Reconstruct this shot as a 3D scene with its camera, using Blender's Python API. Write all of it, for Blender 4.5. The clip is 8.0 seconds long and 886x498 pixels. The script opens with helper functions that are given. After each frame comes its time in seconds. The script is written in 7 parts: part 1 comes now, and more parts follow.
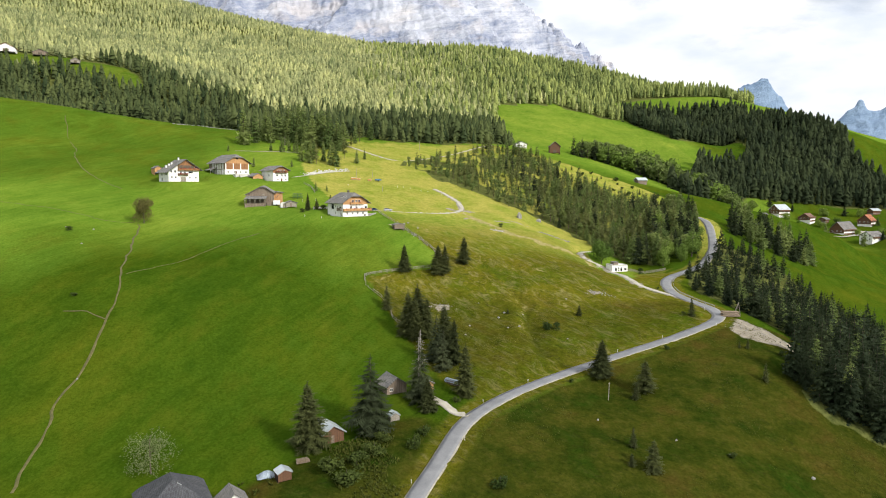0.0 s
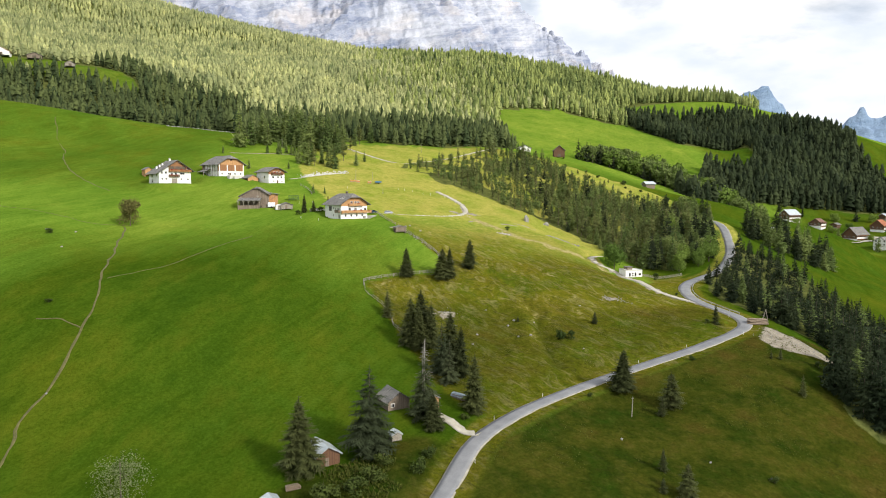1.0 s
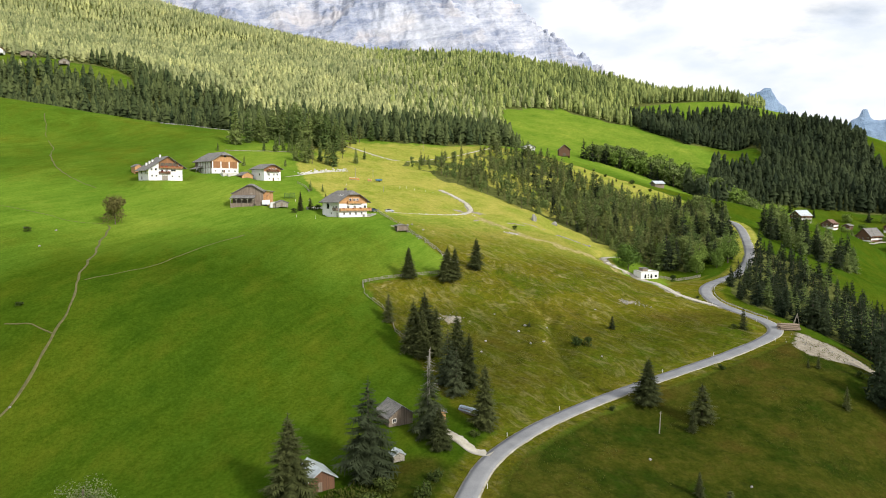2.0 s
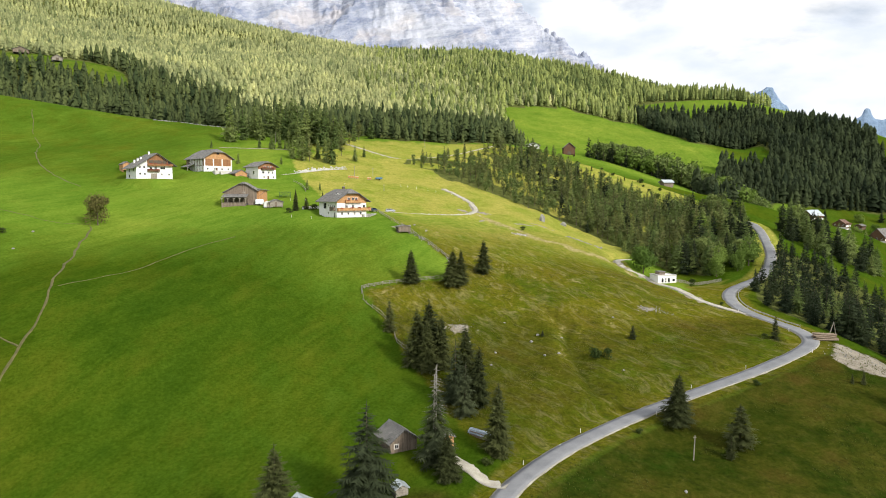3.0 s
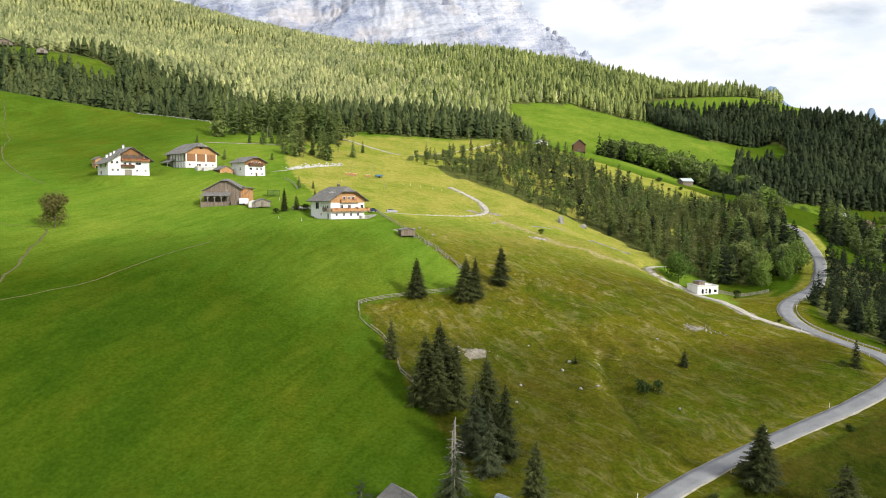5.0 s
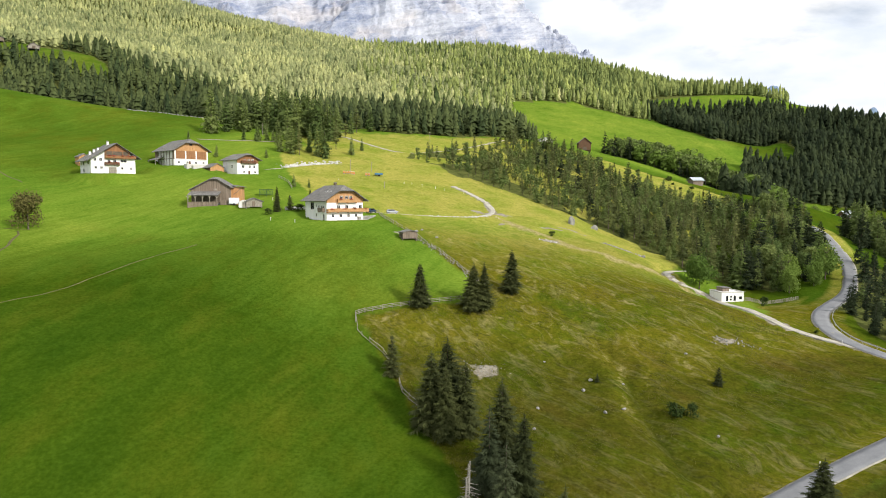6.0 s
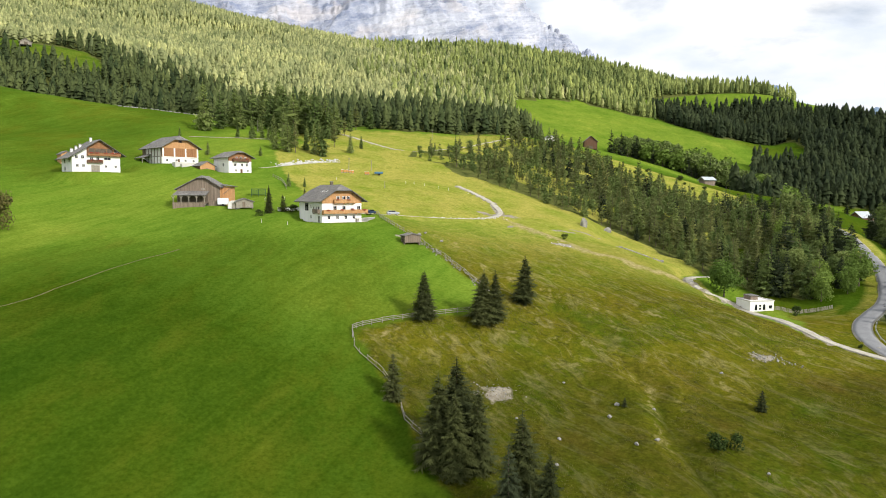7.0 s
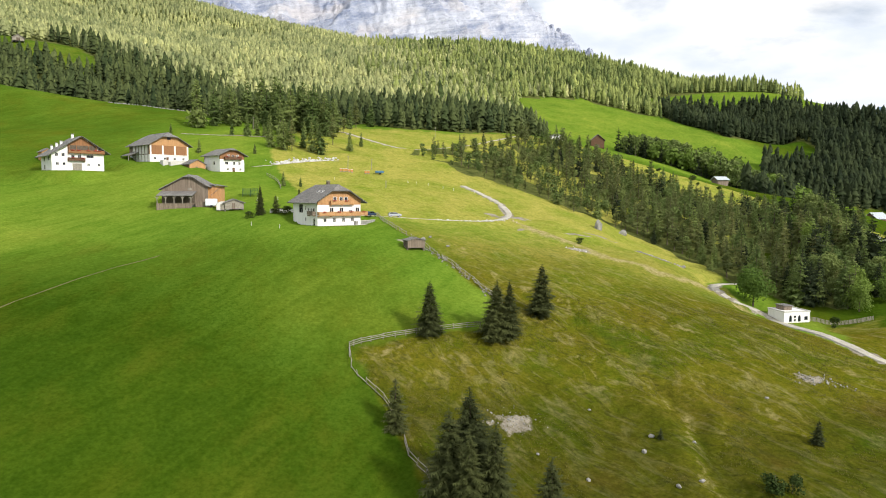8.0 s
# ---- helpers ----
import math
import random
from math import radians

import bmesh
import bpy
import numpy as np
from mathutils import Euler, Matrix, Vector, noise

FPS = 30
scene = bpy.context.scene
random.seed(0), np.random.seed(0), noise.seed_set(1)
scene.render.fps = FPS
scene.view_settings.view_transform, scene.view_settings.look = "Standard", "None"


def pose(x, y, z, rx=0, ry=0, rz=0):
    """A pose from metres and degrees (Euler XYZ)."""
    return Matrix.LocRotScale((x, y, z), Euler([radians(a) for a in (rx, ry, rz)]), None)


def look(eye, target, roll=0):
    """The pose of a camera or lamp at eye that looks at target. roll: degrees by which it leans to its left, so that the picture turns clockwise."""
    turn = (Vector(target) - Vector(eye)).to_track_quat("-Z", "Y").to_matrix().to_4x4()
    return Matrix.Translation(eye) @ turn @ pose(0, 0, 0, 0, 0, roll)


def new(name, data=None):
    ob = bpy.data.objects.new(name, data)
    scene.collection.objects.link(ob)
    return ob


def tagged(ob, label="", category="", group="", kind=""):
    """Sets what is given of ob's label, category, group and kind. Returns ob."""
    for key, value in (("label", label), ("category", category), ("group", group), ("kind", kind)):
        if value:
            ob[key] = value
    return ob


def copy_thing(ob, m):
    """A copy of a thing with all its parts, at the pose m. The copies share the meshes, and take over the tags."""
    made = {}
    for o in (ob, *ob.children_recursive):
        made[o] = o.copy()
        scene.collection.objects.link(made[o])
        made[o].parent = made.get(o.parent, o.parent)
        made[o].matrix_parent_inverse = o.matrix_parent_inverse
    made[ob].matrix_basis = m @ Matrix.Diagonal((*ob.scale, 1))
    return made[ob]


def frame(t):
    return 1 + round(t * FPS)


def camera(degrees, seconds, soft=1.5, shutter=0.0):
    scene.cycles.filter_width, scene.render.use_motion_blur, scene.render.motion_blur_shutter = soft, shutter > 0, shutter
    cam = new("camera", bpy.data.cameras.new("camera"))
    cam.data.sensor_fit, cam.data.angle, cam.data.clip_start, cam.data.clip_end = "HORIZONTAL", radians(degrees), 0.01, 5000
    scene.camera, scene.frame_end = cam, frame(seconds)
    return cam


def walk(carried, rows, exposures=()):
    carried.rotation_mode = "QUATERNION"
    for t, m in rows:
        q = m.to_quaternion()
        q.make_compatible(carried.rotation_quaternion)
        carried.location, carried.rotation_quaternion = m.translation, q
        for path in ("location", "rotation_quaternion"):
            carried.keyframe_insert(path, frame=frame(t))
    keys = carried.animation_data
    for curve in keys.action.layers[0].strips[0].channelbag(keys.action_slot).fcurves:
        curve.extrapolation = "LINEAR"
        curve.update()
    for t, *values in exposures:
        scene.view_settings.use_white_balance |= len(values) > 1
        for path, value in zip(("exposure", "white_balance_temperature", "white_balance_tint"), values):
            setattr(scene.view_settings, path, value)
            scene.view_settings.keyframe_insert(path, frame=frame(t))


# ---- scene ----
cam = camera(67.178, 8.0, soft=1.0)
PATH = [
    (0, pose(0.00, 0.00, 60.00, 84.515, 0, -5.311) @ pose(0, 0, 0, 0, 0, -0.036)),
    (0.5, pose(0.00, 8.41, 58.28, 84.876, 0, -5.288) @ pose(0, 0, 0, 0, 0, -0.067)),
    (1, pose(-0.04, 16.73, 56.61, 85.214, 0, -5.285) @ pose(0, 0, 0, 0, 0, -0.066)),
    (1.5, pose(0.05, 24.95, 55.04, 85.448, 0, -5.244) @ pose(0, 0, 0, 0, 0, -0.058)),
    (3, pose(-0.02, 50.08, 53.77, 85.433, 0, -5.204) @ pose(0, 0, 0, 0, 0, -0.062)),
    (3.5, pose(-0.17, 58.22, 53.68, 85.465, 0, -5.212) @ pose(0, 0, 0, 0, 0, -0.076)),
    (4, pose(-0.22, 66.38, 53.62, 85.469, 0, -5.219) @ pose(0, 0, 0, 0, 0, -0.069)),
    (4.5, pose(-0.13, 74.57, 53.39, 85.453, 0, -5.206) @ pose(0, 0, 0, 0, 0, -0.026)),
    (6, pose(-0.14, 99.19, 53.40, 85.376, 0, -5.223) @ pose(0, 0, 0, 0, 0, 0.042)),
    (6.5, pose(-0.07, 107.44, 53.46, 85.379, 0, -5.207) @ pose(0, 0, 0, 0, 0, 0.077)),
    (7, pose(-0.02, 115.62, 53.52, 85.359, 0, -5.184) @ pose(0, 0, 0, 0, 0, 0.090)),
    (7.5, pose(-0.08, 123.81, 53.61, 85.363, 0, -5.161) @ pose(0, 0, 0, 0, 0, 0.095)),
    (8, pose(0.00, 131.85, 53.78, 85.338, 0, -5.105) @ pose(0, 0, 0, 0, 0, 0.138)),
]
walk(cam, PATH)

# ---- world, sun ----
SUN_DIR = Vector((0.58, -0.62, 0.53)).normalized()     # towards the sun: behind the camera, to its right
world = bpy.data.worlds.new("sky")
scene.world = world
world.use_nodes = True
wt = world.node_tree
wt.nodes.clear()
w_out = wt.nodes.new("ShaderNodeOutputWorld")
w_bg = wt.nodes.new("ShaderNodeBackground")
w_sky = wt.nodes.new("ShaderNodeTexSky")
w_sky.sky_type = "NISHITA"
w_sky.sun_disc = False
w_sky.sun_elevation = math.asin(SUN_DIR.z)
w_sky.sun_rotation = math.atan2(SUN_DIR.x, SUN_DIR.y)
w_sky.altitude = 1500
w_tc = wt.nodes.new("ShaderNodeTexCoord")
w_map = wt.nodes.new("ShaderNodeMapping")
w_map.inputs["Scale"].default_value = (1.0, 1.0, 2.6)
w_map.inputs["Location"].default_value = (0.3, 0.2, 0.1)
w_noise = wt.nodes.new("ShaderNodeTexNoise")
w_noise.inputs["Scale"].default_value = 3.2
w_noise.inputs["Detail"].default_value = 9
w_noise.inputs["Roughness"].default_value = 0.56
w_noise.inputs["Distortion"].default_value = 0.25
w_ramp = wt.nodes.new("ShaderNodeValToRGB")
w_ramp.color_ramp.elements[0].position = 0.20
w_ramp.color_ramp.elements[1].position = 0.43
w_mix = wt.nodes.new("ShaderNodeMix")
w_mix.data_type = "RGBA"
w_noise2 = wt.nodes.new("ShaderNodeTexNoise")
w_noise2.inputs["Scale"].default_value = 6.5
w_noise2.inputs["Detail"].default_value = 8
w_cloud = wt.nodes.new("ShaderNodeValToRGB")
w_cloud.color_ramp.elements[0].position = 0.34
w_cloud.color_ramp.elements[0].color = (8.5, 9.2, 10.3, 1)
w_cloud.color_ramp.elements[1].position = 0.58
w_cloud.color_ramp.elements[1].color = (11.5, 11.5, 11.5, 1)
wt.links.new(w_tc.outputs["Generated"], w_map.inputs["Vector"])
wt.links.new(w_map.outputs[0], w_noise.inputs["Vector"])
wt.links.new(w_map.outputs[0], w_noise2.inputs["Vector"])
wt.links.new(w_noise.outputs["Fac"], w_ramp.inputs["Fac"])
wt.links.new(w_noise2.outputs["Fac"], w_cloud.inputs["Fac"])
wt.links.new(w_ramp.outputs["Color"], w_mix.inputs["Factor"])
wt.links.new(w_sky.outputs[0], w_mix.inputs["A"])
wt.links.new(w_cloud.outputs["Color"], w_mix.inputs["B"])
wt.links.new(w_mix.outputs["Result"], w_bg.inputs["Color"])
w_bg.inputs["Strength"].default_value = 0.1
wt.links.new(w_bg.outputs[0], w_out.inputs[0])

sun = new("sun", bpy.data.lights.new("sun", "SUN"))
sun.data.energy = 4.3
sun.data.angle = radians(8.0)
sun.data.color = (1.0, 0.95, 0.86)
sun.matrix_world = look(SUN_DIR * 100, (0, 0, 0))

# ---- materials ----
def material(name, rough=0.8, metal=0.0):
    """A node material; returns it with its tree, its shader and short helpers."""
    m = bpy.data.materials.new(name)
    m.use_nodes = True
    nt = m.node_tree
    bsdf = nt.nodes["Principled BSDF"]
    bsdf.inputs["Roughness"].default_value = rough
    bsdf.inputs["Metallic"].default_value = metal
    bsdf.inputs["Specular IOR Level"].default_value = 0.25
    return m, nt, bsdf


def n_noise(nt, scale, detail=6, rough=0.6, coords="Object", stretch=None):
    tc = nt.nodes.new("ShaderNodeTexCoord")
    src = tc.outputs[coords]
    if stretch:
        mp = nt.nodes.new("ShaderNodeMapping")
        mp.inputs["Scale"].default_value = stretch
        nt.links.new(src, mp.inputs["Vector"])
        src = mp.outputs[0]
    n = nt.nodes.new("ShaderNodeTexNoise")
    n.inputs["Scale"].default_value = scale
    n.inputs["Detail"].default_value = detail
    n.inputs["Roughness"].default_value = rough
    nt.links.new(src, n.inputs["Vector"])
    return n.outputs["Fac"]


def n_ramp(nt, fac, stops):
    r = nt.nodes.new("ShaderNodeValToRGB")
    el = r.color_ramp.elements
    while len(el) < len(stops):
        el.new(0.5)
    for e, (p, c) in zip(el, stops):
        e.position = p
        e.color = (*c, 1) if len(c) == 3 else c
    nt.links.new(fac, r.inputs["Fac"])
    return r.outputs["Color"]


def n_mix(nt, fac, a, b, blend="MIX"):
    x = nt.nodes.new("ShaderNodeMix")
    x.data_type = "RGBA"
    x.blend_type = blend
    for sock, v in (("Factor", fac), ("A", a), ("B", b)):
        if isinstance(v, (int, float)):
            x.inputs[sock].default_value = v
        elif isinstance(v, tuple):
            x.inputs[sock].default_value = (*v, 1)
        else:
            nt.links.new(v, x.inputs[sock])
    return x.outputs["Result"]


def n_math(nt, op, a, b=None):
    x = nt.nodes.new("ShaderNodeMath")
    x.operation = op
    for i, v in enumerate((a, b)):
        if v is None:
            continue
        if isinstance(v, (int, float)):
            x.inputs[i].default_value = v
        else:
            nt.links.new(v, x.inputs[i])
    return x.outputs[0]


def n_bump(nt, bsdf, height, strength=0.5, dist=0.1):
    b = nt.nodes.new("ShaderNodeBump")
    b.inputs["Strength"].default_value = strength
    b.inputs["Distance"].default_value = dist
    nt.links.new(height, b.inputs["Height"])
    nt.links.new(b.outputs[0], bsdf.inputs["Normal"])


def n_random(nt):
    return nt.nodes.new("ShaderNodeObjectInfo").outputs["Random"]


def simple(name, c1, c2, scale=2.0, rough=0.8, metal=0.0, bump=0.3, stretch=None, vary=0.0, fine=None):
    """Two tones by noise at two scales, with relief."""
    m, nt, bsdf = material(name, rough, metal)
    a = n_noise(nt, scale, 5, 0.6, stretch=stretch)
    b = n_noise(nt, fine or scale * 7, 4, 0.6, stretch=stretch)
    f = n_math(nt, "ADD", n_math(nt, "MULTIPLY", a, 0.6), n_math(nt, "MULTIPLY", b, 0.4))
    col = n_ramp(nt, f, [(0.36, c1), (0.64, c2)])
    if vary:
        v = n_math(nt, "ADD", n_math(nt, "MULTIPLY", n_random(nt), vary), 1 - vary / 2)
        col = n_mix(nt, 1.0, col, n_ramp(nt, v, [(0.0, (0, 0, 0)), (1.0, (1, 1, 1))]), "MULTIPLY")
    nt.links.new(col, bsdf.inputs["Base Color"])
    if bump:
        n_bump(nt, bsdf, b, bump, 0.05)
    return m


def ground_material():
    m, nt, bsdf = material("alpine_ground", 0.95)
    bsdf.inputs["Specular IOR Level"].default_value = 0.0

    def attr(name):
        a = nt.nodes.new("ShaderNodeAttribute")
        a.attribute_name = name
        return a.outputs["Fac"]

    def ragged(fac, noise_, amount, lo=0.42, hi=0.58):
        """A soft mask broken up by noise, so that its edge has tongues and islands."""
        q = n_math(nt, "ADD", fac, n_math(nt, "MULTIPLY", n_math(nt, "SUBTRACT", noise_, 0.5), amount))
        return n_ramp(nt, q, [(lo, (0, 0, 0)), (hi, (1, 1, 1))])

    def streak(angle, sx, sy, scale):
        tc = nt.nodes.new("ShaderNodeTexCoord")
        mp = nt.nodes.new("ShaderNodeMapping")
        mp.inputs["Rotation"].default_value = (0, 0, radians(angle))
        mq = nt.nodes.new("ShaderNodeMapping")
        mq.inputs["Scale"].default_value = (sx, sy, 1)
        nt.links.new(mp.outputs[0], mq.inputs["Vector"])
        n = nt.nodes.new("ShaderNodeTexNoise")
        n.inputs["Scale"].default_value = scale
        n.inputs["Detail"].default_value = 6
        n.inputs["Roughness"].default_value = 0.65
        n.inputs["Distortion"].default_value = 1.3
        nt.links.new(tc.outputs["Object"], mp.inputs["Vector"])
        nt.links.new(mq.outputs[0], n.inputs["Vector"])
        return n.outputs["Fac"]
    big = n_noise(nt, 0.018, 4, 0.6)
    mid = n_noise(nt, 0.075, 6, 0.66, stretch=(1.0, 0.5, 1.0))
    clump = n_noise(nt, 0.36, 7, 0.70)
    patch = n_noise(nt, 0.055, 6, 0.62)
    fine = n_noise(nt, 1.3, 6, 0.72)
    finer = n_noise(nt, 5.0, 4, 0.7)
    mow = streak(-62, 0.12, 1.0, 0.17)
    ledge = streak(57, 0.34, 1.1, 0.27)
    ledge2 = streak(38, 0.36, 1.0, 0.62)
    # one sward in two tones: sunlight in the first, cloud shade in the second
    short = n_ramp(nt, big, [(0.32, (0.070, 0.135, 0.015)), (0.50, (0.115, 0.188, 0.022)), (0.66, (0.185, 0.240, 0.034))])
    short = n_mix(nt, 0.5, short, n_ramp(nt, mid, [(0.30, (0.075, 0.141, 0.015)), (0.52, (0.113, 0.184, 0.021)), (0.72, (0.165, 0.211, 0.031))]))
    shade_green = n_ramp(nt, big, [(0.32, (0.0235, 0.0592, 0.0052)), (0.50, (0.0374, 0.0766, 0.0061)), (0.66, (0.0696, 0.0940, 0.0078))])
    shade_green = n_mix(nt, 0.5, shade_green, n_ramp(nt, mid, [(0.32, (0.0200, 0.0539, 0.0043)), (0.50, (0.0400, 0.0800, 0.0061)), (0.68, (0.0740, 0.0974, 0.0096))]))
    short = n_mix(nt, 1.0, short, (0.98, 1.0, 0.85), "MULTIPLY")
    shade_green = n_mix(nt, 1.0, shade_green, (1.04, 0.96, 0.8), "MULTIPLY")
    grass = n_mix(nt, ragged(attr("shade_green"), mid, 0.9, 0.15, 0.85), short, shade_green)
    grass = n_mix(nt, 0.55, grass, n_ramp(nt, mow, [(0.32, (0.66, 0.74, 0.6)), (0.68, (1.30, 1.20, 1.3))]), "MULTIPLY")
    grass = n_mix(nt, 0.85, grass, n_ramp(nt, fine, [(0.28, (0.60, 0.68, 0.55)), (0.72, (1.40, 1.32, 1.5))]), "MULTIPLY")
    grass = n_mix(nt, 0.35, grass, n_ramp(nt, clump, [(0.32, (0.70, 0.78, 0.6)), (0.68, (1.28, 1.20, 1.3))]), "MULTIPLY")
    # pasture: olive moss, straw on the ledges, rust in the hollows
    dry = n_ramp(nt, clump, [(0.28, (0.045, 0.066, 0.007)), (0.44, (0.094, 0.102, 0.008)), (0.58, (0.138, 0.130, 0.016)), (0.74, (0.240, 0.198, 0.062))])
    dry = n_mix(nt, 0.45, dry, n_ramp(nt, patch, [(0.32, (0.044, 0.098, 0.006)), (0.50, (0.120, 0.118, 0.010)), (0.68, (0.142, 0.108, 0.016))]))
    dry = n_mix(nt, n_ramp(nt, ledge, [(0.51, (0, 0, 0)), (0.68, (0.68, 0.68, 0.68))]), dry, (0.260, 0.225, 0.095))
    dry = n_mix(nt, n_ramp(nt, ledge2, [(0.53, (0, 0, 0)), (0.68, (0.7, 0.7, 0.7))]), dry, (0.055, 0.058, 0.014))
    dry = n_mix(nt, 0.85, dry, n_ramp(nt, fine, [(0.28, (0.58, 0.62, 0.55)), (0.72, (1.38, 1.34, 1.4))]), "MULTIPLY")
    # straw tones with the upper pasture's sunlight put into their brightness
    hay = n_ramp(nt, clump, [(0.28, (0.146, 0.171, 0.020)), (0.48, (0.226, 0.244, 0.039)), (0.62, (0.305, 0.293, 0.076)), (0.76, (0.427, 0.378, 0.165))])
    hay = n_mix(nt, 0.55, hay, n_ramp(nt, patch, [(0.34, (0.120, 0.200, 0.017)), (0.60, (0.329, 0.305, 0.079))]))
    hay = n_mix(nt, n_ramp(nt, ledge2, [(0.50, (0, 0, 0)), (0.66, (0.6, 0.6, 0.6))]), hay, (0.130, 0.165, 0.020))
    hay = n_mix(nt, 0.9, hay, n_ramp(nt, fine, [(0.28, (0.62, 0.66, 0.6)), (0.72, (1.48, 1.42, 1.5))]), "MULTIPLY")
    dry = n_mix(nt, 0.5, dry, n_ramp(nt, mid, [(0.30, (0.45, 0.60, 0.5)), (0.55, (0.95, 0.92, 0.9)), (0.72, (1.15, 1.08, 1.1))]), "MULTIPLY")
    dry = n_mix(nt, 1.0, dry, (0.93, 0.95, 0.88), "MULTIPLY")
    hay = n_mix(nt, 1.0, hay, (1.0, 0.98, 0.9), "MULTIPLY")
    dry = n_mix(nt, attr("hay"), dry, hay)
    straw = n_ramp(nt, fine, [(0.30, (0.17, 0.145, 0.045)), (0.52, (0.31, 0.265, 0.115)), (0.72, (0.46, 0.40, 0.22))])
    dry = n_mix(nt, ragged(attr("straw"), clump, 1.2, 0.36, 0.78), dry, straw)
    # rough grass beside the road: green with rust, cloud shade darkened into it
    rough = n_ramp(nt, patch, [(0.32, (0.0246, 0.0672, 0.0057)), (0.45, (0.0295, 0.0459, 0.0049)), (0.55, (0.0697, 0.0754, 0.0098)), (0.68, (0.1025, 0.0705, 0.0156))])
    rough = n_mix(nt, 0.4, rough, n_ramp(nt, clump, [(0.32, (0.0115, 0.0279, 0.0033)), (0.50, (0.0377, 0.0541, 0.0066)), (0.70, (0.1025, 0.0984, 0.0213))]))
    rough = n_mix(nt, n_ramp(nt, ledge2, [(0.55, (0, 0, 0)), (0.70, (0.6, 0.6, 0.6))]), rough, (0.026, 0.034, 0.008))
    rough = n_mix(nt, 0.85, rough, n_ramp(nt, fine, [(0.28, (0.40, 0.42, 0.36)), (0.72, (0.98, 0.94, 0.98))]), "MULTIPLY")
    floor_ = n_ramp(nt, clump, [(0.35, (0.055, 0.070, 0.018)), (0.65, (0.130, 0.140, 0.042))])
    soil = n_ramp(nt, clump, [(0.34, (0.16, 0.14, 0.10)), (0.66, (0.40, 0.365, 0.30))])
    soil = n_mix(nt, 0.4, soil, n_ramp(nt, finer, [(0.3, (0.07, 0.06, 0.04)), (0.7, (0.36, 0.32, 0.26))]))
    col = n_mix(nt, ragged(attr("dry"), clump, 0.35, 0.30, 0.70), grass, dry)
    col = n_mix(nt, ragged(attr("rough"), patch, 0.8, 0.20, 0.80), col, rough)
    col = n_mix(nt, ragged(attr("woods"), clump, 0.6), col, floor_)
    col = n_mix(nt, ragged(attr("soil"), clump, 1.5, 0.40, 0.62), col, soil)
    nt.links.new(col, bsdf.inputs["Base Color"])
    h = n_math(nt, "ADD", n_math(nt, "MULTIPLY", fine, 0.6), n_math(nt, "MULTIPLY", finer, 0.3))
    wild = n_math(nt, "ADD", attr("dry"), attr("rough"))
    h = n_math(nt, "ADD", h, n_math(nt, "MULTIPLY", n_math(nt, "ADD", clump, ledge2), n_math(nt, "MULTIPLY", wild, 1.5)))
    n_bump(nt, bsdf, h, 0.8, 0.4)
    return m


def needle_material(name, dark, light, island=False, stand=0.0):
    m, nt, bsdf = material(name, 0.85)
    bsdf.inputs["Specular IOR Level"].default_value = 0.12
    r = nt.nodes.new("ShaderNodeNewGeometry").outputs["Random Per Island"] if island else n_random(nt)
    mean = tuple(a * 0.4 + b * 0.6 for a, b in zip(dark, light))
    col = n_ramp(nt, r, [(0.0, dark), (0.3 if island else 0.5, mean), (1.0, light)])
    if stand:
        for sc in (stand, stand * 4):
            col = n_mix(nt, 0.8, col, n_ramp(nt, n_noise(nt, sc, 4, 0.6), [(0.34, (0.70, 0.74, 0.70)), (0.66, (1.25, 1.22, 1.1))]), "MULTIPLY")
    g = n_noise(nt, 1.1, 4, 0.7)
    col = n_mix(nt, 0.9, col, n_ramp(nt, g, [(0.3, (0.55, 0.58, 0.5)), (0.7, (1.35, 1.3, 1.2))]), "MULTIPLY")
    nt.links.new(col, bsdf.inputs["Base Color"])
    thin = nt.nodes.new("ShaderNodeBsdfTranslucent")
    nt.links.new(col, thin.inputs["Color"])
    both = nt.nodes.new("ShaderNodeMixShader")
    both.inputs["Fac"].default_value = 0.30
    nt.links.new(bsdf.outputs[0], both.inputs[1])
    nt.links.new(thin.outputs[0], both.inputs[2])
    nt.links.new(both.outputs[0], nt.nodes["Material Output"].inputs["Surface"])
    return m


def plank_material(name, c1, c2, width=0.22, rough=0.75):
    """Vertical boards with dark joints, weathered along the grain."""
    m, nt, bsdf = material(name, rough)
    tc = nt.nodes.new("ShaderNodeTexCoord")
    wv = nt.nodes.new("ShaderNodeTexWave")
    wv.wave_profile = "SAW"
    wv.bands_direction = "X"
    wv.inputs["Scale"].default_value = 0.314 / width
    wv.inputs["Distortion"].default_value = 0.0
    nt.links.new(tc.outputs["Object"], wv.inputs["Vector"])
    joint = n_ramp(nt, wv.outputs["Fac"], [(0.0, (0.25, 0.25, 0.25)), (0.10, (1, 1, 1)), (1.0, (1, 1, 1))])
    board = n_noise(nt, 2.2, 2, 0.4, stretch=(2.0, 2.0, 0.05))
    grain = n_noise(nt, 7, 5, 0.6, stretch=(3.0, 3.0, 0.25))
    col = n_mix(nt, 0.5, n_ramp(nt, board, [(0.35, c1), (0.65, c2)]), n_ramp(nt, grain, [(0.3, c1), (0.7, c2)]))
    col = n_mix(nt, 1.0, col, joint, "MULTIPLY")
    nt.links.new(col, bsdf.inputs["Base Color"])
    n_bump(nt, bsdf, n_math(nt, "ADD", grain, joint), 0.5, 0.03)
    return m


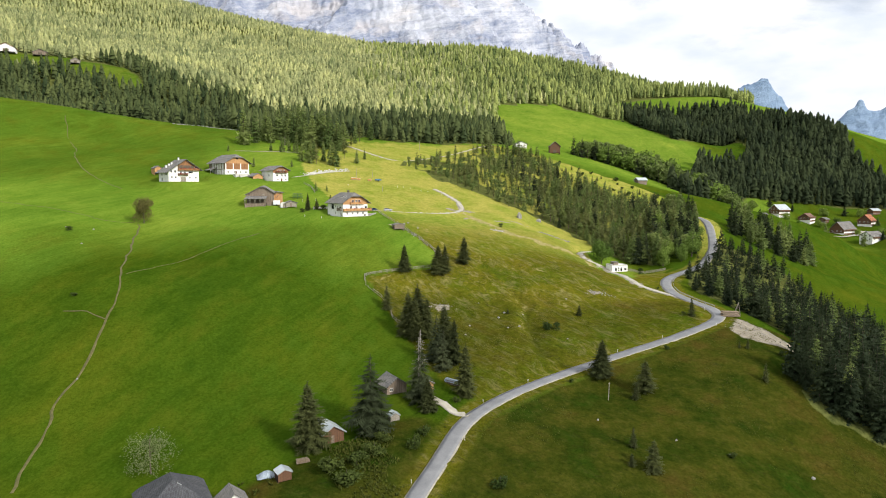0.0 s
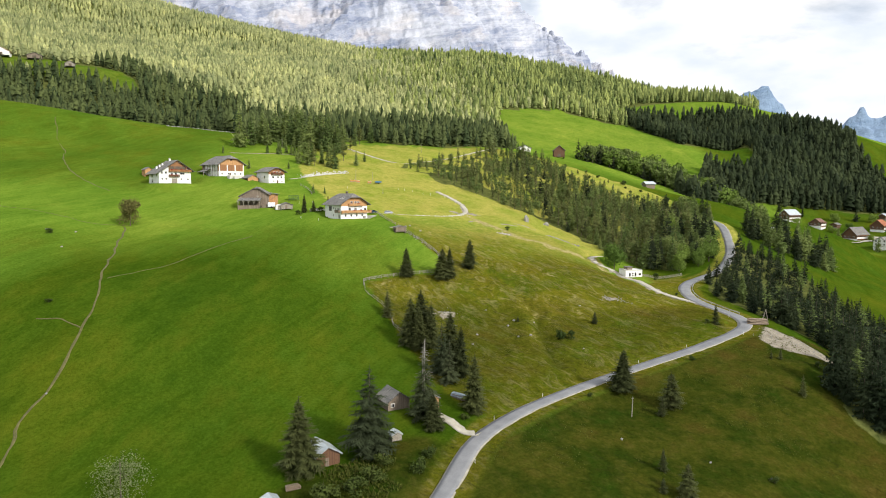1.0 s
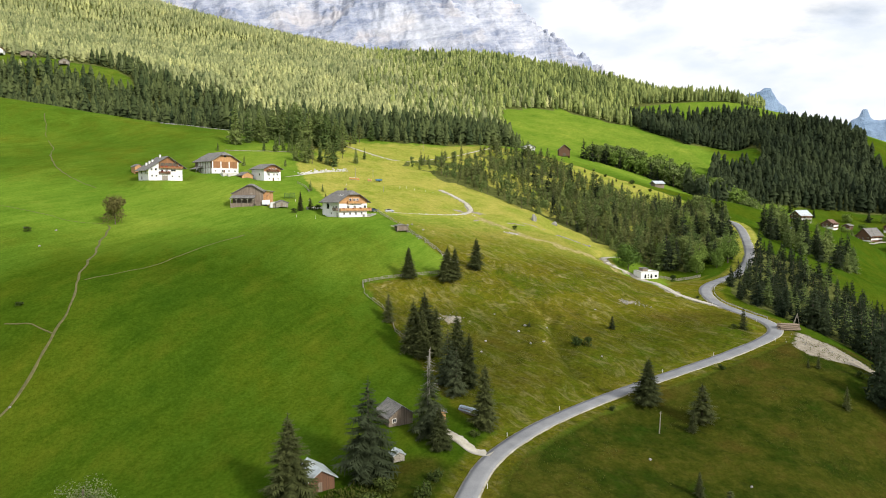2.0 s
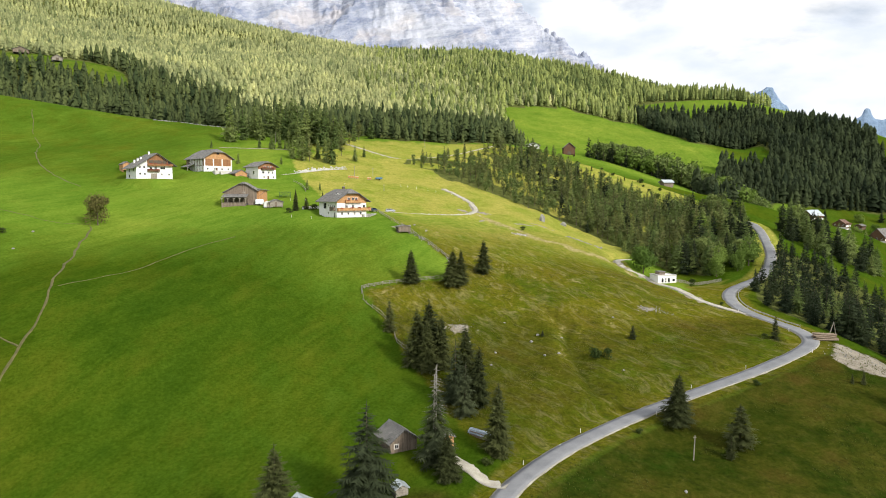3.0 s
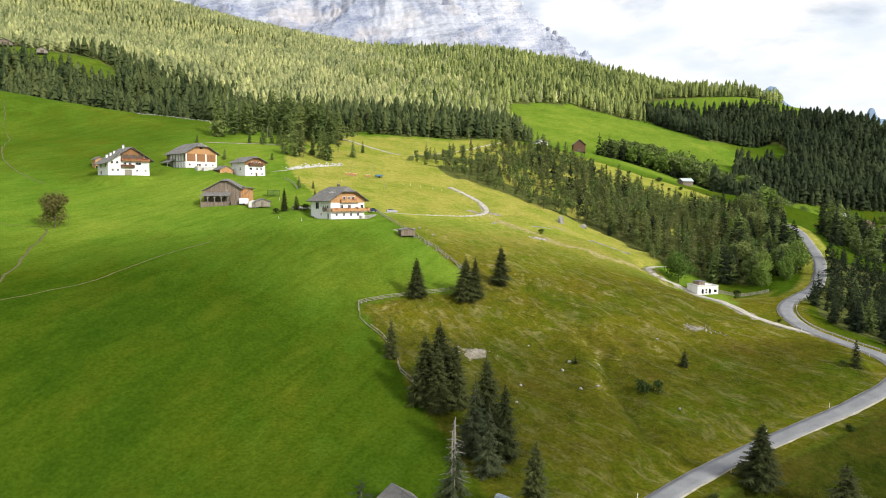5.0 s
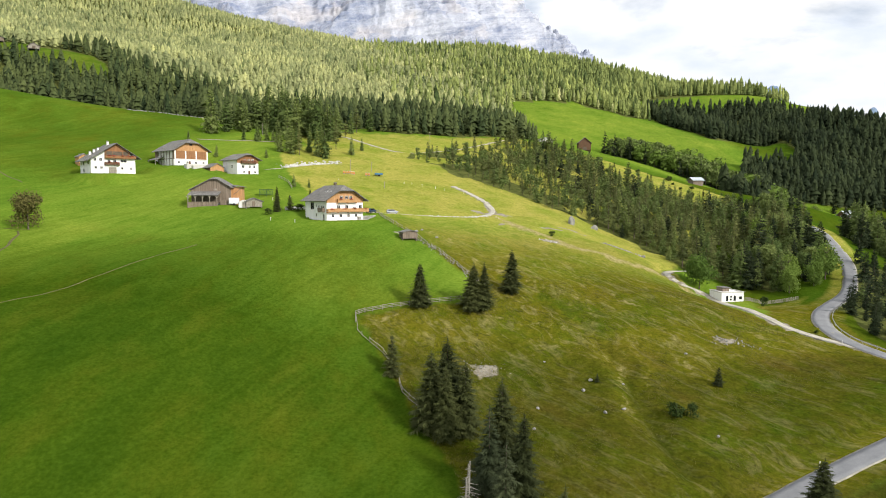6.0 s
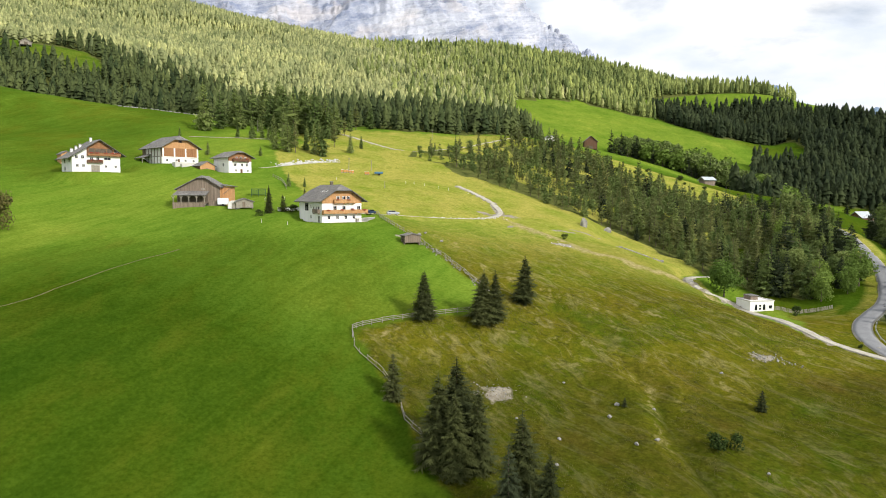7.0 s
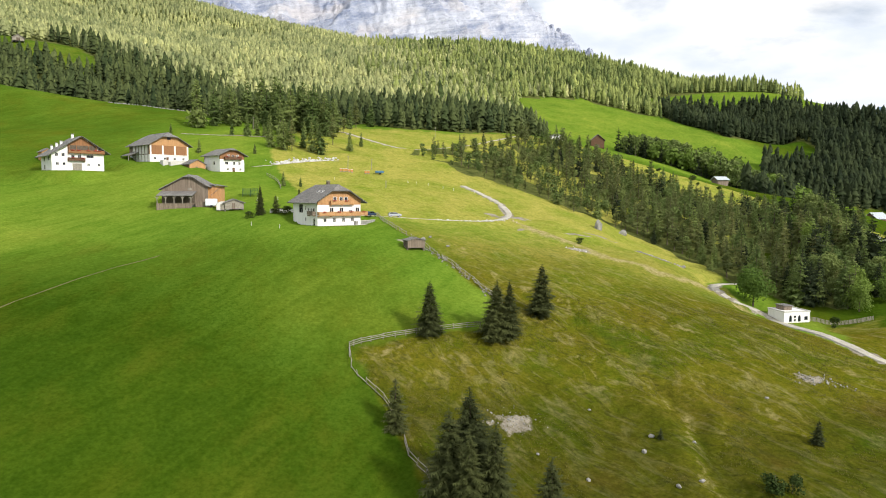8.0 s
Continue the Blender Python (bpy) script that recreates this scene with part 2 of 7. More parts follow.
def roof_material(name, c1, c2):
    """Small shingles in rows, weathered."""
    m, nt, bsdf = material(name, 0.85)
    tc = nt.nodes.new("ShaderNodeTexCoord")
    br = nt.nodes.new("ShaderNodeTexBrick")
    br.inputs["Scale"].default_value = 1.0
    br.inputs["Brick Width"].default_value = 0.35
    br.inputs["Row Height"].default_value = 0.30
    br.inputs["Mortar Size"].default_value = 0.02
    br.inputs["Color1"].default_value = (*c1, 1)
    br.inputs["Color2"].default_value = (*c2, 1)
    br.inputs["Mortar"].default_value = (c1[0] * 0.4, c1[1] * 0.4, c1[2] * 0.4, 1)
    sep = nt.nodes.new("ShaderNodeSeparateXYZ")
    cmb = nt.nodes.new("ShaderNodeCombineXYZ")
    nt.links.new(tc.outputs["Object"], sep.inputs[0])
    nt.links.new(sep.outputs["Y"], cmb.inputs["X"])
    nt.links.new(sep.outputs["X"], cmb.inputs["Y"])
    nt.links.new(cmb.outputs[0], br.inputs["Vector"])
    st = n_noise(nt, 0.5, 6, 0.65)
    col = n_mix(nt, 0.8, br.outputs["Color"], n_ramp(nt, st, [(0.3, (0.6, 0.6, 0.62)), (0.7, (1.3, 1.28, 1.2))]), "MULTIPLY")
    nt.links.new(col, bsdf.inputs["Base Color"])
    n_bump(nt, bsdf, br.outputs["Fac"], -0.4, 0.03)
    return m


def plaster_material():
    m, nt, bsdf = material("white_render", 0.9)
    a = n_noise(nt, 0.5, 5, 0.6, stretch=(1.0, 1.0, 0.35))
    b = n_noise(nt, 9, 4, 0.6)
    col = n_mix(nt, 0.3, n_ramp(nt, a, [(0.30, (0.66, 0.65, 0.62)), (0.55, (0.80, 0.79, 0.77))]), n_ramp(nt, b, [(0.3, (0.72, 0.71, 0.69)), (0.7, (0.84, 0.83, 0.81))]))
    nt.links.new(col, bsdf.inputs["Base Color"])
    n_bump(nt, bsdf, b, 0.25, 0.01)
    return m


def rock_material(name, dark, light, scale, warm=None):
    """Banded limestone: tilted strata, diagonal gullies, pale scree."""
    m, nt, bsdf = material(name, 0.95)
    bsdf.inputs["Specular IOR Level"].default_value = 0.1
    tc = nt.nodes.new("ShaderNodeTexCoord")

    def laid(rot, stretch, sc, detail=9, rough=0.68, twist=0.6):
        mp = nt.nodes.new("ShaderNodeMapping")
        mp.inputs["Rotation"].default_value = tuple(radians(q) for q in rot)
        mq = nt.nodes.new("ShaderNodeMapping")
        mq.inputs["Scale"].default_value = stretch
        n = nt.nodes.new("ShaderNodeTexNoise")
        n.inputs["Scale"].default_value = sc
        n.inputs["Detail"].default_value = detail
        n.inputs["Roughness"].default_value = rough
        n.inputs["Distortion"].default_value = twist
        nt.links.new(tc.outputs["Object"], mp.inputs["Vector"])
        nt.links.new(mp.outputs[0], mq.inputs["Vector"])
        nt.links.new(mq.outputs[0], n.inputs["Vector"])
        return n.outputs["Fac"]
    band = laid((0, 9, 0), (0.12, 0.12, 4.2), scale, 8, 0.66, 0.35)
    slant = laid((0, 30, 0), (0.25, 0.25, 2.6), scale * 1.2)
    gully = laid((0, 56, 0), (0.4, 0.6, 1.8), scale * 1.3)
    rough = laid((0, 0, 0), (1, 1, 1), scale * 2.5, 10, 0.74)
    mass = laid((0, 25, 0), (1, 1, 1.4), scale * 0.30, 6, 0.6)
    ramp = lambda n, lo, hi: n_ramp(nt, n, [(lo, dark), (hi, light)])
    col = n_mix(nt, 0.45, ramp(band, 0.44, 0.55), ramp(slant, 0.44, 0.55))
    col = n_mix(nt, 0.16, col, ramp(gully, 0.42, 0.58))
    col = n_mix(nt, 0.25, col, ramp(rough, 0.43, 0.57))
    col = n_mix(nt, 0.40, col, ramp(mass, 0.40, 0.60))
    # warm pale patches: sunlight on the rock put into its colour
    if warm:
        p = laid((0, 30, 0), (1, 1, 1.8), scale * 0.4, 6, 0.62)
        col = n_mix(nt, n_ramp(nt, p, [(0.52, (0, 0, 0)), (0.66, (0.8, 0.8, 0.8))]), col, n_mix(nt, 0.55, col, warm))
    nt.links.new(col, bsdf.inputs["Base Color"])
    n_bump(nt, bsdf, n_math(nt, "ADD", n_math(nt, "ADD", band, slant), n_math(nt, "ADD", rough, gully)), 0.9, 14.0)
    return m


MAT_GROUND = ground_material()
MAT_ASPHALT = simple("worn_asphalt", (0.155, 0.160, 0.170), (0.235, 0.238, 0.245), 0.25, 0.9, bump=0.3, fine=6)
MAT_TRACK = simple("pale_gravel", (0.28, 0.26, 0.21), (0.48, 0.45, 0.38), 0.5, 0.95, bump=0.5, fine=5)
MAT_VERGE = simple("gravel_verge", (0.19, 0.175, 0.13), (0.38, 0.36, 0.30), 0.6, 0.95, bump=0.5, fine=5)
MAT_TRAIL = simple("trodden_earth", (0.060, 0.062, 0.020), (0.135, 0.122, 0.045), 0.6, 0.95, bump=0.5, fine=5)
MAT_KERB = simple("pale_concrete", (0.42, 0.41, 0.38), (0.58, 0.56, 0.52), 1.0, 0.9)
MAT_STEEL = simple("galvanised_steel", (0.32, 0.33, 0.34), (0.45, 0.46, 0.47), 2.0, 0.5, 0.7, 0.1)
MAT_SPRUCE = needle_material("spruce_needles", (0.040, 0.051, 0.020), (0.086, 0.100, 0.036))
# darker copy of the spruce needles: the woods' shade put into colour
MAT_SHADESPRUCE = needle_material("shaded_spruce_needles", (0.021, 0.034, 0.018), (0.050, 0.068, 0.032))
MAT_GREYSPRUCE = needle_material("grey_spruce_needles", (0.044, 0.058, 0.030), (0.078, 0.094, 0.048))
MAT_FIR = needle_material("green_spruce_needles", (0.105, 0.155, 0.050), (0.230, 0.285, 0.095))
MAT_PINE = needle_material("pine_needles", (0.090, 0.116, 0.042), (0.235, 0.255, 0.095))
MAT_LEAF = needle_material("broad_leaves", (0.095, 0.160, 0.032), (0.200, 0.280, 0.060))
MAT_BUSH = needle_material("brown_leaves", (0.040, 0.066, 0.016), (0.078, 0.104, 0.026))
# cloud shade put into the needle colours of the hill and nearer woods
MAT_HILLSHADE = needle_material("shaded_hill_needles", (0.022, 0.036, 0.020), (0.050, 0.068, 0.035), True, 0.012)
MAT_SHADEWOOD = needle_material("shaded_near_needles", (0.042, 0.066, 0.032), (0.115, 0.145, 0.062), True, 0.012)
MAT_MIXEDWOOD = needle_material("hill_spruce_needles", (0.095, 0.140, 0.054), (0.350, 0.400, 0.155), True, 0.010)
# sunlight and haze of the far slope put into the needle colour
MAT_SUNWOOD = needle_material("sunlit_far_needles", (0.190, 0.235, 0.115), (0.480, 0.500, 0.275), True, 0.008)
MAT_BARK = simple("conifer_bark", (0.07, 0.055, 0.04), (0.16, 0.13, 0.10), 3.0, 0.95, bump=0.8, stretch=(1, 1, 0.3))
MAT_DEADWOOD = simple("bleached_dead_wood", (0.16, 0.145, 0.12), (0.34, 0.32, 0.28), 3.0, 0.95, bump=0.4, stretch=(1, 1, 0.3))
MAT_PLASTER = plaster_material()
MAT_LARCH = plank_material("fresh_larch_boards", (0.36, 0.19, 0.08), (0.56, 0.32, 0.15))
MAT_BROWN = plank_material("brown_boards", (0.085, 0.045, 0.027), (0.160, 0.084, 0.048))
MAT_GREYWOOD = plank_material("weathered_grey_boards", (0.100, 0.078, 0.060), (0.290, 0.230, 0.175), 0.3)
MAT_CHESTNUT = plank_material("chestnut_boards", (0.190, 0.088, 0.040), (0.340, 0.170, 0.078))
MAT_RAIL = simple("weathered_rails", (0.17, 0.15, 0.12), (0.34, 0.31, 0.26), 2.0, 0.9, stretch=(1, 1, 1))
MAT_SLATE = roof_material("grey_shingles", (0.16, 0.155, 0.15), (0.23, 0.22, 0.21))
MAT_DARKSLATE = roof_material("dark_slate_tiles", (0.055, 0.057, 0.065), (0.085, 0.088, 0.10))
MAT_TILE = roof_material("red_tiles", (0.30, 0.11, 0.06), (0.42, 0.17, 0.09))
MAT_RUSTROOF = roof_material("reddish_brown_tiles", (0.15, 0.085, 0.065), (0.23, 0.14, 0.11))
MAT_TIN = simple("pale_tin_roof", (0.42, 0.47, 0.50), (0.62, 0.66, 0.68), 0.8, 0.4, 0.5, 0.1)
MAT_GLASS = simple("dark_window_glass", (0.012, 0.014, 0.017), (0.022, 0.025, 0.03), 1.0, 0.12, bump=0)
MAT_FRAME = simple("white_window_frame", (0.62, 0.60, 0.56), (0.74, 0.72, 0.68), 3.0, 0.6, bump=0)
MAT_STONE = simple("lichen_stone", (0.16, 0.155, 0.14), (0.36, 0.35, 0.32), 0.9, 0.95, bump=0.8)
MAT_FLOWER = simple("red_geraniums", (0.30, 0.01, 0.015), (0.55, 0.03, 0.04), 6.0, 0.8)
# dark tone carries the blue of shaded rock as colour
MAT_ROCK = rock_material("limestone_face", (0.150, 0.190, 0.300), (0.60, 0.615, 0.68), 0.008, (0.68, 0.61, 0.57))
# blue of the distant haze put into the rock colour
MAT_HAZEROCK = rock_material("hazed_limestone", (0.13, 0.20, 0.31), (0.25, 0.34, 0.47), 0.010)

# ---- terrain: heights (x, y, z) placed to fit the camera's view, by part of the land ----
ROAD = [(-2, 112, -12), (6, 135, -7.5), (14, 155, -2.5), (24, 172, 0.6), (40, 190, 3.2), (64, 207, 6.5),
        (88, 219, 9.6), (108, 226, 12.2), (117, 233, 13.6), (119, 242, 14.8), (114, 252, 15.7), (116, 262, 17.0), (119, 268, 18.6), (125, 278, 20.2), (138, 290, 20.8), (149, 300, 21.4), (158, 310, 23.4), (170, 328, 27.5), (179, 347, 31.8), (188, 369, 36.6), (192, 382, 39.0), (190, 393, 41.0), (180, 398, 42.5)]
LAND_VALLEY = [(-40, 40, -42), (60, 60, -40), (160, 60, -48), (-140, 60, -40), (0, 100, -17), (-60, 140, -9), (-10, 150, -3.5), (-10, 165, -2.5),
               (74, 158, -5.2), (86, 153, -6.8), (108, 153, -14), (130, 195, 5), (114, 184, 2.3), (65, 189, 1.6), (150, 160, -16),
               (146, 200, -2), (170, 230, -2), (200, 260, 0), (245, 352, 12), (300, 300, -4), (127, 228, 12.8), (205, 150, -30), (182, 290, 8)]
LAND_MEADOW = [(-84.5, 192, 6.9), (-81, 211, 17), (-100, 228, 23.7), (-106, 221, 19.5), (-87, 243, 29.5), (-81, 260, 32), (-104, 307, 42.5),
               (-131, 291, 42.8), (-118, 275, 37), (-6.4, 257.5, 24.8), (0, 279, 33), (9, 300, 39.5), (-11, 309, 45.3), (-47, 333, 48.5),
               (-106, 390, 62), (-82, 397, 65), (4, 348, 47.3), (-60, 190, 5), (-190, 260, 38), (-220, 340, 56), (-160, 200, 14)]
LAND_PASTURE = [(59, 323, 37.2), (46, 370, 47.2), (23, 262, 24.9), (45, 232, 12.5), (30, 226, 11), (86, 253, 17.6), (68, 259, 20.9), (94, 244, 14.2),
                (44, 239, 14), (78, 369, 42), (99, 369, 33), (20, 215, 8.5), (3, 240, 16), (100, 275, 21), (109, 301, 18.5),
                (128, 296, 19.0), (140, 330, 23), (150, 400, 40), (85, 320, 32)]
LAND_HIGH = [(-99, 517, 92.5), (-217, 491, 92), (-21, 513, 88), (51, 512, 80), (92, 587, 94), (156, 631, 91), (145, 679, 97),
             (226, 567, 61), (260, 500, 48), (60, 440, 62), (-30, 430, 68), (130, 470, 56), (-170, 430, 76), (-330, 420, 78), (180, 440, 42), (240, 440, 36)]
LAND_FAR = [(-256, 740, 150), (-346, 806, 192), (-188, 904, 192), (-600, 1507, 400), (-33, 1730, 400), (305, 988, 162), (210, 988, 172),
            (482, 914, 115), (560, 894, 120), (364, 799, 90), (410, 667, 33), (300, 620, 48), (8, 700, 122), (0, 1200, 262), (-400, 1100, 270),
            (350, 480, 18), (470, 560, 20), (600, 700, 36), (700, 600, 10), (500, 350, -10), (800, 900, 90)]
LAND_RIDGE = [(-275, 520, 123), (-240, 530, 118), (-202, 545, 113.5), (-155, 560, 108), (-113, 570, 105), (-55, 590, 101), (-330, 500, 128), (-300, 600, 112),
              (-220, 640, 112), (-120, 650, 108), (-420, 700, 150), (-330, 700, 135), (150, 780, 119), (135, 690, 100), (373, 770, 81), (287, 520, 42), (442, 820, 98), (410, 900, 128)]
LAND_CREST = [(-1437, 2300, 770), (-1021, 2300, 706), (-630, 2200, 612), (-277, 2000, 505), (-18, 1850, 435), (252, 1700, 374), (415, 1500, 308),
              (492, 1350, 263), (544, 1200, 222), (589, 1100, 186), (508, 900, 126), (574, 900, 133), (598, 850, 123), (640, 800, 80), (640, 760, 45),
              (446, 600, 13), (460, 580, 7), (366, 450, -10), (400, 506, 2), (430, 545, 4), (443, 580, 5), (369, 640, 26), (442, 610, 12.5), (405, 600, 16), (445, 650, 21), (800, 1500, 150), (500, 2000, 250), (0, 2600, 330), (-700, 2900, 450), (1100, 1300, 130)]
LAND_EDGE = [(-2600, 4600, 300), (0, 4600, 150), (2600, 4600, 150), (2600, 2000, 120), (1600, 900, 60), (2600, -400, 0), (0, -500, -60), (-2600, -400, 100), (-2600, 2000, 700), (-900, 300, 180), (-800, 900, 330), (900, 100, -40)]


def kern(r2):
    return np.where(r2 > 0, 0.5 * r2 * np.log(np.maximum(r2, 1e-9)), 0.0)


FIT_HEIGHTS = np.array(ROAD + LAND_VALLEY + LAND_MEADOW + LAND_PASTURE + LAND_HIGH + LAND_FAR + LAND_RIDGE + LAND_CREST + LAND_EDGE, float)
_p = FIT_HEIGHTS[:, :2] / 100
_n = len(_p)
_a = np.zeros((_n + 3, _n + 3))
_a[:_n, :_n] = kern(((_p[:, None] - _p[None]) ** 2).sum(-1)) + np.eye(_n) * 0.003
_a[:_n, _n] = _a[_n, :_n] = 1
_a[:_n, _n + 1:] = _p
_a[_n + 1:, :_n] = _p.T
BEND = np.linalg.solve(_a, np.r_[FIT_HEIGHTS[:, 2], 0, 0, 0])


def land(x, y):
    """The smooth lie of the land: a thin plate bent over the heights fitted to the view."""
    x, y = np.asarray(x, float) / 100, np.asarray(y, float) / 100
    z = BEND[-3] + BEND[-2] * x + BEND[-1] * y
    for (a, b), w in zip(_p, BEND):
        z = z + w * kern((x - a) ** 2 + (y - b) ** 2)
    return z


def fuzz(x, y, size, seed=0):
    """Smooth value noise in -1..1, for arrays."""
    x, y = np.asarray(x, float) / size + 1000.3, np.asarray(y, float) / size + 1000.7
    i, j = np.floor(x).astype(int), np.floor(y).astype(int)
    u, v = x - i, y - j
    u, v = u * u * (3 - 2 * u), v * v * (3 - 2 * v)

    def h(a, b):
        s = np.sin(a * 127.1 + b * 311.7 + seed * 74.7) * 43758.5453
        return (s - np.floor(s)) * 2 - 1
    return (h(i, j) * (1 - u) + h(i + 1, j) * u) * (1 - v) + (h(i, j + 1) * (1 - u) + h(i + 1, j + 1) * u) * v


def spline(points, step=2.0):
    """A smooth line through plan points (x, y), evenly stepped."""
    p = np.array([q[:2] for q in points], float)
    p = np.vstack([2 * p[0] - p[1], p, 2 * p[-1] - p[-2]])
    out = []
    for k in range(1, len(p) - 2):
        n = max(2, int(np.hypot(*(p[k + 1] - p[k])) / step))
        for t in np.arange(n) / n:
            out.append(0.5 * (2 * p[k] + (p[k + 1] - p[k - 1]) * t + (2 * p[k - 1] - 5 * p[k] + 4 * p[k + 1] - p[k + 2]) * t * t
                              + (3 * p[k] - p[k - 1] - 3 * p[k + 1] + p[k + 2]) * t ** 3))
    out.append(p[-2])
    return np.array(out)


def inside(poly, x, y):
    x, y = np.asarray(x, float), np.asarray(y, float)
    r = np.zeros(x.shape, bool)
    for (x1, y1), (x2, y2) in zip(poly, poly[1:] + poly[:1]):
        c = ((y1 > y) != (y2 > y)) & (x < (x2 - x1) * (y - y1) / ((y2 - y1) or 1e-9) + x1)
        r ^= c
    return r


# ---- lines and areas on the plan ----
ROAD_LINE = spline([(-6, 100), (0, 120), (6.8, 137.3), (13.4, 149.8), (20.5, 164), (29.4, 174.2), (40.9, 183.9), (55.3, 193.6), (68, 200), (83, 206), (99, 212), (113, 219),
                    (120.5, 226), (122.3, 235), (119.6, 246), (117.5, 257), (119.0, 268), (125.5, 278), (138, 290), (149, 300), (157.7, 310), (169.9, 327.7), (179.3, 347), (188.4, 369), (191.8, 382), (190, 393), (180, 398), (166, 400)])
LANE_LINE = spline([(119, 250), (112, 258.5), (107, 266), (105.5, 276), (107, 294), (104, 308), (98.5, 314), (98.5, 322), (107, 333), (118, 340)])
FARM_LINE = spline([(-20, 326), (-5.4, 335), (4.5, 341.8), (31.3, 349.7), (43.3, 362.2), (44.5, 380), (40.4, 394.7), (33, 409)])
WOOD_LINE = spline([(-60, 560), (-26.4, 521.8), (-9.7, 498.5), (10.6, 479), (27.4, 491.6), (53.8, 526.7), (99.2, 597.5)])
YARD_LINE = spline([(-52, 405), (-46, 412), (-38, 423), (-28, 433), (-20, 436)])
PATH_LINE = spline([(-106.4, 306), (-100, 279), (-91.6, 244), (-87, 228), (-85.8, 215.3), (-84.6, 201), (-84.8, 190.4), (-86.7, 180.7), (-84.1, 173.2), (-83.4, 163), (-82, 150)])
TRAIL_LINE = spline([(-89.3, 241), (-78.6, 254), (-63.6, 279), (-52, 292)])
SPUR_LINE = spline([(-86, 214), (-93, 219), (-101, 221)])
UPPER_LINE = spline([(-229.6, 519), (-215, 490), (-200.5, 466.5), (-190, 440), (-170, 403), (-152, 381), (-135.5, 365.7)])
TERRACE_LINE = spline([(-100, 477), (-94.8, 477.8), (-79.3, 481.9), (-57.3, 484.9)])
HILL_LINE = spline([(-104, 308), (-125, 309), (-150, 318), (-190, 330)])
PASTURE = [(-6.6, 257.6), (20, 266), (27, 274), (11.6, 300), (2, 319), (-2, 340), (-16, 345), (-30, 372), (-40, 400), (-52, 446), (-40, 480), (-60, 530), (-20, 560), (40, 560), (95, 600), (140, 590), (200, 540),
           (216, 470), (205, 445), (160, 430), (120, 352), (100, 330), (102, 300), (104, 270), (112, 256), (118, 240), (114, 222), (84, 210), (55, 198), (30, 180), (22, 180), (16, 190), (8, 222), (0, 243)]
FOLD_LINE = spline([(34, 280), (39.5, 275), (46, 262.5), (52, 251), (52.5, 235), (51, 223), (51, 213), (52, 205)])
ROUGH = [(25, 168), (60, 192), (114, 217), (124, 226), (150, 215), (175, 190), (160, 130), (120, 90), (30, 90), (-6, 100), (-2, 118), (5, 130), (15, 150)]
ROUGH_LEFT = [(-45, 138), (-12, 158), (0, 166), (8, 170), (18, 163), (5, 137), (-6, 112), (-40, 110)]
SOIL_BANK = [(119, 219), (128, 225), (136, 218), (141, 206), (138, 203), (128, 208), (117, 207), (115, 212)]
SOIL_SPOTS = [(57, 324, 4.5, 2.2), (47, 339, 2.5, 1.4), (20, 240, 5.0, 2.2), (86, 254, 4, 2), (46, 362, 5, 4), (31, 348, 9, 1.6), (8, 303, 3, 2), (40, 365, 5, 3), (74, 352, 5, 1.5), (64, 345, 5, 1.5), (84, 342, 4, 1.4)]
MEADOW_RIGHT = [(176, 985), (274, 1034), (315, 1007), (350, 979), (377, 918), (391, 857), (392, 788), (331, 775), (264, 775), (204, 745), (150, 735), (140, 760), (150, 860)]
STRIP_RIGHT = [(98, 590), (182, 686), (207, 742), (258, 702), (300, 660), (350, 640), (390, 560), (300, 450), (244, 436), (218, 440), (214, 467), (198, 538), (150, 590)]
CLEARING_LEFT = [(-470, 880), (-408, 862), (-350, 845), (-312, 842), (-279, 824), (-250, 765), (-262, 752), (-300, 775), (-360, 790), (-430, 800), (-480, 820)]
GAP_LIGHT = [(385, 1090), (430, 1118), (513, 1098), (625, 1088), (680, 1030), (645, 945), (606, 1005), (560, 1040), (470, 1040), (380, 1060)]
GAP_DARK = [(392, 880), (500, 905), (490, 840), (430, 780), (384, 772)]


GREEN_LINE = spline([(33, 281), (40.2, 275.8), (45.3, 267.6), (50.3, 258.2), (52.4, 253.4)])
STRAW_LINES = [spline(q) for q in ([(32.6, 284), (42.4, 279.8), (50.5, 271.5), (56, 258), (58, 245), (57, 232)],
                                   [(14, 312), (18.4, 308), (24, 295.6), (29.6, 287.7), (36, 279)],
                                   [(44, 256.6), (49, 250), (51.5, 239), (50, 229), (48, 221)],
                                   [(42.7, 352.3), (57, 331), (67.5, 316), (79, 311.5), (92, 309), (100, 303)],
                                   [(20, 262), (30, 261), (38, 257), (43, 251)],
                                   [(62, 276), (70, 262), (72, 248), (70, 236)],
                                   [(78, 283), (90, 268), (97, 256)], [(-4, 256), (4, 258), (12, 259)])]
MOWN = [(-5, 246), (-16.5, 240), (-25.4, 232), (-37, 218), (-45, 204), (-46, 190), (-44, 172), (-25, 165), (-4, 170), (6, 195), (6, 222), (1, 238)]


def near_line(line, x, y):
    """Distance to a line and the index of its nearest point."""
    d2 = np.full(x.shape, 1e12)
    k = np.zeros(x.shape, int)
    for i, (a, b) in enumerate(line):
        q = (x - a) ** 2 + (y - b) ** 2
        m = q < d2
        d2[m] = q[m]
        k[m] = i
    return np.sqrt(d2), k


def smooth_profile(z, n=4):
    for _ in range(n):
        z = np.r_[z[0], (z[:-2] + z[1:-1] * 2 + z[2:]) / 4, z[-1]]
    return z


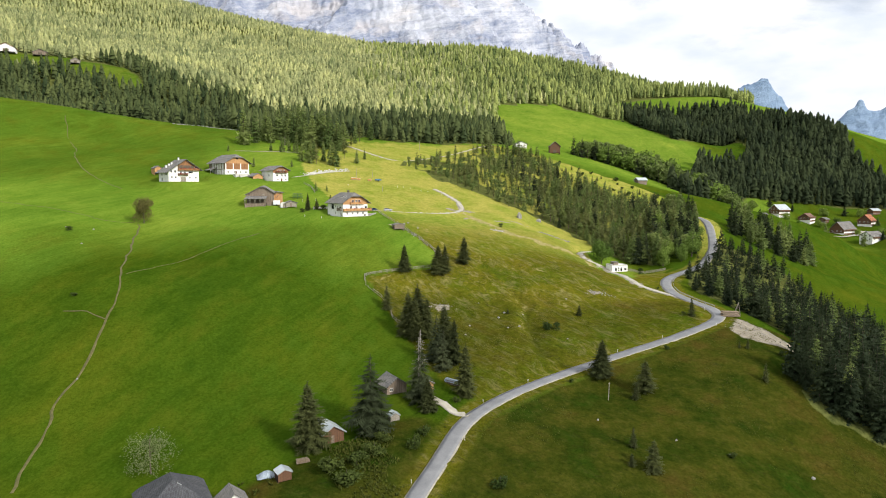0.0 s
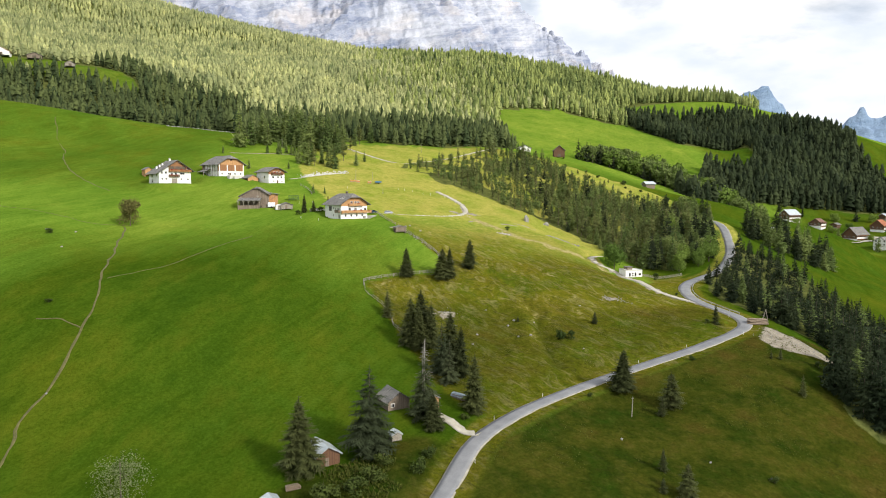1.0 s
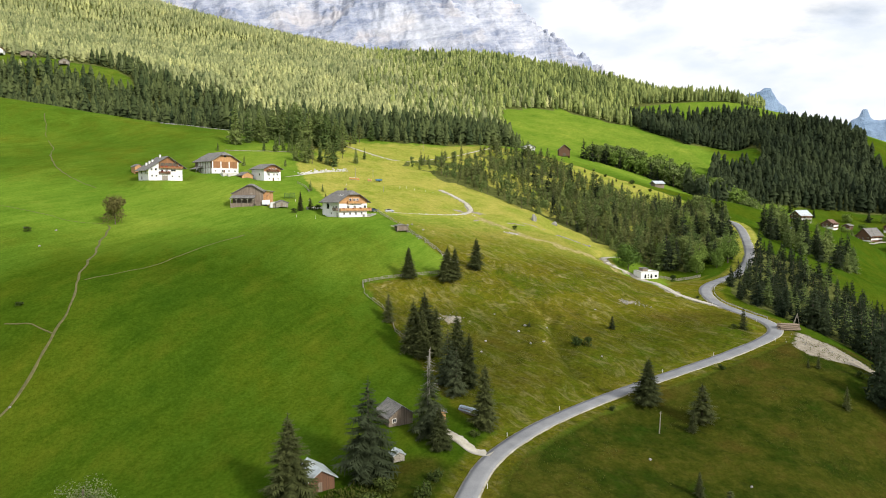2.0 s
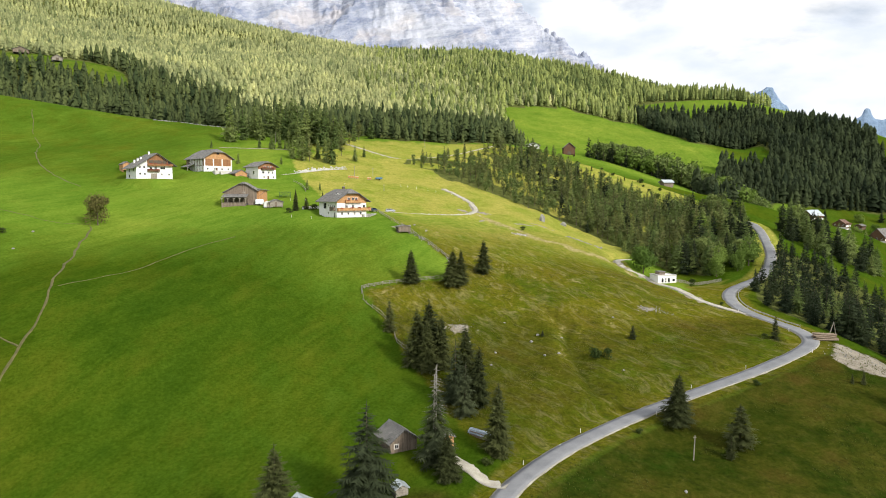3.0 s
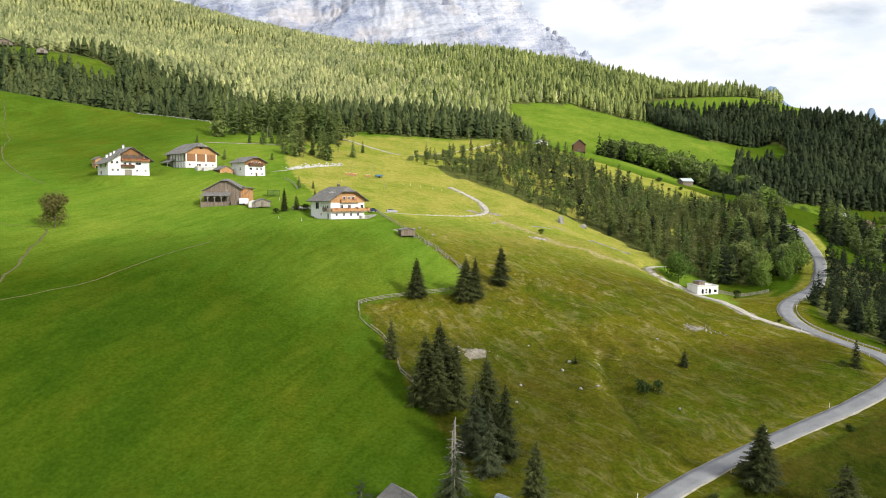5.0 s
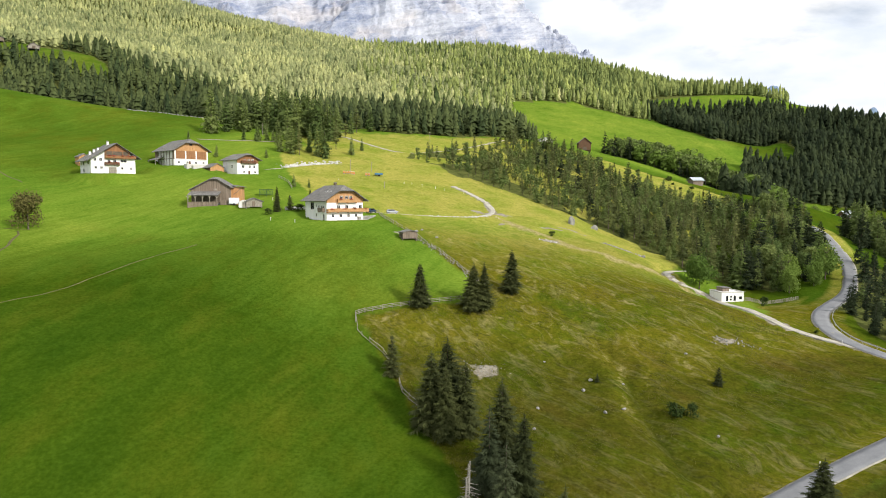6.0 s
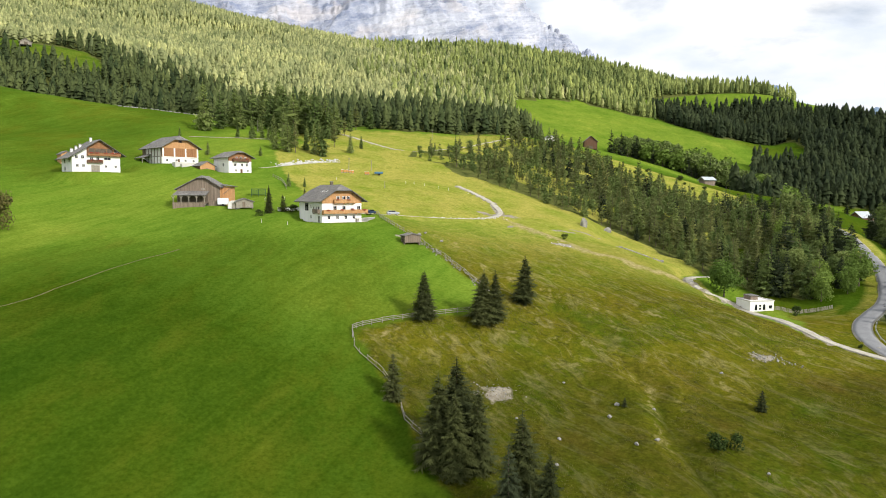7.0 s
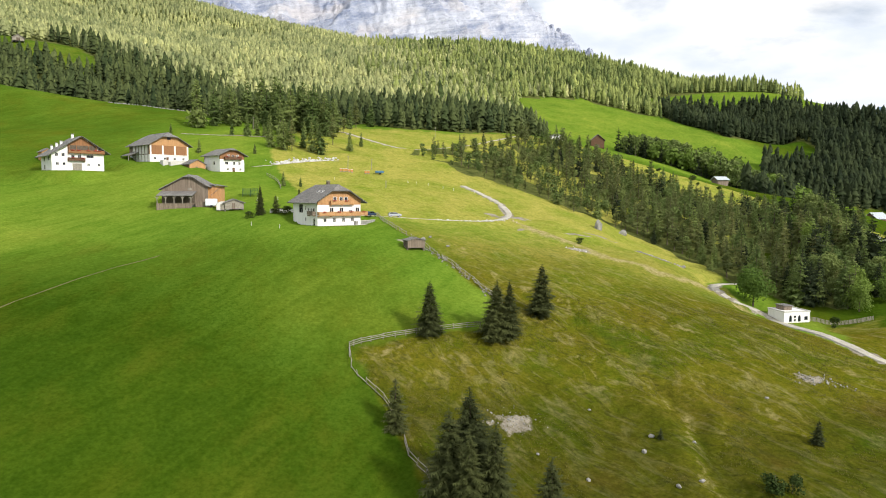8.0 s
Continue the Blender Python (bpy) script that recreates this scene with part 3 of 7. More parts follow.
BEDS = [(ROAD_LINE, 2.3, 6.0), (LANE_LINE, 1.25, 3.5), (FARM_LINE, 1.15, 3.5), (WOOD_LINE, 1.1, 4.0), (YARD_LINE, 1.1, 4.0)]
BEDS = [(line, half, soft, smooth_profile(land(line[:, 0], line[:, 1]), 12)) for line, half, soft in BEDS]
PADS = [(-14.5, 319.5, 8.5, 45.4), (-40, 137, 8, -7.6), (-112, 386, 11.5, 61.9), (-84, 412, 12, 66.2), (-57, 398, 7.5, 62.2), (-59, 346, 8, 49.9), (109, 304, 7.5, 19.6), (5, 184, 4.5, 2.0), (-11.5, 161, 4, -2.8), (3.6, 346, 3.5, 47.0)]


def height(x, y):
    """The finished ground: the land, its small unevenness, beds cut for the roads and terraces under the houses."""
    x, y = np.atleast_1d(np.asarray(x, float)), np.atleast_1d(np.asarray(y, float))
    z = land(x, y)
    far = np.clip((np.hypot(x, y - 150) - 500) / 900, 0, 1)
    z = z + fuzz(x, y, 23, 1) * 0.45 + fuzz(x, y, 9, 2) * 0.16 + far * (fuzz(x, y, 130, 3) * 9 + fuzz(x, y, 60, 4) * 3)
    z = z + 23 * np.exp(-((x - 580) / 130) ** 2 - ((y - 1090) / 75) ** 2)
    z = z + np.where(inside(PASTURE, x, y), fuzz(x, y, 4.5, 5) * 0.30 + fuzz(x, y, 11, 6) * 0.35, 0)
    m = (x > 20) & (x < 70) & (y > 195) & (y < 290)
    if m.any():
        d, _k = near_line(FOLD_LINE, x[m], y[m])
        z[m] = z[m] - 0.9 * np.exp(-(d / 2.2) ** 2) + 0.5 * np.exp(-((d - 5) / 3.0) ** 2)
    m = (x > -10) & (x < 110) & (y > 215) & (y < 360)
    if m.any():
        for q in STRAW_LINES:
            z[m] = z[m] + 0.32 * np.exp(-(near_line(q, x[m], y[m])[0] / 2.0) ** 2)
    for px, py, r, pz in PADS:
        w = np.clip(1 - (np.hypot(x - px, y - py) - r) / 7, 0, 1)
        w = w * w * (3 - 2 * w)
        z = z * (1 - w) + pz * w
    for line, half, soft, prof in reversed(BEDS):
        lo, hi = line.min(0) - 15, line.max(0) + 15
        m = (x > lo[0]) & (x < hi[0]) & (y > lo[1]) & (y < hi[1])
        if m.any():
            d, k = near_line(line, x[m], y[m])
            w = np.clip(1 - (d - half - 2.0) / soft, 0, 1)
            w = w * w * (3 - 2 * w)
            z[m] = z[m] * (1 - w) + (prof[k] - 0.12) * w
    return z


def graded(lo, hi, a, b, step, grow):
    """Steps that are fine from a to b and widen outwards."""
    c = list(np.arange(a, b + 0.01, step))
    s, v = step, c[-1]
    while v < hi:
        s = min(s + grow * s, 60)
        v += s
        c.append(v)
    s, v = step, c[0]
    while v > lo:
        s = min(s + grow * s, 60)
        v -= s
        c.insert(0, v)
    return np.array(c)


def grid_mesh(name, xs, ys, zz, attrs=()):
    nx, ny = len(xs), len(ys)
    gx, gy = np.meshgrid(xs, ys)
    co = np.stack([gx.ravel(), gy.ravel(), zz.ravel()], 1)
    i = np.arange(nx * ny).reshape(ny, nx)
    q = np.stack([i[:-1, :-1], i[:-1, 1:], i[1:, 1:], i[1:, :-1]], -1).reshape(-1, 4)
    me = bpy.data.meshes.new(name)
    me.vertices.add(len(co))
    me.vertices.foreach_set("co", co.ravel())
    me.loops.add(q.size)
    me.loops.foreach_set("vertex_index", q.ravel().astype(np.int32))
    me.polygons.add(len(q))
    me.polygons.foreach_set("loop_start", np.arange(0, q.size, 4, dtype=np.int32))
    me.update(calc_edges=True)
    me.polygons.foreach_set("use_smooth", np.ones(len(q), bool))
    for key, v in attrs:
        me.attributes.new(key, "FLOAT", "POINT").data.foreach_set("value", v.ravel().astype(np.float32))
    return me


def softened(mask, n=1):
    f = mask.astype(float)
    for _ in range(n):
        p = np.pad(f, 1, mode="edge")
        f = (p[1:-1, 1:-1] * 2 + p[:-2, 1:-1] + p[2:, 1:-1] + p[1:-1, :-2] + p[1:-1, 2:]) / 6
    return f


XS = graded(-2700, 2700, -135, 235, 1.9, 0.045)
YS = graded(-450, 4800, 125, 400, 1.9, 0.04)
GX, GY = np.meshgrid(XS, YS)
WX, WY = GX + fuzz(GX, GY, 12, 7) * 3 + fuzz(GX, GY, 4, 8) * 1.2, GY + fuzz(GX, GY, 12, 9) * 3 + fuzz(GX, GY, 4, 10) * 1.2
DRY = softened(inside(PASTURE, GX + fuzz(GX, GY, 4, 8) * 0.6, GY + fuzz(GX, GY, 4, 9) * 0.6), 1)
green_up = np.clip((GY - 290) / 40, 0, 1) * np.clip((365 - GY) / 30, 0, 1) * np.clip((75 - GX) / 30, 0, 1)
DRY = DRY * (1 - 0.45 * green_up)
# straw mask of the upper pasture; also carries its painted sunlight
SUN_HAY = np.clip((GY - 285 + fuzz(GX, GY, 30, 63) * 14) / 45, 0, 1) * np.clip((620 - GY) / 60, 0, 1)
STRIP = softened(inside([(108, 276), (116, 295), (130, 303), (137, 305), (123, 275), (117, 254), (110, 264)], WX, WY), 1)
DRY = np.maximum(DRY, STRIP * 0.75)
# far meadows: sunlight put into the colour through the same straw tone
FARMEADOW = inside(MEADOW_RIGHT, GX, GY) | inside(GAP_LIGHT, GX, GY) | inside(CLEARING_LEFT, GX, GY)
DRY = np.where(FARMEADOW, 0.34, DRY)
SUN_HAY = np.where(FARMEADOW, 0.9, SUN_HAY)
# cloud shade on the lower, right and upper-left meadows, put into grass colour
SHADE_GREEN = np.clip((312 - GY + fuzz(GX, GY, 40, 61) * 22 - np.abs(GX + 45) * 0.12) / 70, 0, 1) * np.clip((30 - GX) / 10, 0, 1)
SHADE_GREEN = np.maximum(SHADE_GREEN, np.clip((GX - 112) / 12, 0, 1) * np.clip((640 - GY) / 120, 0, 1) * 0.85)
SHADE_GREEN = np.maximum(SHADE_GREEN, np.clip((GX - 400) / 30, 0, 1) * np.clip((930 - GY) / 40, 0, 1) * 0.8)
SHADE_GREEN = np.maximum(SHADE_GREEN, np.clip((-70 - GX) / 60, 0, 1) * np.clip((GY - 340) / 60, 0, 1) * 0.6)
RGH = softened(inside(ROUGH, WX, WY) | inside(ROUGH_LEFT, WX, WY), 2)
# lower pasture darkened with the same tone, cloud shade put into colour
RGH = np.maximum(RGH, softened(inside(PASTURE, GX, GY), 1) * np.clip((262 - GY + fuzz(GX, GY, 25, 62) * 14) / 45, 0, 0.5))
_m = (GX > 20) & (GX < 70) & (GY > 195) & (GY < 290)
RGH[_m] = np.maximum(RGH[_m], 0.7 * np.exp(-(near_line(FOLD_LINE, GX[_m], GY[_m])[0] / 2.6) ** 2))
_m = (GX > -10) & (GX < 115) & (GY > 200) & (GY < 370)
STRAW = np.zeros_like(SUN_HAY)
for k, q in enumerate(STRAW_LINES):
    w = np.exp(-(near_line(q, WX[_m], WY[_m])[0] / (3.0 if k == 3 else 1.7)) ** 2)
    STRAW[_m] = np.maximum(STRAW[_m], (0.85 if k == 3 else 0.5) * w)
    RGH[_m] *= 1 - 0.8 * w
w = np.exp(-(near_line(GREEN_LINE, WX[_m], WY[_m])[0] / 2.6) ** 2)
DRY[_m] *= 1 - 0.5 * w
RGH[_m] = np.maximum(RGH[_m] * (1 - w), 0.25 * w)
SUN_HAY[_m] *= 1 - w
SHADE_GREEN *= 1 - 0.16 * softened(inside(MOWN, GX + fuzz(GX, GY, 9, 65) * 3, GY + fuzz(GX, GY, 9, 66) * 3), 2)
SHADE_GREEN[_m] = np.maximum(SHADE_GREEN[_m], 0.9 * w)
SOIL = softened(inside(SOIL_BANK, WX, WY), 1)
for sx, sy, ra, rb in SOIL_SPOTS:
    SOIL = np.maximum(SOIL, np.clip(1.32 - 1.0 * np.hypot((WX - sx) / ra, (WY - sy) / rb), 0, 1))
_b = (GX > -20) & (GX < 210) & (GY > 90) & (GY < 410)
_d = np.clip(1 - (near_line(ROAD_LINE, GX[_b], GY[_b])[0] - 4.0) / 4.0, 0, 1)
DRY[_b] = np.maximum(DRY[_b], 0.9 * _d)
RGH[_b] = RGH[_b] * (1 - _d) + np.minimum(RGH[_b], 0.35) * _d
for line, half, soft, prof in BEDS[1:]:
    lo, hi = line.min(0) - 8, line.max(0) + 8
    m = (GX > lo[0]) & (GX < hi[0]) & (GY > lo[1]) & (GY < hi[1])
    d, k = near_line(line, GX[m], GY[m])
    SOIL[m] = np.maximum(SOIL[m], np.clip(1.0 - (d - half - 0.2) / 1.2, 0, 0.75))


# ---- helpers for building ----
def part(name, data, mat, parent, label=""):
    """A mesh (from a bmesh or as it is) as one object under a thing or a part."""
    if isinstance(data, bmesh.types.BMesh):
        me = bpy.data.meshes.new(name)
        bmesh.ops.recalc_face_normals(data, faces=data.faces)
        data.to_mesh(me)
        data.free()
    else:
        me = data
    if not me.materials:
        me.materials.append(mat)
    ob = new(name, me)
    if parent:
        ob.parent = parent
    if label:
        tagged(ob, label)
    return ob


def thing(name, m, label, category, group="", kind=""):
    ob = new(name)
    ob.empty_display_size = 0.5
    ob.matrix_world = m
    return tagged(ob, label, category, group, kind)


def mesh_of(name, verts, faces, mat=None, smooth=False):
    me = bpy.data.meshes.new(name)
    me.from_pydata([tuple(v) for v in verts], [], [tuple(f) for f in faces])
    if smooth:
        me.polygons.foreach_set("use_smooth", np.ones(len(me.polygons), bool))
    if mat:
        me.materials.append(mat)
    return me


def ribbon(name, line, prof, half, mat, lift, ragged=0.0, crown=0.05, parent=None):
    """A road along a line: cambered, with turned-down edges."""
    t = np.gradient(line, axis=0)
    t /= np.linalg.norm(t, axis=1)[:, None]
    nrm = np.stack([t[:, 1], -t[:, 0]], 1)
    us = np.array([-1.0, -1.0, -0.5, 0, 0.5, 1.0, 1.0])
    dz = np.array([-0.25, 0, crown * 0.7, crown, crown * 0.7, 0, -0.25])
    verts, faces = [], []
    for i, (p, n) in enumerate(zip(line, nrm)):
        jl, jr = (1 + ragged * float(fuzz(p[0], p[1], 3, 21)), 1 + ragged * float(fuzz(p[0], p[1], 3, 22)))
        for u, d in zip(us, dz):
            w = u * half * (jl if u < 0 else jr)
            verts.append((p[0] + n[0] * w, p[1] + n[1] * w, prof[i] + lift + d))
    k = len(us)
    for i in range(len(line) - 1):
        for j in range(k - 1):
            a = i * k + j
            faces.append((a, a + k, a + k + 1, a + 1))
    return part(name, mesh_of(name, verts, faces, mat, True), mat, parent)


# ---- woods on the plan ----
GULLY = [(12, 466), (28, 455), (42, 424), (62, 412), (76, 394), (94, 386), (107, 374), (113, 350), (122, 322), (134, 312), (160, 340), (178, 362), (196, 400), (204, 432), (186, 452), (166, 476), (148, 500), (138, 540), (118, 575), (96, 570), (60, 520), (22, 486)]
RIGHT_WOOD = [(127, 262), (132, 245), (137, 234), (146, 225), (150, 214), (142, 203), (124, 192), (122, 178), (136, 166), (150, 158), (190, 150), (230, 190), (235, 245), (205, 272), (204, 310), (198, 330), (176, 332), (150, 305), (134, 284)]
VILLAGE_GROVE = [(200, 362), (211, 345), (234, 347), (250, 366), (252, 394), (234, 406), (212, 392)]
DARK_HILL = [(385, 1050), (470, 1032), (560, 1030), (600, 990), (616, 860), (602, 800), (612, 760), (600, 690), (552, 672), (474, 690), (400, 690), (352, 668), (325, 640), (300, 615), (280, 640), (330, 690), (372, 760), (392, 800), (400, 850), (388, 925), (372, 1000)]
HEDGE_RIGHT = [(208, 720), (262, 700), (305, 660), (352, 640), (372, 668), (330, 720), (290, 745), (250, 760)]
BIG_WOOD = [(-1500, 2350), (-600, 2350), (-100, 2050), (300, 1780), (480, 1500), (600, 1230), (650, 1130), (625, 1090), (513, 1100), (430, 1120), (385, 1090), (372, 1020), (365, 985), (318, 1012), (274, 1040), (176, 992), (145, 860), (140, 745), (128, 650), (96, 604), (50, 572), (10, 565), (-12, 600), (-35, 565), (-60, 568), (-95, 530), (-118, 575), (-160, 600), (-250, 585), (-330, 560), (-420, 640), (-700, 1000), (-1500, 1900)]
WOODMASK = inside(BIG_WOOD, WX, WY) | (inside(GULLY, WX, WY) & (fuzz(GX, GY, 16, 71) > -0.25)) | inside(RIGHT_WOOD, WX, WY) | inside(DARK_HILL, WX, WY)
WOODMASK &= ~(inside(CLEARING_LEFT, GX, GY) | inside(MEADOW_RIGHT, GX, GY) | inside(GAP_LIGHT, GX, GY) | inside(GAP_DARK, GX, GY))
ZZ = height(GX.ravel(), GY.ravel()).reshape(GX.shape)


def ground_at(x, y):
    """Height of the ground sheet at one place, read from its own grid."""
    i, j = min(max(int(np.searchsorted(XS, x)) - 1, 0), len(XS) - 2), min(max(int(np.searchsorted(YS, y)) - 1, 0), len(YS) - 2)
    u, v = (x - XS[i]) / (XS[i + 1] - XS[i]), (y - YS[j]) / (YS[j + 1] - YS[j])
    return float((ZZ[j, i] * (1 - u) + ZZ[j, i + 1] * u) * (1 - v) + (ZZ[j + 1, i] * (1 - u) + ZZ[j + 1, i + 1] * u) * v)


ground = new("ground", grid_mesh("ground", XS, YS, ZZ, [("dry", DRY), ("rough", RGH), ("soil", SOIL), ("shade_green", SHADE_GREEN), ("hay", SUN_HAY), ("straw", STRAW), ("woods", softened(WOODMASK, 1))]))
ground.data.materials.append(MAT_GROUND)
tagged(ground, "steep green alpine meadow and dry tan pasture on a mountainside", "ground", kind="structure")

verge = ribbon("road_verge", ROAD_LINE, BEDS[0][3], 2.35, MAT_VERGE, 0.0, 0.05, 0.0)
tagged(verge, "narrow pale gravel verge of the road", "verge", kind="structure")
road = ribbon("road", ROAD_LINE, BEDS[0][3], 2.0, MAT_ASPHALT, 0.06, 0.02)
tagged(road, "narrow worn grey asphalt mountain road winding uphill", "road", kind="structure")
for nm, bed, label in (("track_lane", 1, "pale gravel lane beside the white house"), ("track_farm", 2, "pale gravel farm track with a hairpin bend"),
                       ("track_wood", 3, "pale dirt track into the wood"), ("track_yard", 4, "pale gravel track behind the farm")):
    ob = ribbon(nm, BEDS[bed][0], BEDS[bed][3], BEDS[bed][1], MAT_TRACK, 0.02, 0.18, 0.03)
    tagged(ob, label, "track", kind="structure")
tagged(ribbon("track_terrace", TERRACE_LINE, height(TERRACE_LINE[:, 0], TERRACE_LINE[:, 1]), 0.8, MAT_VERGE, 0.2, 0.2, 0.03), "pale gravel track across the slope above the farm", "track", kind="structure")
VILLAGE_LANE = spline([(352, 655), (378, 630), (402, 612), (424, 596), (446, 596), (470, 612)])
tagged(ribbon("track_village", VILLAGE_LANE, height(VILLAGE_LANE[:, 0], VILLAGE_LANE[:, 1]), 3.2, MAT_TRACK, 0.25, 0.8, 0.05), "pale gravel lane and yard between the village houses", "track", kind="structure")
for nm, line, half, label in (("path_meadow", PATH_LINE, 0.34, "narrow trodden footpath down the green meadow"), ("path_slope", TRAIL_LINE, 0.2, "faint trodden trail across the meadow"),
                              ("path_spur", SPUR_LINE, 0.35, "short trodden side path in the meadow"), ("path_upper", UPPER_LINE, 0.28, "faint worn track down the upper meadow"), ("path_hill", HILL_LINE, 0.2, "faint path along the upper meadow")):
    jig = line + np.stack([fuzz(line[:, 0], line[:, 1], 5, 31), fuzz(line[:, 0], line[:, 1], 5, 32)], 1) * 0.7
    ob = ribbon(nm, jig, height(jig[:, 0], jig[:, 1]), half, MAT_TRAIL, 0.04, 0.5, 0.02)
    tagged(ob, label, "footpath", kind="structure")


# ---- mountains ----
def massif(name, xs, ys, top, mat, label, seed, rug, base=150.0, scree=0.35):
    """A rock massif: top(x) gives the crest; scree fans below, slanting ribs and ledges above."""
    gx, gy = np.meshgrid(xs, ys)
    v = (gy - ys[0]) / (ys[-1] - ys[0])
    wx, wy = fuzz(gx, gy, 260, seed + 20), fuzz(gx, gy, 260, seed + 21)
    px, py = gx + 0.55 * gy + wx * 110, gy * 0.8 - 0.25 * gx + wy * 110
    ribs = 0
    for k, size in enumerate((560, 250, 115, 54, 26, 13)):
        ribs = ribs + size * (0.5 - np.abs(fuzz(px, py, size, seed + k)) * 1.25) * (0.16 + 0.015 * k)
    crest = top(gx, np.clip((v - 0.80) / 0.08, 0, 1))
    rise = np.clip(v / 0.90, 0, 1)
    rise = scree * rise + (1 - scree) * rise ** 1.7
    z = base + (crest - base) * rise + ribs * rug * np.clip(v * 5, 0.15, 1) * np.clip((1 - v) * 6 + 0.25, 0, 1)
    lay = z / 62.0 + wx * 0.5 + gx / 1400
    step = lay - np.floor(lay)
    z = z + (np.clip(step * 1.9 - 0.45, 0, 1) - step) * 30 * rug * np.clip(v * 2.4 - 0.35, 0, 1)
    z = np.where(v > 0.93, z - (v - 0.93) * 2500, z)
    ob = new(name, grid_mesh(name, xs, ys, z))
    ob.data.materials.append(mat)
    return tagged(ob, label, "mountain", kind="structure")


def crest_line(pts, tooth=0.0, seed=0):
    """Skyline heights along x; the teeth stand on the crest alone."""
    px, pz = np.array(pts, float).T

    def f(x, edge):
        flat = sum(np.interp(x + k * 40, px, pz) for k in range(-3, 4)) / 7
        sharp = np.interp(x, px, pz) + tooth * (np.abs(fuzz(x, x * 0, 48, seed)) * 1.4 + fuzz(x, x * 0, 19, seed + 1) * 0.6 - 0.4)
        return flat + (sharp - flat) * edge
    return f


massif("mountain", np.arange(-1500, 1900, 8.0), np.arange(2900, 4640, 8.0),
       crest_line([(-2300, 1300), (-1300, 1650), (200, 1650), (610, 1420), (745, 1330), (840, 1262), (918, 1205), (955, 1165), (1072, 1085), (1130, 1030), (1176, 985), (1200, 945), (1285, 938), (1343, 925), (1384, 845), (1483, 765), (1566, 725), (1670, 480), (1820, 250)], 42, 3),
       MAT_ROCK, "pale grey limestone massif with banded cliffs and pinnacles", 11, 2.1)
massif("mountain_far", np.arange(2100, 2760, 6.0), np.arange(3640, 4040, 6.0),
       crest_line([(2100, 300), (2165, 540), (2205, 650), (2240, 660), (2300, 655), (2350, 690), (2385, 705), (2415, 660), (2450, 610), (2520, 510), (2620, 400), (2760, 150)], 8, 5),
       MAT_HAZEROCK, "distant limestone peak above the wood, blue haze put into its colour", 23, 0.9)
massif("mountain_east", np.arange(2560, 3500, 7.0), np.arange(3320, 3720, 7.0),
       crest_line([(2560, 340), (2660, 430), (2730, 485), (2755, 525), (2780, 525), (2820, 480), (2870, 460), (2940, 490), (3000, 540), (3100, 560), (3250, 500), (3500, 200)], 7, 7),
       MAT_HAZEROCK, "distant rocky peaks on the horizon, blue haze put into their colour", 29, 0.8)


# ---- trees ----
def trunk_mesh(h, r, lean, rng, limbs=0):
    v, f = [], []
    n, lv = 7, 5
    for k in range(lv):
        t = k / (lv - 1)
        rr = r * (1.25 - 0.25 * min(1, t * 6)) * (1 - 0.88 * t)
        for j in range(n):
            a = 2 * math.pi * j / n
            v.append((lean * t * t + rr * math.cos(a), rr * math.sin(a), -0.5 + (h + 0.5) * t))
    for k in range(lv - 1):
        for j in range(n):
            f.append((k * n + j, k * n + (j + 1) % n, (k + 1) * n + (j + 1) % n, (k + 1) * n + j))
    for _ in range(limbs):
        z0 = h * rng.uniform(0.35, 0.8)
        a = rng.uniform(0, 6.28)
        ln = h * rng.uniform(0.12, 0.28)
        b = len(v)
        rr = r * 0.35
        for t, q in ((0, 1), (1, 0.3)):
            for j in range(4):
                w = j * math.pi / 2
                v.append((math.cos(a) * ln * t - math.sin(a) * rr * q * math.cos(w), math.sin(a) * ln * t + math.cos(a) * rr * q * math.cos(w), z0 + ln * 0.7 * t + rr * q * math.sin(w)))
        for j in range(4):
            f.append((b + j, b + (j + 1) % 4, b + 4 + (j + 1) % 4, b + 4 + j))
    return mesh_of("trunk", v, f, MAT_BARK, True)


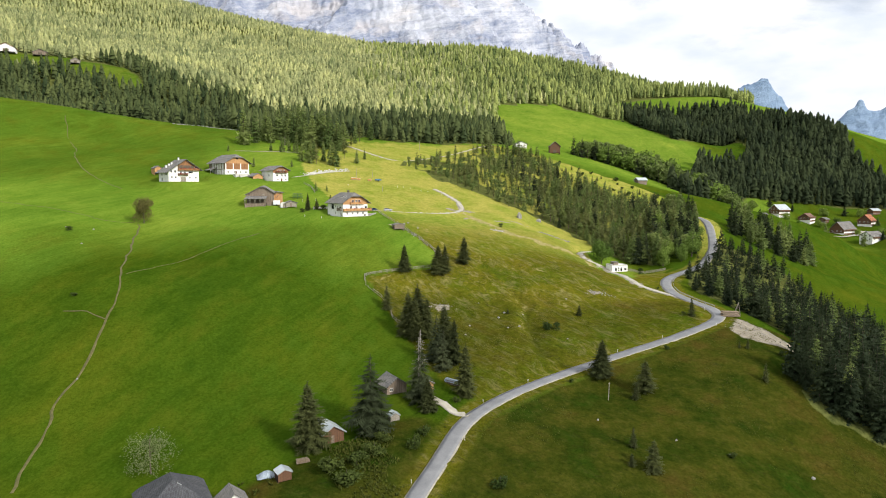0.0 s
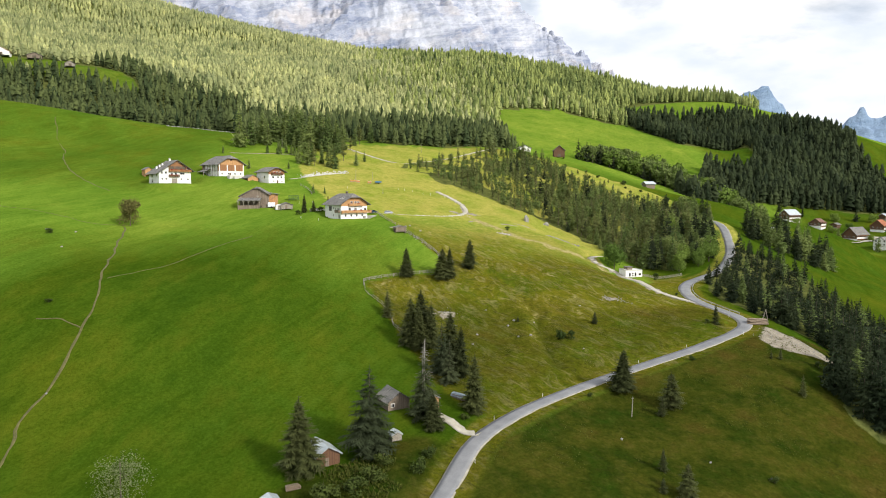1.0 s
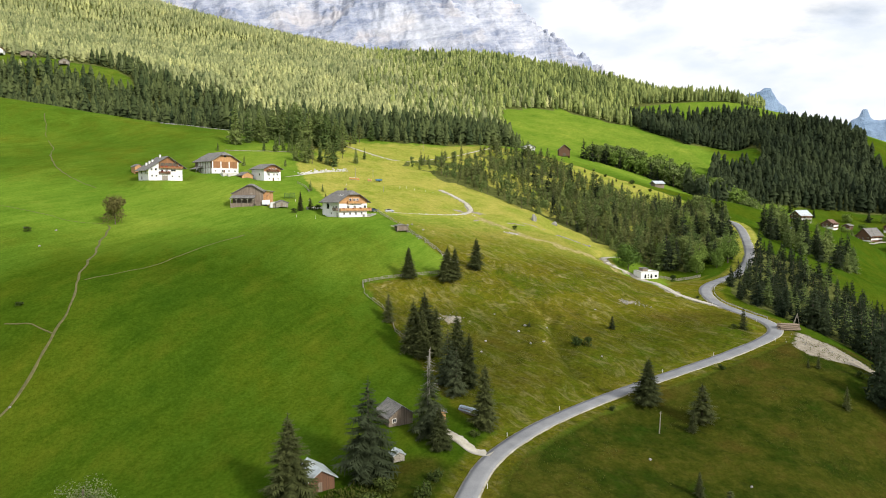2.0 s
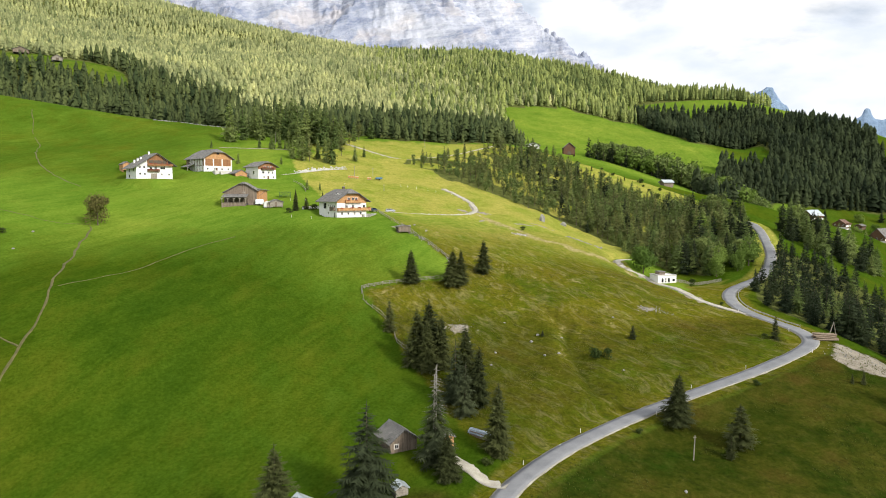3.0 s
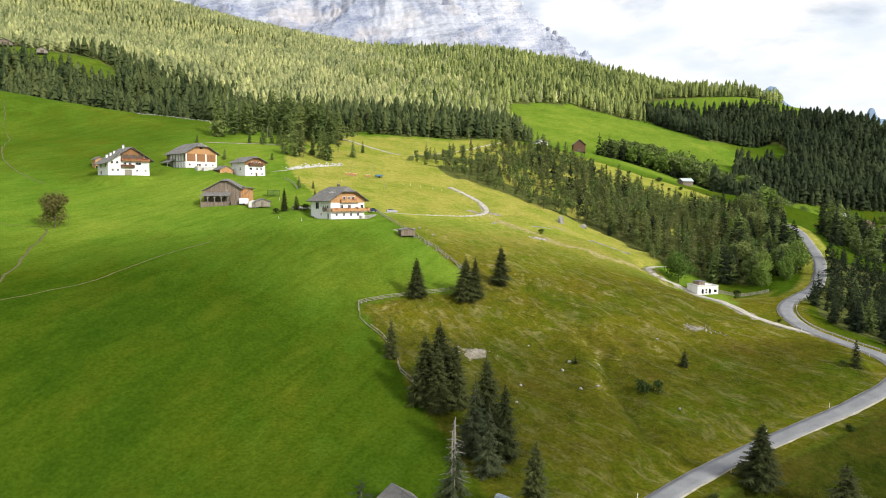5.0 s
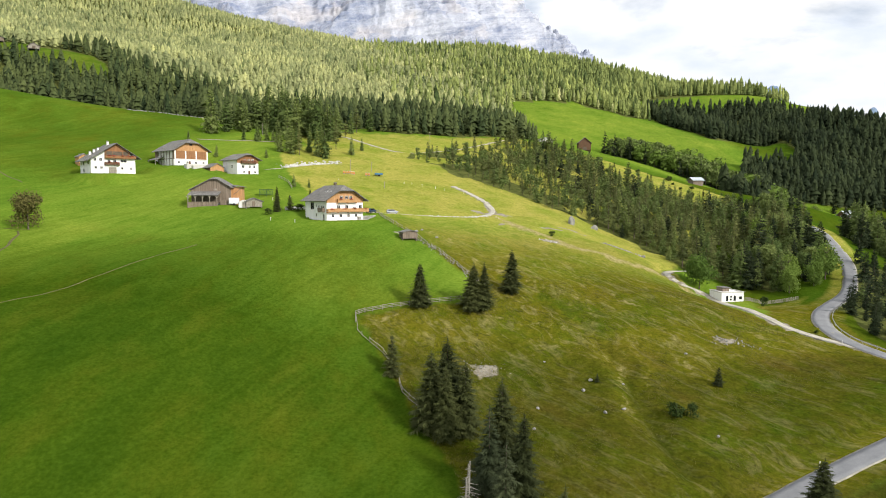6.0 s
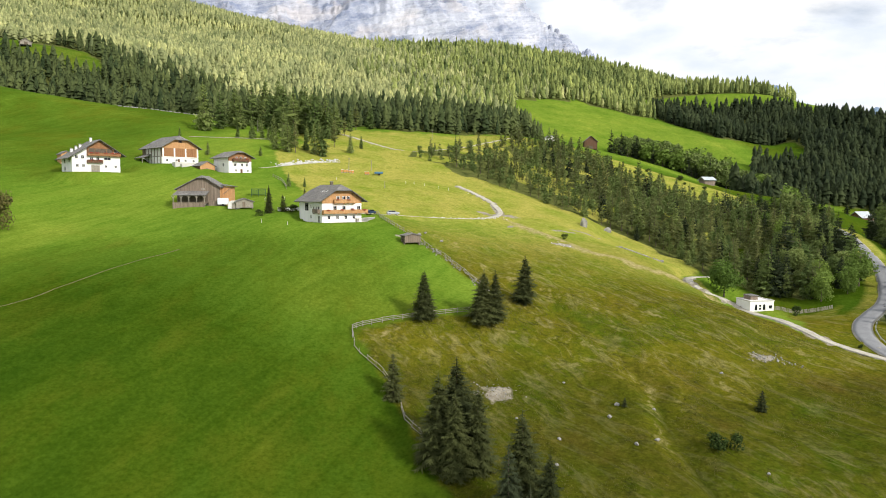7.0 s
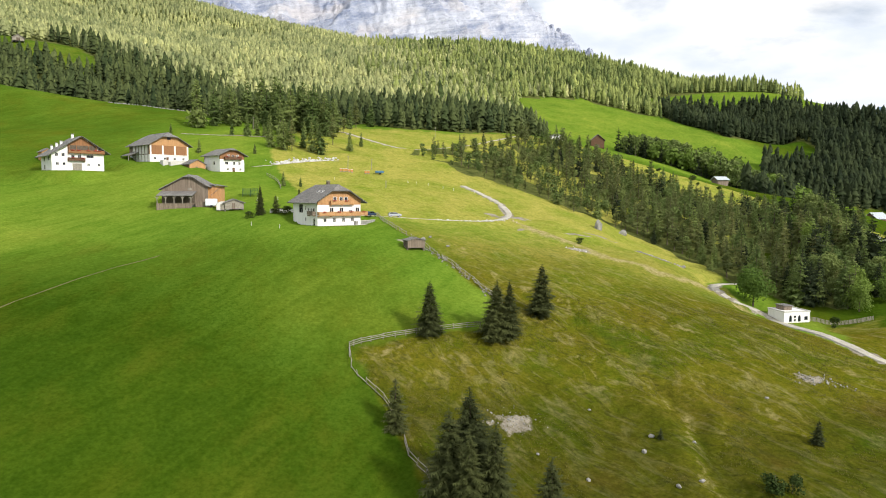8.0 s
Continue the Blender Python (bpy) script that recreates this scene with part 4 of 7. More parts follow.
def conifer_crown(h, radius, rng, low=0.08, whorls=22, per=9, power=0.85, droop=0.35, thin=1.0, mat=None, twigs=6, fill=4):
    """Whorls of boughs that droop and lift again at the tip; each carries side twigs and hanging branchlets. fill: dense inner sprays for each whorl."""
    v, f = [], []

    def tri(a_, b_, c_):
        n_ = len(v)
        v.extend((a_, b_, c_))
        f.append((n_, n_ + 1, n_ + 2))
    for k in range(whorls):
        t = max(0, (k + rng.uniform(-0.3, 0.3)) / whorls)
        z = h * (low + (1 - low) * t)
        ln0 = radius * max(0.03, (1 - t)) ** power * min(1, 0.62 + 2.6 * t) * rng.uniform(0.84, 1.10)
        n = max(4, int(per * (1 - 0.45 * t)))
        a0 = rng.uniform(0, 6.28)
        for j in range(n):
            if rng.random() > thin:
                continue
            a = a0 + 6.283 * j / n + rng.uniform(-0.35, 0.35)
            ln = ln0 * rng.uniform(0.55, 1.18)
            wd = ln * rng.uniform(0.22, 0.34) + 0.08
            zz = z + rng.uniform(-0.03, 0.03) * h
            ca, sa = math.cos(a), math.sin(a)
            up = 0.34 * (t - 0.2) + rng.uniform(-0.08, 0.08)
            dr = droop * rng.uniform(0.7, 1.3)

            def at(s_, w_, dz_=0.0):
                r_ = ln * s_
                return (ca * r_ - sa * w_, sa * r_ + ca * w_, zz + ln * (up * s_ - dr * s_ * s_ + 0.45 * dr * s_ ** 4) + dz_)
            for q in range(twigs):
                s0, s1 = 0.10 + 0.90 * q / twigs, 0.10 + 0.90 * (q + 1.1) / twigs
                sw = 0.35 + 0.65 * math.sin(math.pi * min(1, (q + 0.9) / twigs * 0.92))
                for side in (-1, 1):
                    w_ = side * wd * sw * rng.uniform(0.6, 1.25)
                    tri(at(s0, 0), at(s1, 0), at(min(1.12, s1 + 0.12), w_, -abs(w_) * rng.uniform(0.1, 0.7)))
                hw = wd * sw * (0.75 if twigs < 4 else 0.16)
                tri(at(s1 - 0.04, -hw), at(s1 - 0.04, hw), at(s1 + 0.03, rng.uniform(-0.4, 0.4) * hw, -(0.12 + (0.26 if twigs < 4 else 0.20) * ln * sw) * rng.uniform(0.6, 1.3)))
        for _ in range(fill if t < 0.9 else 0):
            a, q = rng.uniform(0, 6.28), ln0 * math.sqrt(rng.random()) * 0.55
            c = Vector((q * math.cos(a), q * math.sin(a), z + rng.uniform(-0.5, 0.5) * h / whorls))
            g = (0.30 if twigs < 4 else 0.11) * ln0 + 0.10
            tri(*(tuple(c + Vector((rng.gauss(0, g), rng.gauss(0, g), rng.gauss(0, g * 0.8)))) for _ in range(3)))
    b = len(v)
    v += [(0.10, 0, h * 0.91), (-0.05, 0.09, h * 0.91), (-0.05, -0.09, h * 0.91), (0, 0, h * 1.03)]
    f += [(b, b + 1, b + 3), (b + 1, b + 2, b + 3), (b + 2, b, b + 3)]
    return mesh_of("crown", v, f, mat or MAT_SPRUCE)


def leafy_crown(h, radius, rng, lobes=9, leaves=1100, leaf=0.42, low=0.25, mat=None):
    """Clumps of small leaf blades gathered in uneven lobes."""
    v, f = [], []
    cs = []
    for k in range(lobes):
        a, q = rng.uniform(0, 6.28), math.sqrt(rng.random()) * radius * 0.62
        z = h * rng.uniform(low + 0.12, 0.86)
        cs.append((math.cos(a) * q, math.sin(a) * q, z, radius * rng.uniform(0.34, 0.6) * (1.15 - 0.55 * abs(z / h - 0.5))))
    for k in range(leaves):
        x, y, z, r = rng.choice(cs)
        d = Vector((rng.gauss(0, 1), rng.gauss(0, 1), rng.gauss(0, 0.8)))
        d.normalize()
        p = Vector((x, y, z)) + d * r * rng.uniform(0.55, 1.05)
        if p.z < h * low * 0.7:
            continue
        nrm = (d + Vector((rng.gauss(0, 0.5), rng.gauss(0, 0.5), rng.gauss(0, 0.5) + 0.3))).normalized()
        t1 = nrm.orthogonal().normalized()
        t1 = (Matrix.Rotation(rng.uniform(0, 6.28), 3, nrm) @ t1)
        t2 = nrm.cross(t1)
        s = leaf * rng.uniform(0.6, 1.4)
        b = len(v)
        v += [p + t1 * s, p + t2 * s * 0.6, p - t1 * s * 0.8 - nrm * s * 0.2, p - t2 * s * 0.6]
        f.append((b, b + 1, b + 2, b + 3))
    return mesh_of("crown", v, f, mat or MAT_LEAF)


TREE_KINDS = {}


def tree_kind(key, name, label, h, trunk_r, crown, limbs=0):
    """Registers a tree as trunk and crown; the first one placed is the original."""
    TREE_KINDS[key] = dict(name=name, label=label, h=h, trunk=trunk_mesh(h * 0.96, trunk_r, 0.0, random.Random(len(TREE_KINDS)), limbs), crown=crown, made=None)


def plant(key, x, y, h, label="", group="", wide=1.0, sink=0.2, rng=random):
    k = TREE_KINDS[key]
    s = h / k["h"]
    m = pose(x, y, ground_at(x, y) - sink, rng.uniform(-1.5, 1.5), rng.uniform(-1.5, 1.5), rng.uniform(0, 360)) @ Matrix.Diagonal((s * wide, s * wide, s, 1))
    if k["made"] is None:
        ob = thing(k["name"], m, k["label"], "tree")
        part("trunk", k["trunk"], MAT_BARK, ob)
        part("crown", k["crown"], MAT_SPRUCE, ob)
        k["made"] = ob
    else:
        ob = copy_thing(k["made"], m @ Matrix.Diagonal([1 / q for q in k["made"].scale] + [1]))
    ob["label"] = label or k["label"]
    if group:
        ob["group"] = group
    elif "group" in ob.keys():
        del ob["group"]
    return ob


_r = random.Random(5)
for i in range(4):
    tree_kind(f"spruce{i}", "spruce_tree", "dark green spruce with drooping boughs on the slope", 18, 0.26, conifer_crown(18, 4.6 + 0.3 * i, _r, 0.05, 44, 12, 0.72, 0.42, 0.90, twigs=8, fill=18))
for i in range(2):
    tree_kind(f"sparse{i}", "larch_tree", "thin grey-green larch with bare lower trunk", 20, 0.28, conifer_crown(20, 5.6, _r, 0.06, 40, 11, 0.80, 0.50, 0.74, MAT_GREYSPRUCE, 8, 2))
for i in range(3):
    tree_kind(f"young{i}", "young_spruce", "small bushy young spruce in the pasture", 7, 0.14, conifer_crown(7, 1.9, _r, 0.02, 24, 10, 0.62, 0.30, 0.95, twigs=5, fill=6))
for i in range(4):
    tree_kind(f"wood{i}", "spruce_tree", "slender dark spruce at the edge of the wood", 18, 0.22, conifer_crown(18, 4.1 + 0.35 * i, _r, 0.04, 20, 9, 0.74, 0.40, 0.97, MAT_SHADESPRUCE, 3, 5))
for i in range(3):
    tree_kind(f"fir{i}", "spruce_tree", "tall mid-green spruce in a group", 18, 0.24, conifer_crown(18, 4.0 + 0.35 * i, _r, 0.04, 20, 9, 0.70, 0.40, 0.95, mat=MAT_FIR, twigs=3, fill=6))
for i in range(3):
    tree_kind(f"pine{i}", "pine_tree", "olive green pine with a bare straight trunk", 17, 0.22, conifer_crown(17, 3.3, _r, 0.24, 14, 8, 0.45, 0.16, 0.9, MAT_PINE, 3, 4))
for i in range(3):
    tree_kind(f"leaf{i}", "broadleaf_tree", "light green leafy tree with a rounded crown", 11, 0.22, leafy_crown(11, 5.2, _r, 17, 2600, 0.36, 0.05), 4)
for i in range(2):
    tree_kind(f"olive{i}", "birch_tree", "olive green leafy tree with an airy crown", 14, 0.16, leafy_crown(14, 4.2, _r, 17, 1300, 0.46, 0.16, MAT_FIR), 4)
tree_kind("willow", "willow_tree", "pale grey-green leafy tree with an airy crown", 10, 0.2, leafy_crown(10, 5.6, _r, 16, 1900, 0.20, 0.04, needle_material("willow_leaves", (0.09, 0.12, 0.05), (0.17, 0.20, 0.10))), 5)
tree_kind("rowan", "solitary_tree", "olive brown leafy tree standing alone in the meadow", 11, 0.22, leafy_crown(11, 5.0, _r, 18, 2600, 0.34, 0.03, needle_material("rowan_leaves", (0.070, 0.072, 0.022), (0.150, 0.140, 0.050))), 5)
for i in range(2):
    tree_kind(f"bush{i}", "bush", "low dark green bush in the rough grass", 3, 0.06, leafy_crown(3, 1.7, _r, 8, 600, 0.20, 0.02, MAT_BUSH))
# plainer trees for the joined woods
for key, n, crown in (("wood", 4, lambda: conifer_crown(18, 4.6, _r, 0.04, 15, 7, 0.74, 0.40, 1.0, MAT_SHADESPRUCE, 2, 4)),
                      ("fir", 3, lambda: conifer_crown(18, 4.4, _r, 0.04, 15, 7, 0.70, 0.40, 1.0, mat=MAT_FIR, twigs=2, fill=5)),
                      ("pine", 3, lambda: conifer_crown(17, 3.4, _r, 0.24, 11, 7, 0.45, 0.16, 1.0, MAT_PINE, 2, 4)),
                      ("leaf", 3, lambda: leafy_crown(11, 5.0, _r, 12, 260, 0.95, 0.10)),
                      ("olive", 2, lambda: leafy_crown(14, 4.4, _r, 12, 240, 0.95, 0.12, MAT_FIR))):
    for i in range(n):
        tree_kind(f"far_{key}{i}", "tree", "tree in a dense wood", TREE_KINDS[f"{key}{i}"]["h"], 0.22, crown())


def snag_trunk(h, rng):
    """Three pale bare stems close together, with short dead side branches."""
    v, f = [], []

    def stem(p, q, r0, r1):
        d = (q - p).normalized()
        e = d.orthogonal().normalized()
        g = d.cross(e)
        b = len(v)
        for c, r in ((p, r0), (q, r1)):
            for j in range(5):
                w = j * 1.2566
                v.append(c + e * r * math.cos(w) + g * r * math.sin(w))
        for j in range(5):
            f.append((b + j, b + (j + 1) % 5, b + 5 + (j + 1) % 5, b + 5 + j))
    for dx, dy, top in ((0, 0, 1.0), (0.55, 0.2, 0.97), (-0.4, 0.45, 0.9)):
        stem(Vector((dx, dy, -0.5)), Vector((dx * 1.1, dy, h * top)), 0.24, 0.07)
    for k in range(70):
        z = h * rng.uniform(0.5, 0.98)
        a, ln = rng.uniform(0, 6.28), (1 - z / h) * 5 + 0.5
        p = Vector((0, 0, z))
        stem(p, p + Vector((math.cos(a) * ln, math.sin(a) * ln, -0.25 * ln)), 0.035, 0.012)
    return mesh_of("trunk", v, f, MAT_DEADWOOD)


tree_kind("snag", "larch_tree", "tall half-bare larch with pale twin stems", 20, 0.26, conifer_crown(16.0, 5.0, _r, 0.05, 34, 12, 0.62, 0.55, 0.80, MAT_GREYSPRUCE, 8, 6))
TREE_KINDS["snag"]["trunk"] = snag_trunk(20, _r)

# single trees: kind, x, y, height, width, label
for key, x, y, h, wide, label in (
        ("spruce0", -17.6, 157.0, 16.8, 1.3, "tall dense spruce beside the tin-roofed hut"),
        ("sparse0", -3.2, 165.1, 20.0, 1.3, "tall open grey-green spruce beside the huts"),
        ("snag", 10.0, 177.5, 19.5, 0.95, "tall half-bare larch with pale twin stems by the drive"),
        ("spruce3", 12.0, 171.5, 9.5, 1.1, "small grey-green spruce at the foot of a larch"),
        ("spruce2", 9.0, 220.5, 15.0, 1.15, "broad dark spruce in a close clump"),
        ("spruce3", 12.3, 223.5, 16.2, 1.2, "dark spruce in a close clump"),
        ("spruce0", 11.2, 217.0, 14.0, 1.0, "dark spruce in a close clump"),
        ("spruce1", 14.8, 218.5, 14.2, 1.0, "dark spruce in a close clump"),
        ("spruce0", 19.8, 206.0, 17.2, 1.15, "tall dark spruce in a close clump"),
        ("sparse1", 16.6, 201.5, 15.5, 0.95, "grey-green open spruce in a close clump"),
        ("spruce1", 21.8, 200.0, 14.5, 0.95, "narrow dark spruce in a close clump"),
        ("sparse0", 18.0, 195.0, 13.0, 0.9, "grey-green open spruce in a close clump"),
        ("spruce1", 22.6, 179.5, 15.2, 0.95, "slim dark spruce beside the lumber stack"),
        ("young0", 1.8, 238.5, 8.8, 1.15, "small dark spruce at the wooden fence"),
        ("spruce2", 9.1, 262.9, 11.2, 1.1, "small dark spruce behind the wooden fence"),
        ("spruce3", 22.2, 262.2, 12.0, 1.25, "broad twin-topped dark spruce in the pasture"),
        ("spruce0", 25.2, 263.0, 11.6, 1.1, "broad dark spruce growing close to another"),
        ("spruce1", 34.0, 272.5, 11.6, 1.25, "dark spruce on the dry pasture"),
        ("spruce2", 65.2, 190.5, 11.8, 1.3, "dark spruce beside the asphalt road"),
        ("young1", 75.8, 182.5, 9.2, 1.6, "bushy dark spruce below the road"),
        ("young2", 71.5, 178.5, 5.0, 1.2, "low dark spruce below the road"),
        ("young0", 63.6, 147.0, 7.8, 1.35, "bushy dark spruce low on the slope"),
        ("young1", 59.0, 148.5, 3.4, 1.3, "low dark spruce sapling on the slope"),
        ("young2", 62.0, 155.5, 5.5, 0.9, "half-dead grey spruce on the slope"),
        ("young1", 71.3, 233.1, 4.4, 1.25, "little spruce alone in the dry pasture"),
        ("young0", 111.9, 229.2, 6.8, 1.0, "small spruce inside the road bend"),
        ("young2", 113.2, 183.6, 6.0, 0.8, "thin young spruce in the rough grass"),
        ("young1", 116.5, 199.5, 3.6, 0.9, "small spruce under the soil bank"),
        ("young0", 114.0, 200.2, 2.6, 0.9, "spruce sapling under the soil bank"),
        ("young2", 45.6, 236.0, 2.2, 1.2, "tiny spruce on the dry pasture"),
        ("rowan", -105.3, 308.6, 11.5, 0.95, ""),
        ("willow", -53.0, 152.5, 9.5, 1.15, "pale grey-green leafy tree above the dark roof"),
        ("leaf1", 107.5, 316.0, 12.5, 1.0, "bright green leafy tree beside the white house"),
        ("leaf2", 136.0, 310.0, 9.5, 1.0, "bright green leafy tree behind the paling"),
        ("leaf0", 146.0, 312.0, 9.0, 0.8, "yellow-green leafy tree behind the paling"),
        ("spruce0", -35.0, 326.5, 9.0, 0.75, "small dark spruce beside the farmhouse"),
        ("spruce1", -24.5, 331.0, 7.5, 0.75, "small dark spruce behind the farmhouse"),
        ("young1", -31.0, 329.0, 5.5, 1.3, "green bushy spruce beside the farmhouse")):
    plant(key, x, y, h, label, "", wide, rng=_r)
for x, y, h, wide in ((56.5, 221, 3.2, 1.15), (59.5, 221.5, 3.0, 1.0), (25.6, 139.4, 3.2, 1.2), (7.6, 154.5, 4.0, 0.9), (-12, 146, 4.2, 1.5), (-6, 148, 3.5, 1.5), (-2, 152, 3.6, 1.4), (-8, 141, 4, 1.6), (0, 158, 3, 1.2), (10, 160, 3, 1.0),
                      (91, 202.5, 1.8, 1.0), (55, 186.5, 1.6, 1.0), (109, 230, 1.6, 1.2), (86, 152, 1.8, 1.1), (119.5, 297.5, 3.2, 0.8), (-128, 288, 2.0, 1.5), (-101, 228, 1.2, 2.0), (-3, 176, 3.5, 1.0), (20, 176, 2.0, 1.2),
                      (-28, 327, 2.6, 1.3), (-37, 322, 2.2, 1.2), (60, 332, 2.0, 1.2), (126, 196, 2.0, 1.1), (113.2, 262.5, 1.3, 0.9)):
    plant(_r.choice(("bush0", "bush1")), x, y, h, "", "bushes in the rough grass", wide, 0.1, _r)


def scatter(poly, spacing, rng, keep=None):
    """Uneven but spaced-out plan points inside an outline."""
    p = np.array(poly)
    out, cell = [], {}
    area = (p[:, 0].max() - p[:, 0].min()) * (p[:, 1].max() - p[:, 1].min())
    n = int(area / spacing ** 2 * 3.0)
    xs = np.array([rng.uniform(p[:, 0].min(), p[:, 0].max()) for _ in range(n)])
    ys = np.array([rng.uniform(p[:, 1].min(), p[:, 1].max()) for _ in range(n)])
    ok = inside(poly, xs, ys)
    xs, ys = xs[ok], ys[ok]
    if keep:
        ok = keep(xs, ys)
        xs, ys = xs[ok], ys[ok]
    for x, y in zip(xs, ys):
        c = (int(x // spacing), int(y // spacing))
        if any((x - a) ** 2 + (y - b) ** 2 < spacing ** 2 for i in (-1, 0, 1) for j in (-1, 0, 1) for a, b in cell.get((c[0] + i, c[1] + j), ())):
            continue
        cell.setdefault(c, []).append((x, y))
        out.append((x, y))
    return out


def clear_of_roads(x, y):
    ok = np.ones(x.shape, bool)
    for b in BEDS:
        ok &= near_line(b[0], x, y)[0] > b[1] + 1.6
    return ok


def joined_wood(name, spots, mats, label):
    """Trees that stand too close and far to be told apart, joined: kind, x, y, height, width."""
    v, f, mi, off = [], [], [], 0
    for key, x, y, h, wide in spots:
        k = TREE_KINDS["far_" + key]
        s_ = h / k["h"]
        a = _r.uniform(0, 6.28)
        z = ground_at(x, y) - 0.2
        for me, slot in ((k["trunk"], 0), (k["crown"], mats.index(k["crown"].materials[0]))):
            co = np.empty(len(me.vertices) * 3)
            me.vertices.foreach_get("co", co)
            co = co.reshape(-1, 3) * (s_ * wide, s_ * wide, s_)
            v.append(np.stack([x + co[:, 0] * math.cos(a) - co[:, 1] * math.sin(a), y + co[:, 0] * math.sin(a) + co[:, 1] * math.cos(a), z + co[:, 2]], 1))
            fs = [tuple(i + off for i in p.vertices) for p in me.polygons]
            f += fs
            mi += [slot] * len(fs)
            off += len(co)
    me = bpy.data.meshes.new(name)
    me.from_pydata(np.vstack(v).tolist(), [], f)
    for m in mats:
        me.materials.append(m)
    me.polygons.foreach_set("material_index", np.array(mi, np.int32))
    return tagged(new(name, me), label, "trees", kind="stuff")


ROADSIDE = [(124, 320), (136, 315), (148, 316), (156, 318), (165, 332), (174, 350), (183, 372), (186, 388), (174, 396), (162, 382), (146, 350), (128, 330)]
back = []
for poly, space, kinds, lo, hi, grp in ((GULLY, 4.0, ("fir0", "fir1", "fir2", "wood3", "pine0", "pine1", "pine2", "pine0", "pine1", "olive0"), 8, 15, "trees of the wooded gully"),
                                        (ROADSIDE, 4.3, ("wood0", "wood3", "fir0", "fir2", "fir1", "wood2", "leaf1", "olive1", "fir0", "olive0"), 13, 20, "trees along the road"),
                                        (RIGHT_WOOD, 3.7, ("wood0", "wood1", "wood2", "wood3", "wood2", "fir1"), 13, 19, "trees of the wood below the road"),
                                        (VILLAGE_GROVE, 5.0, ("wood0", "wood2", "fir0", "fir1", "wood3", "fir2"), 14, 20, "trees beside the village meadow")):
    for x, y in scatter(poly, space, _r, clear_of_roads):
        if grp == "trees of the wooded gully":
            open_ = float(fuzz(x, y, 26, 77)) + (95 - x) / 110 + (0.25 if y > 440 else 0)
            if open_ > 0.25 and _r.random() < 0.42:
                continue
        if (x - 108) ** 2 + (y - 306) ** 2 < 300 or (grp == "trees along the road" and near_line(ROAD_LINE, np.array([x]), np.array([y]))[0][0] < 5.5):
            continue
        key, hh, wd = _r.choice(kinds), _r.uniform(lo, hi) * _r.choice((1, 1, 0.75, 0.6)), _r.uniform(0.85, 1.25)
        if grp.startswith("trees of the wood below") and y > 238:
            hh *= 0.60
        if grp == "trees of the wooded gully" and x < 85:
            hh *= 0.78
            key = _r.choice(("pine0", "pine1", "pine2", "olive0", "olive1", "fir1"))
        if key[:4] in ("leaf", "oliv"):
            hh *= 0.7
        if (grp.startswith("trees of the wood below") and (x > 146 or y > 275)) or (grp == "trees of the wooded gully" and y > 385 and _r.random() < 0.8):
            back.append((key, x, y, hh, wd))
        else:
            plant(key, x, y, hh, "", grp, wd, rng=_r)
joined_wood("mixed_wood", back, [MAT_BARK, MAT_SHADESPRUCE, MAT_FIR, MAT_PINE, MAT_LEAF, MAT_BUSH], "dense mixed wood of spruce and pine in the gully")
for x, y, h in ((-99, 517, 25), (-93, 548, 22), (-87, 559, 22), (-78, 566, 24), (-72, 575, 27), (-64, 577, 28), (-57, 550, 25), (-50, 536, 24), (-44, 522, 27), (-38, 512, 24), (-32, 514, 22), (-47, 545, 24), (-36, 535, 23), (-60, 565, 25),
                (-52, 556, 22), (-42, 556, 23), (-30, 530, 20), (-54, 528, 18), (-66, 556, 22), (-82, 550, 18), (-27, 545, 19), (-40, 570, 22)):
    plant(_r.choice(("fir0", "fir1", "fir2")), x, y - (32 if y > 525 else 12), h * 1.12, "tall green spruce in the group above the farm", "tall spruces above the farm", _r.uniform(0.85, 1.1), rng=_r)
for x, y, h in ((-77, 485, 5.5), (-69, 483, 9), (-65, 489, 8.5), (-61, 486, 6), (-58, 480, 7.5), (-52, 452, 9.5), (-50, 462, 8), (-46, 449, 12), (-42, 448, 11), (-45, 462, 9), (-38, 458, 7), (-33, 450, 12), (-29, 448, 12), (-25, 472, 11.5), (-31, 468, 8), (-16, 461, 7.8),
                (-11, 475, 5.8), (-8, 576, 13), (-17, 560, 13), (-20, 540, 12), (-34, 488, 9), (-40, 482, 8), (-48, 490, 9), (-28, 500, 10), (-22, 515, 8), (-55, 505, 10), (-62, 512, 9), (-70, 510, 8), (-36, 378, 5.9), (-79, 430, 6.5), (-56, 433, 5), (-104, 474, 4.3), (-30, 380, 4.2)):
    plant(_r.choice(("fir0", "fir1", "fir2", "fir0", "pine1")), x, y, h * (1.35 if y > 440 else 1.0), "", "young trees above the farm", _r.uniform(0.8, 1.05), rng=_r)
for x, y, h, key in ((419, 594, 13, "fir0"), (432, 560, 14, "fir1"), (455, 566, 10, "wood1"), (408, 640, 9, "leaf0"), (442, 634, 8, "leaf1"), (461, 636, 9, "leaf2"), (385, 662, 12, "leaf1"), (370, 672, 12, "leaf2"), (392, 625, 6, "leaf0"),
                     (470, 590, 8, "leaf1"), (492, 620, 10, "fir2"), (500, 655, 9, "leaf0"), (466, 665, 9, "leaf2"), (435, 672, 10, "wood0"), (412, 676, 11, "wood2"), (487, 662, 11, "wood3"), (415, 630, 5, "leaf2"), (456, 600, 6, "leaf0")):
    plant(key, x, y, h, "", "trees between the village houses", _r.uniform(1.0, 1.3), rng=_r)
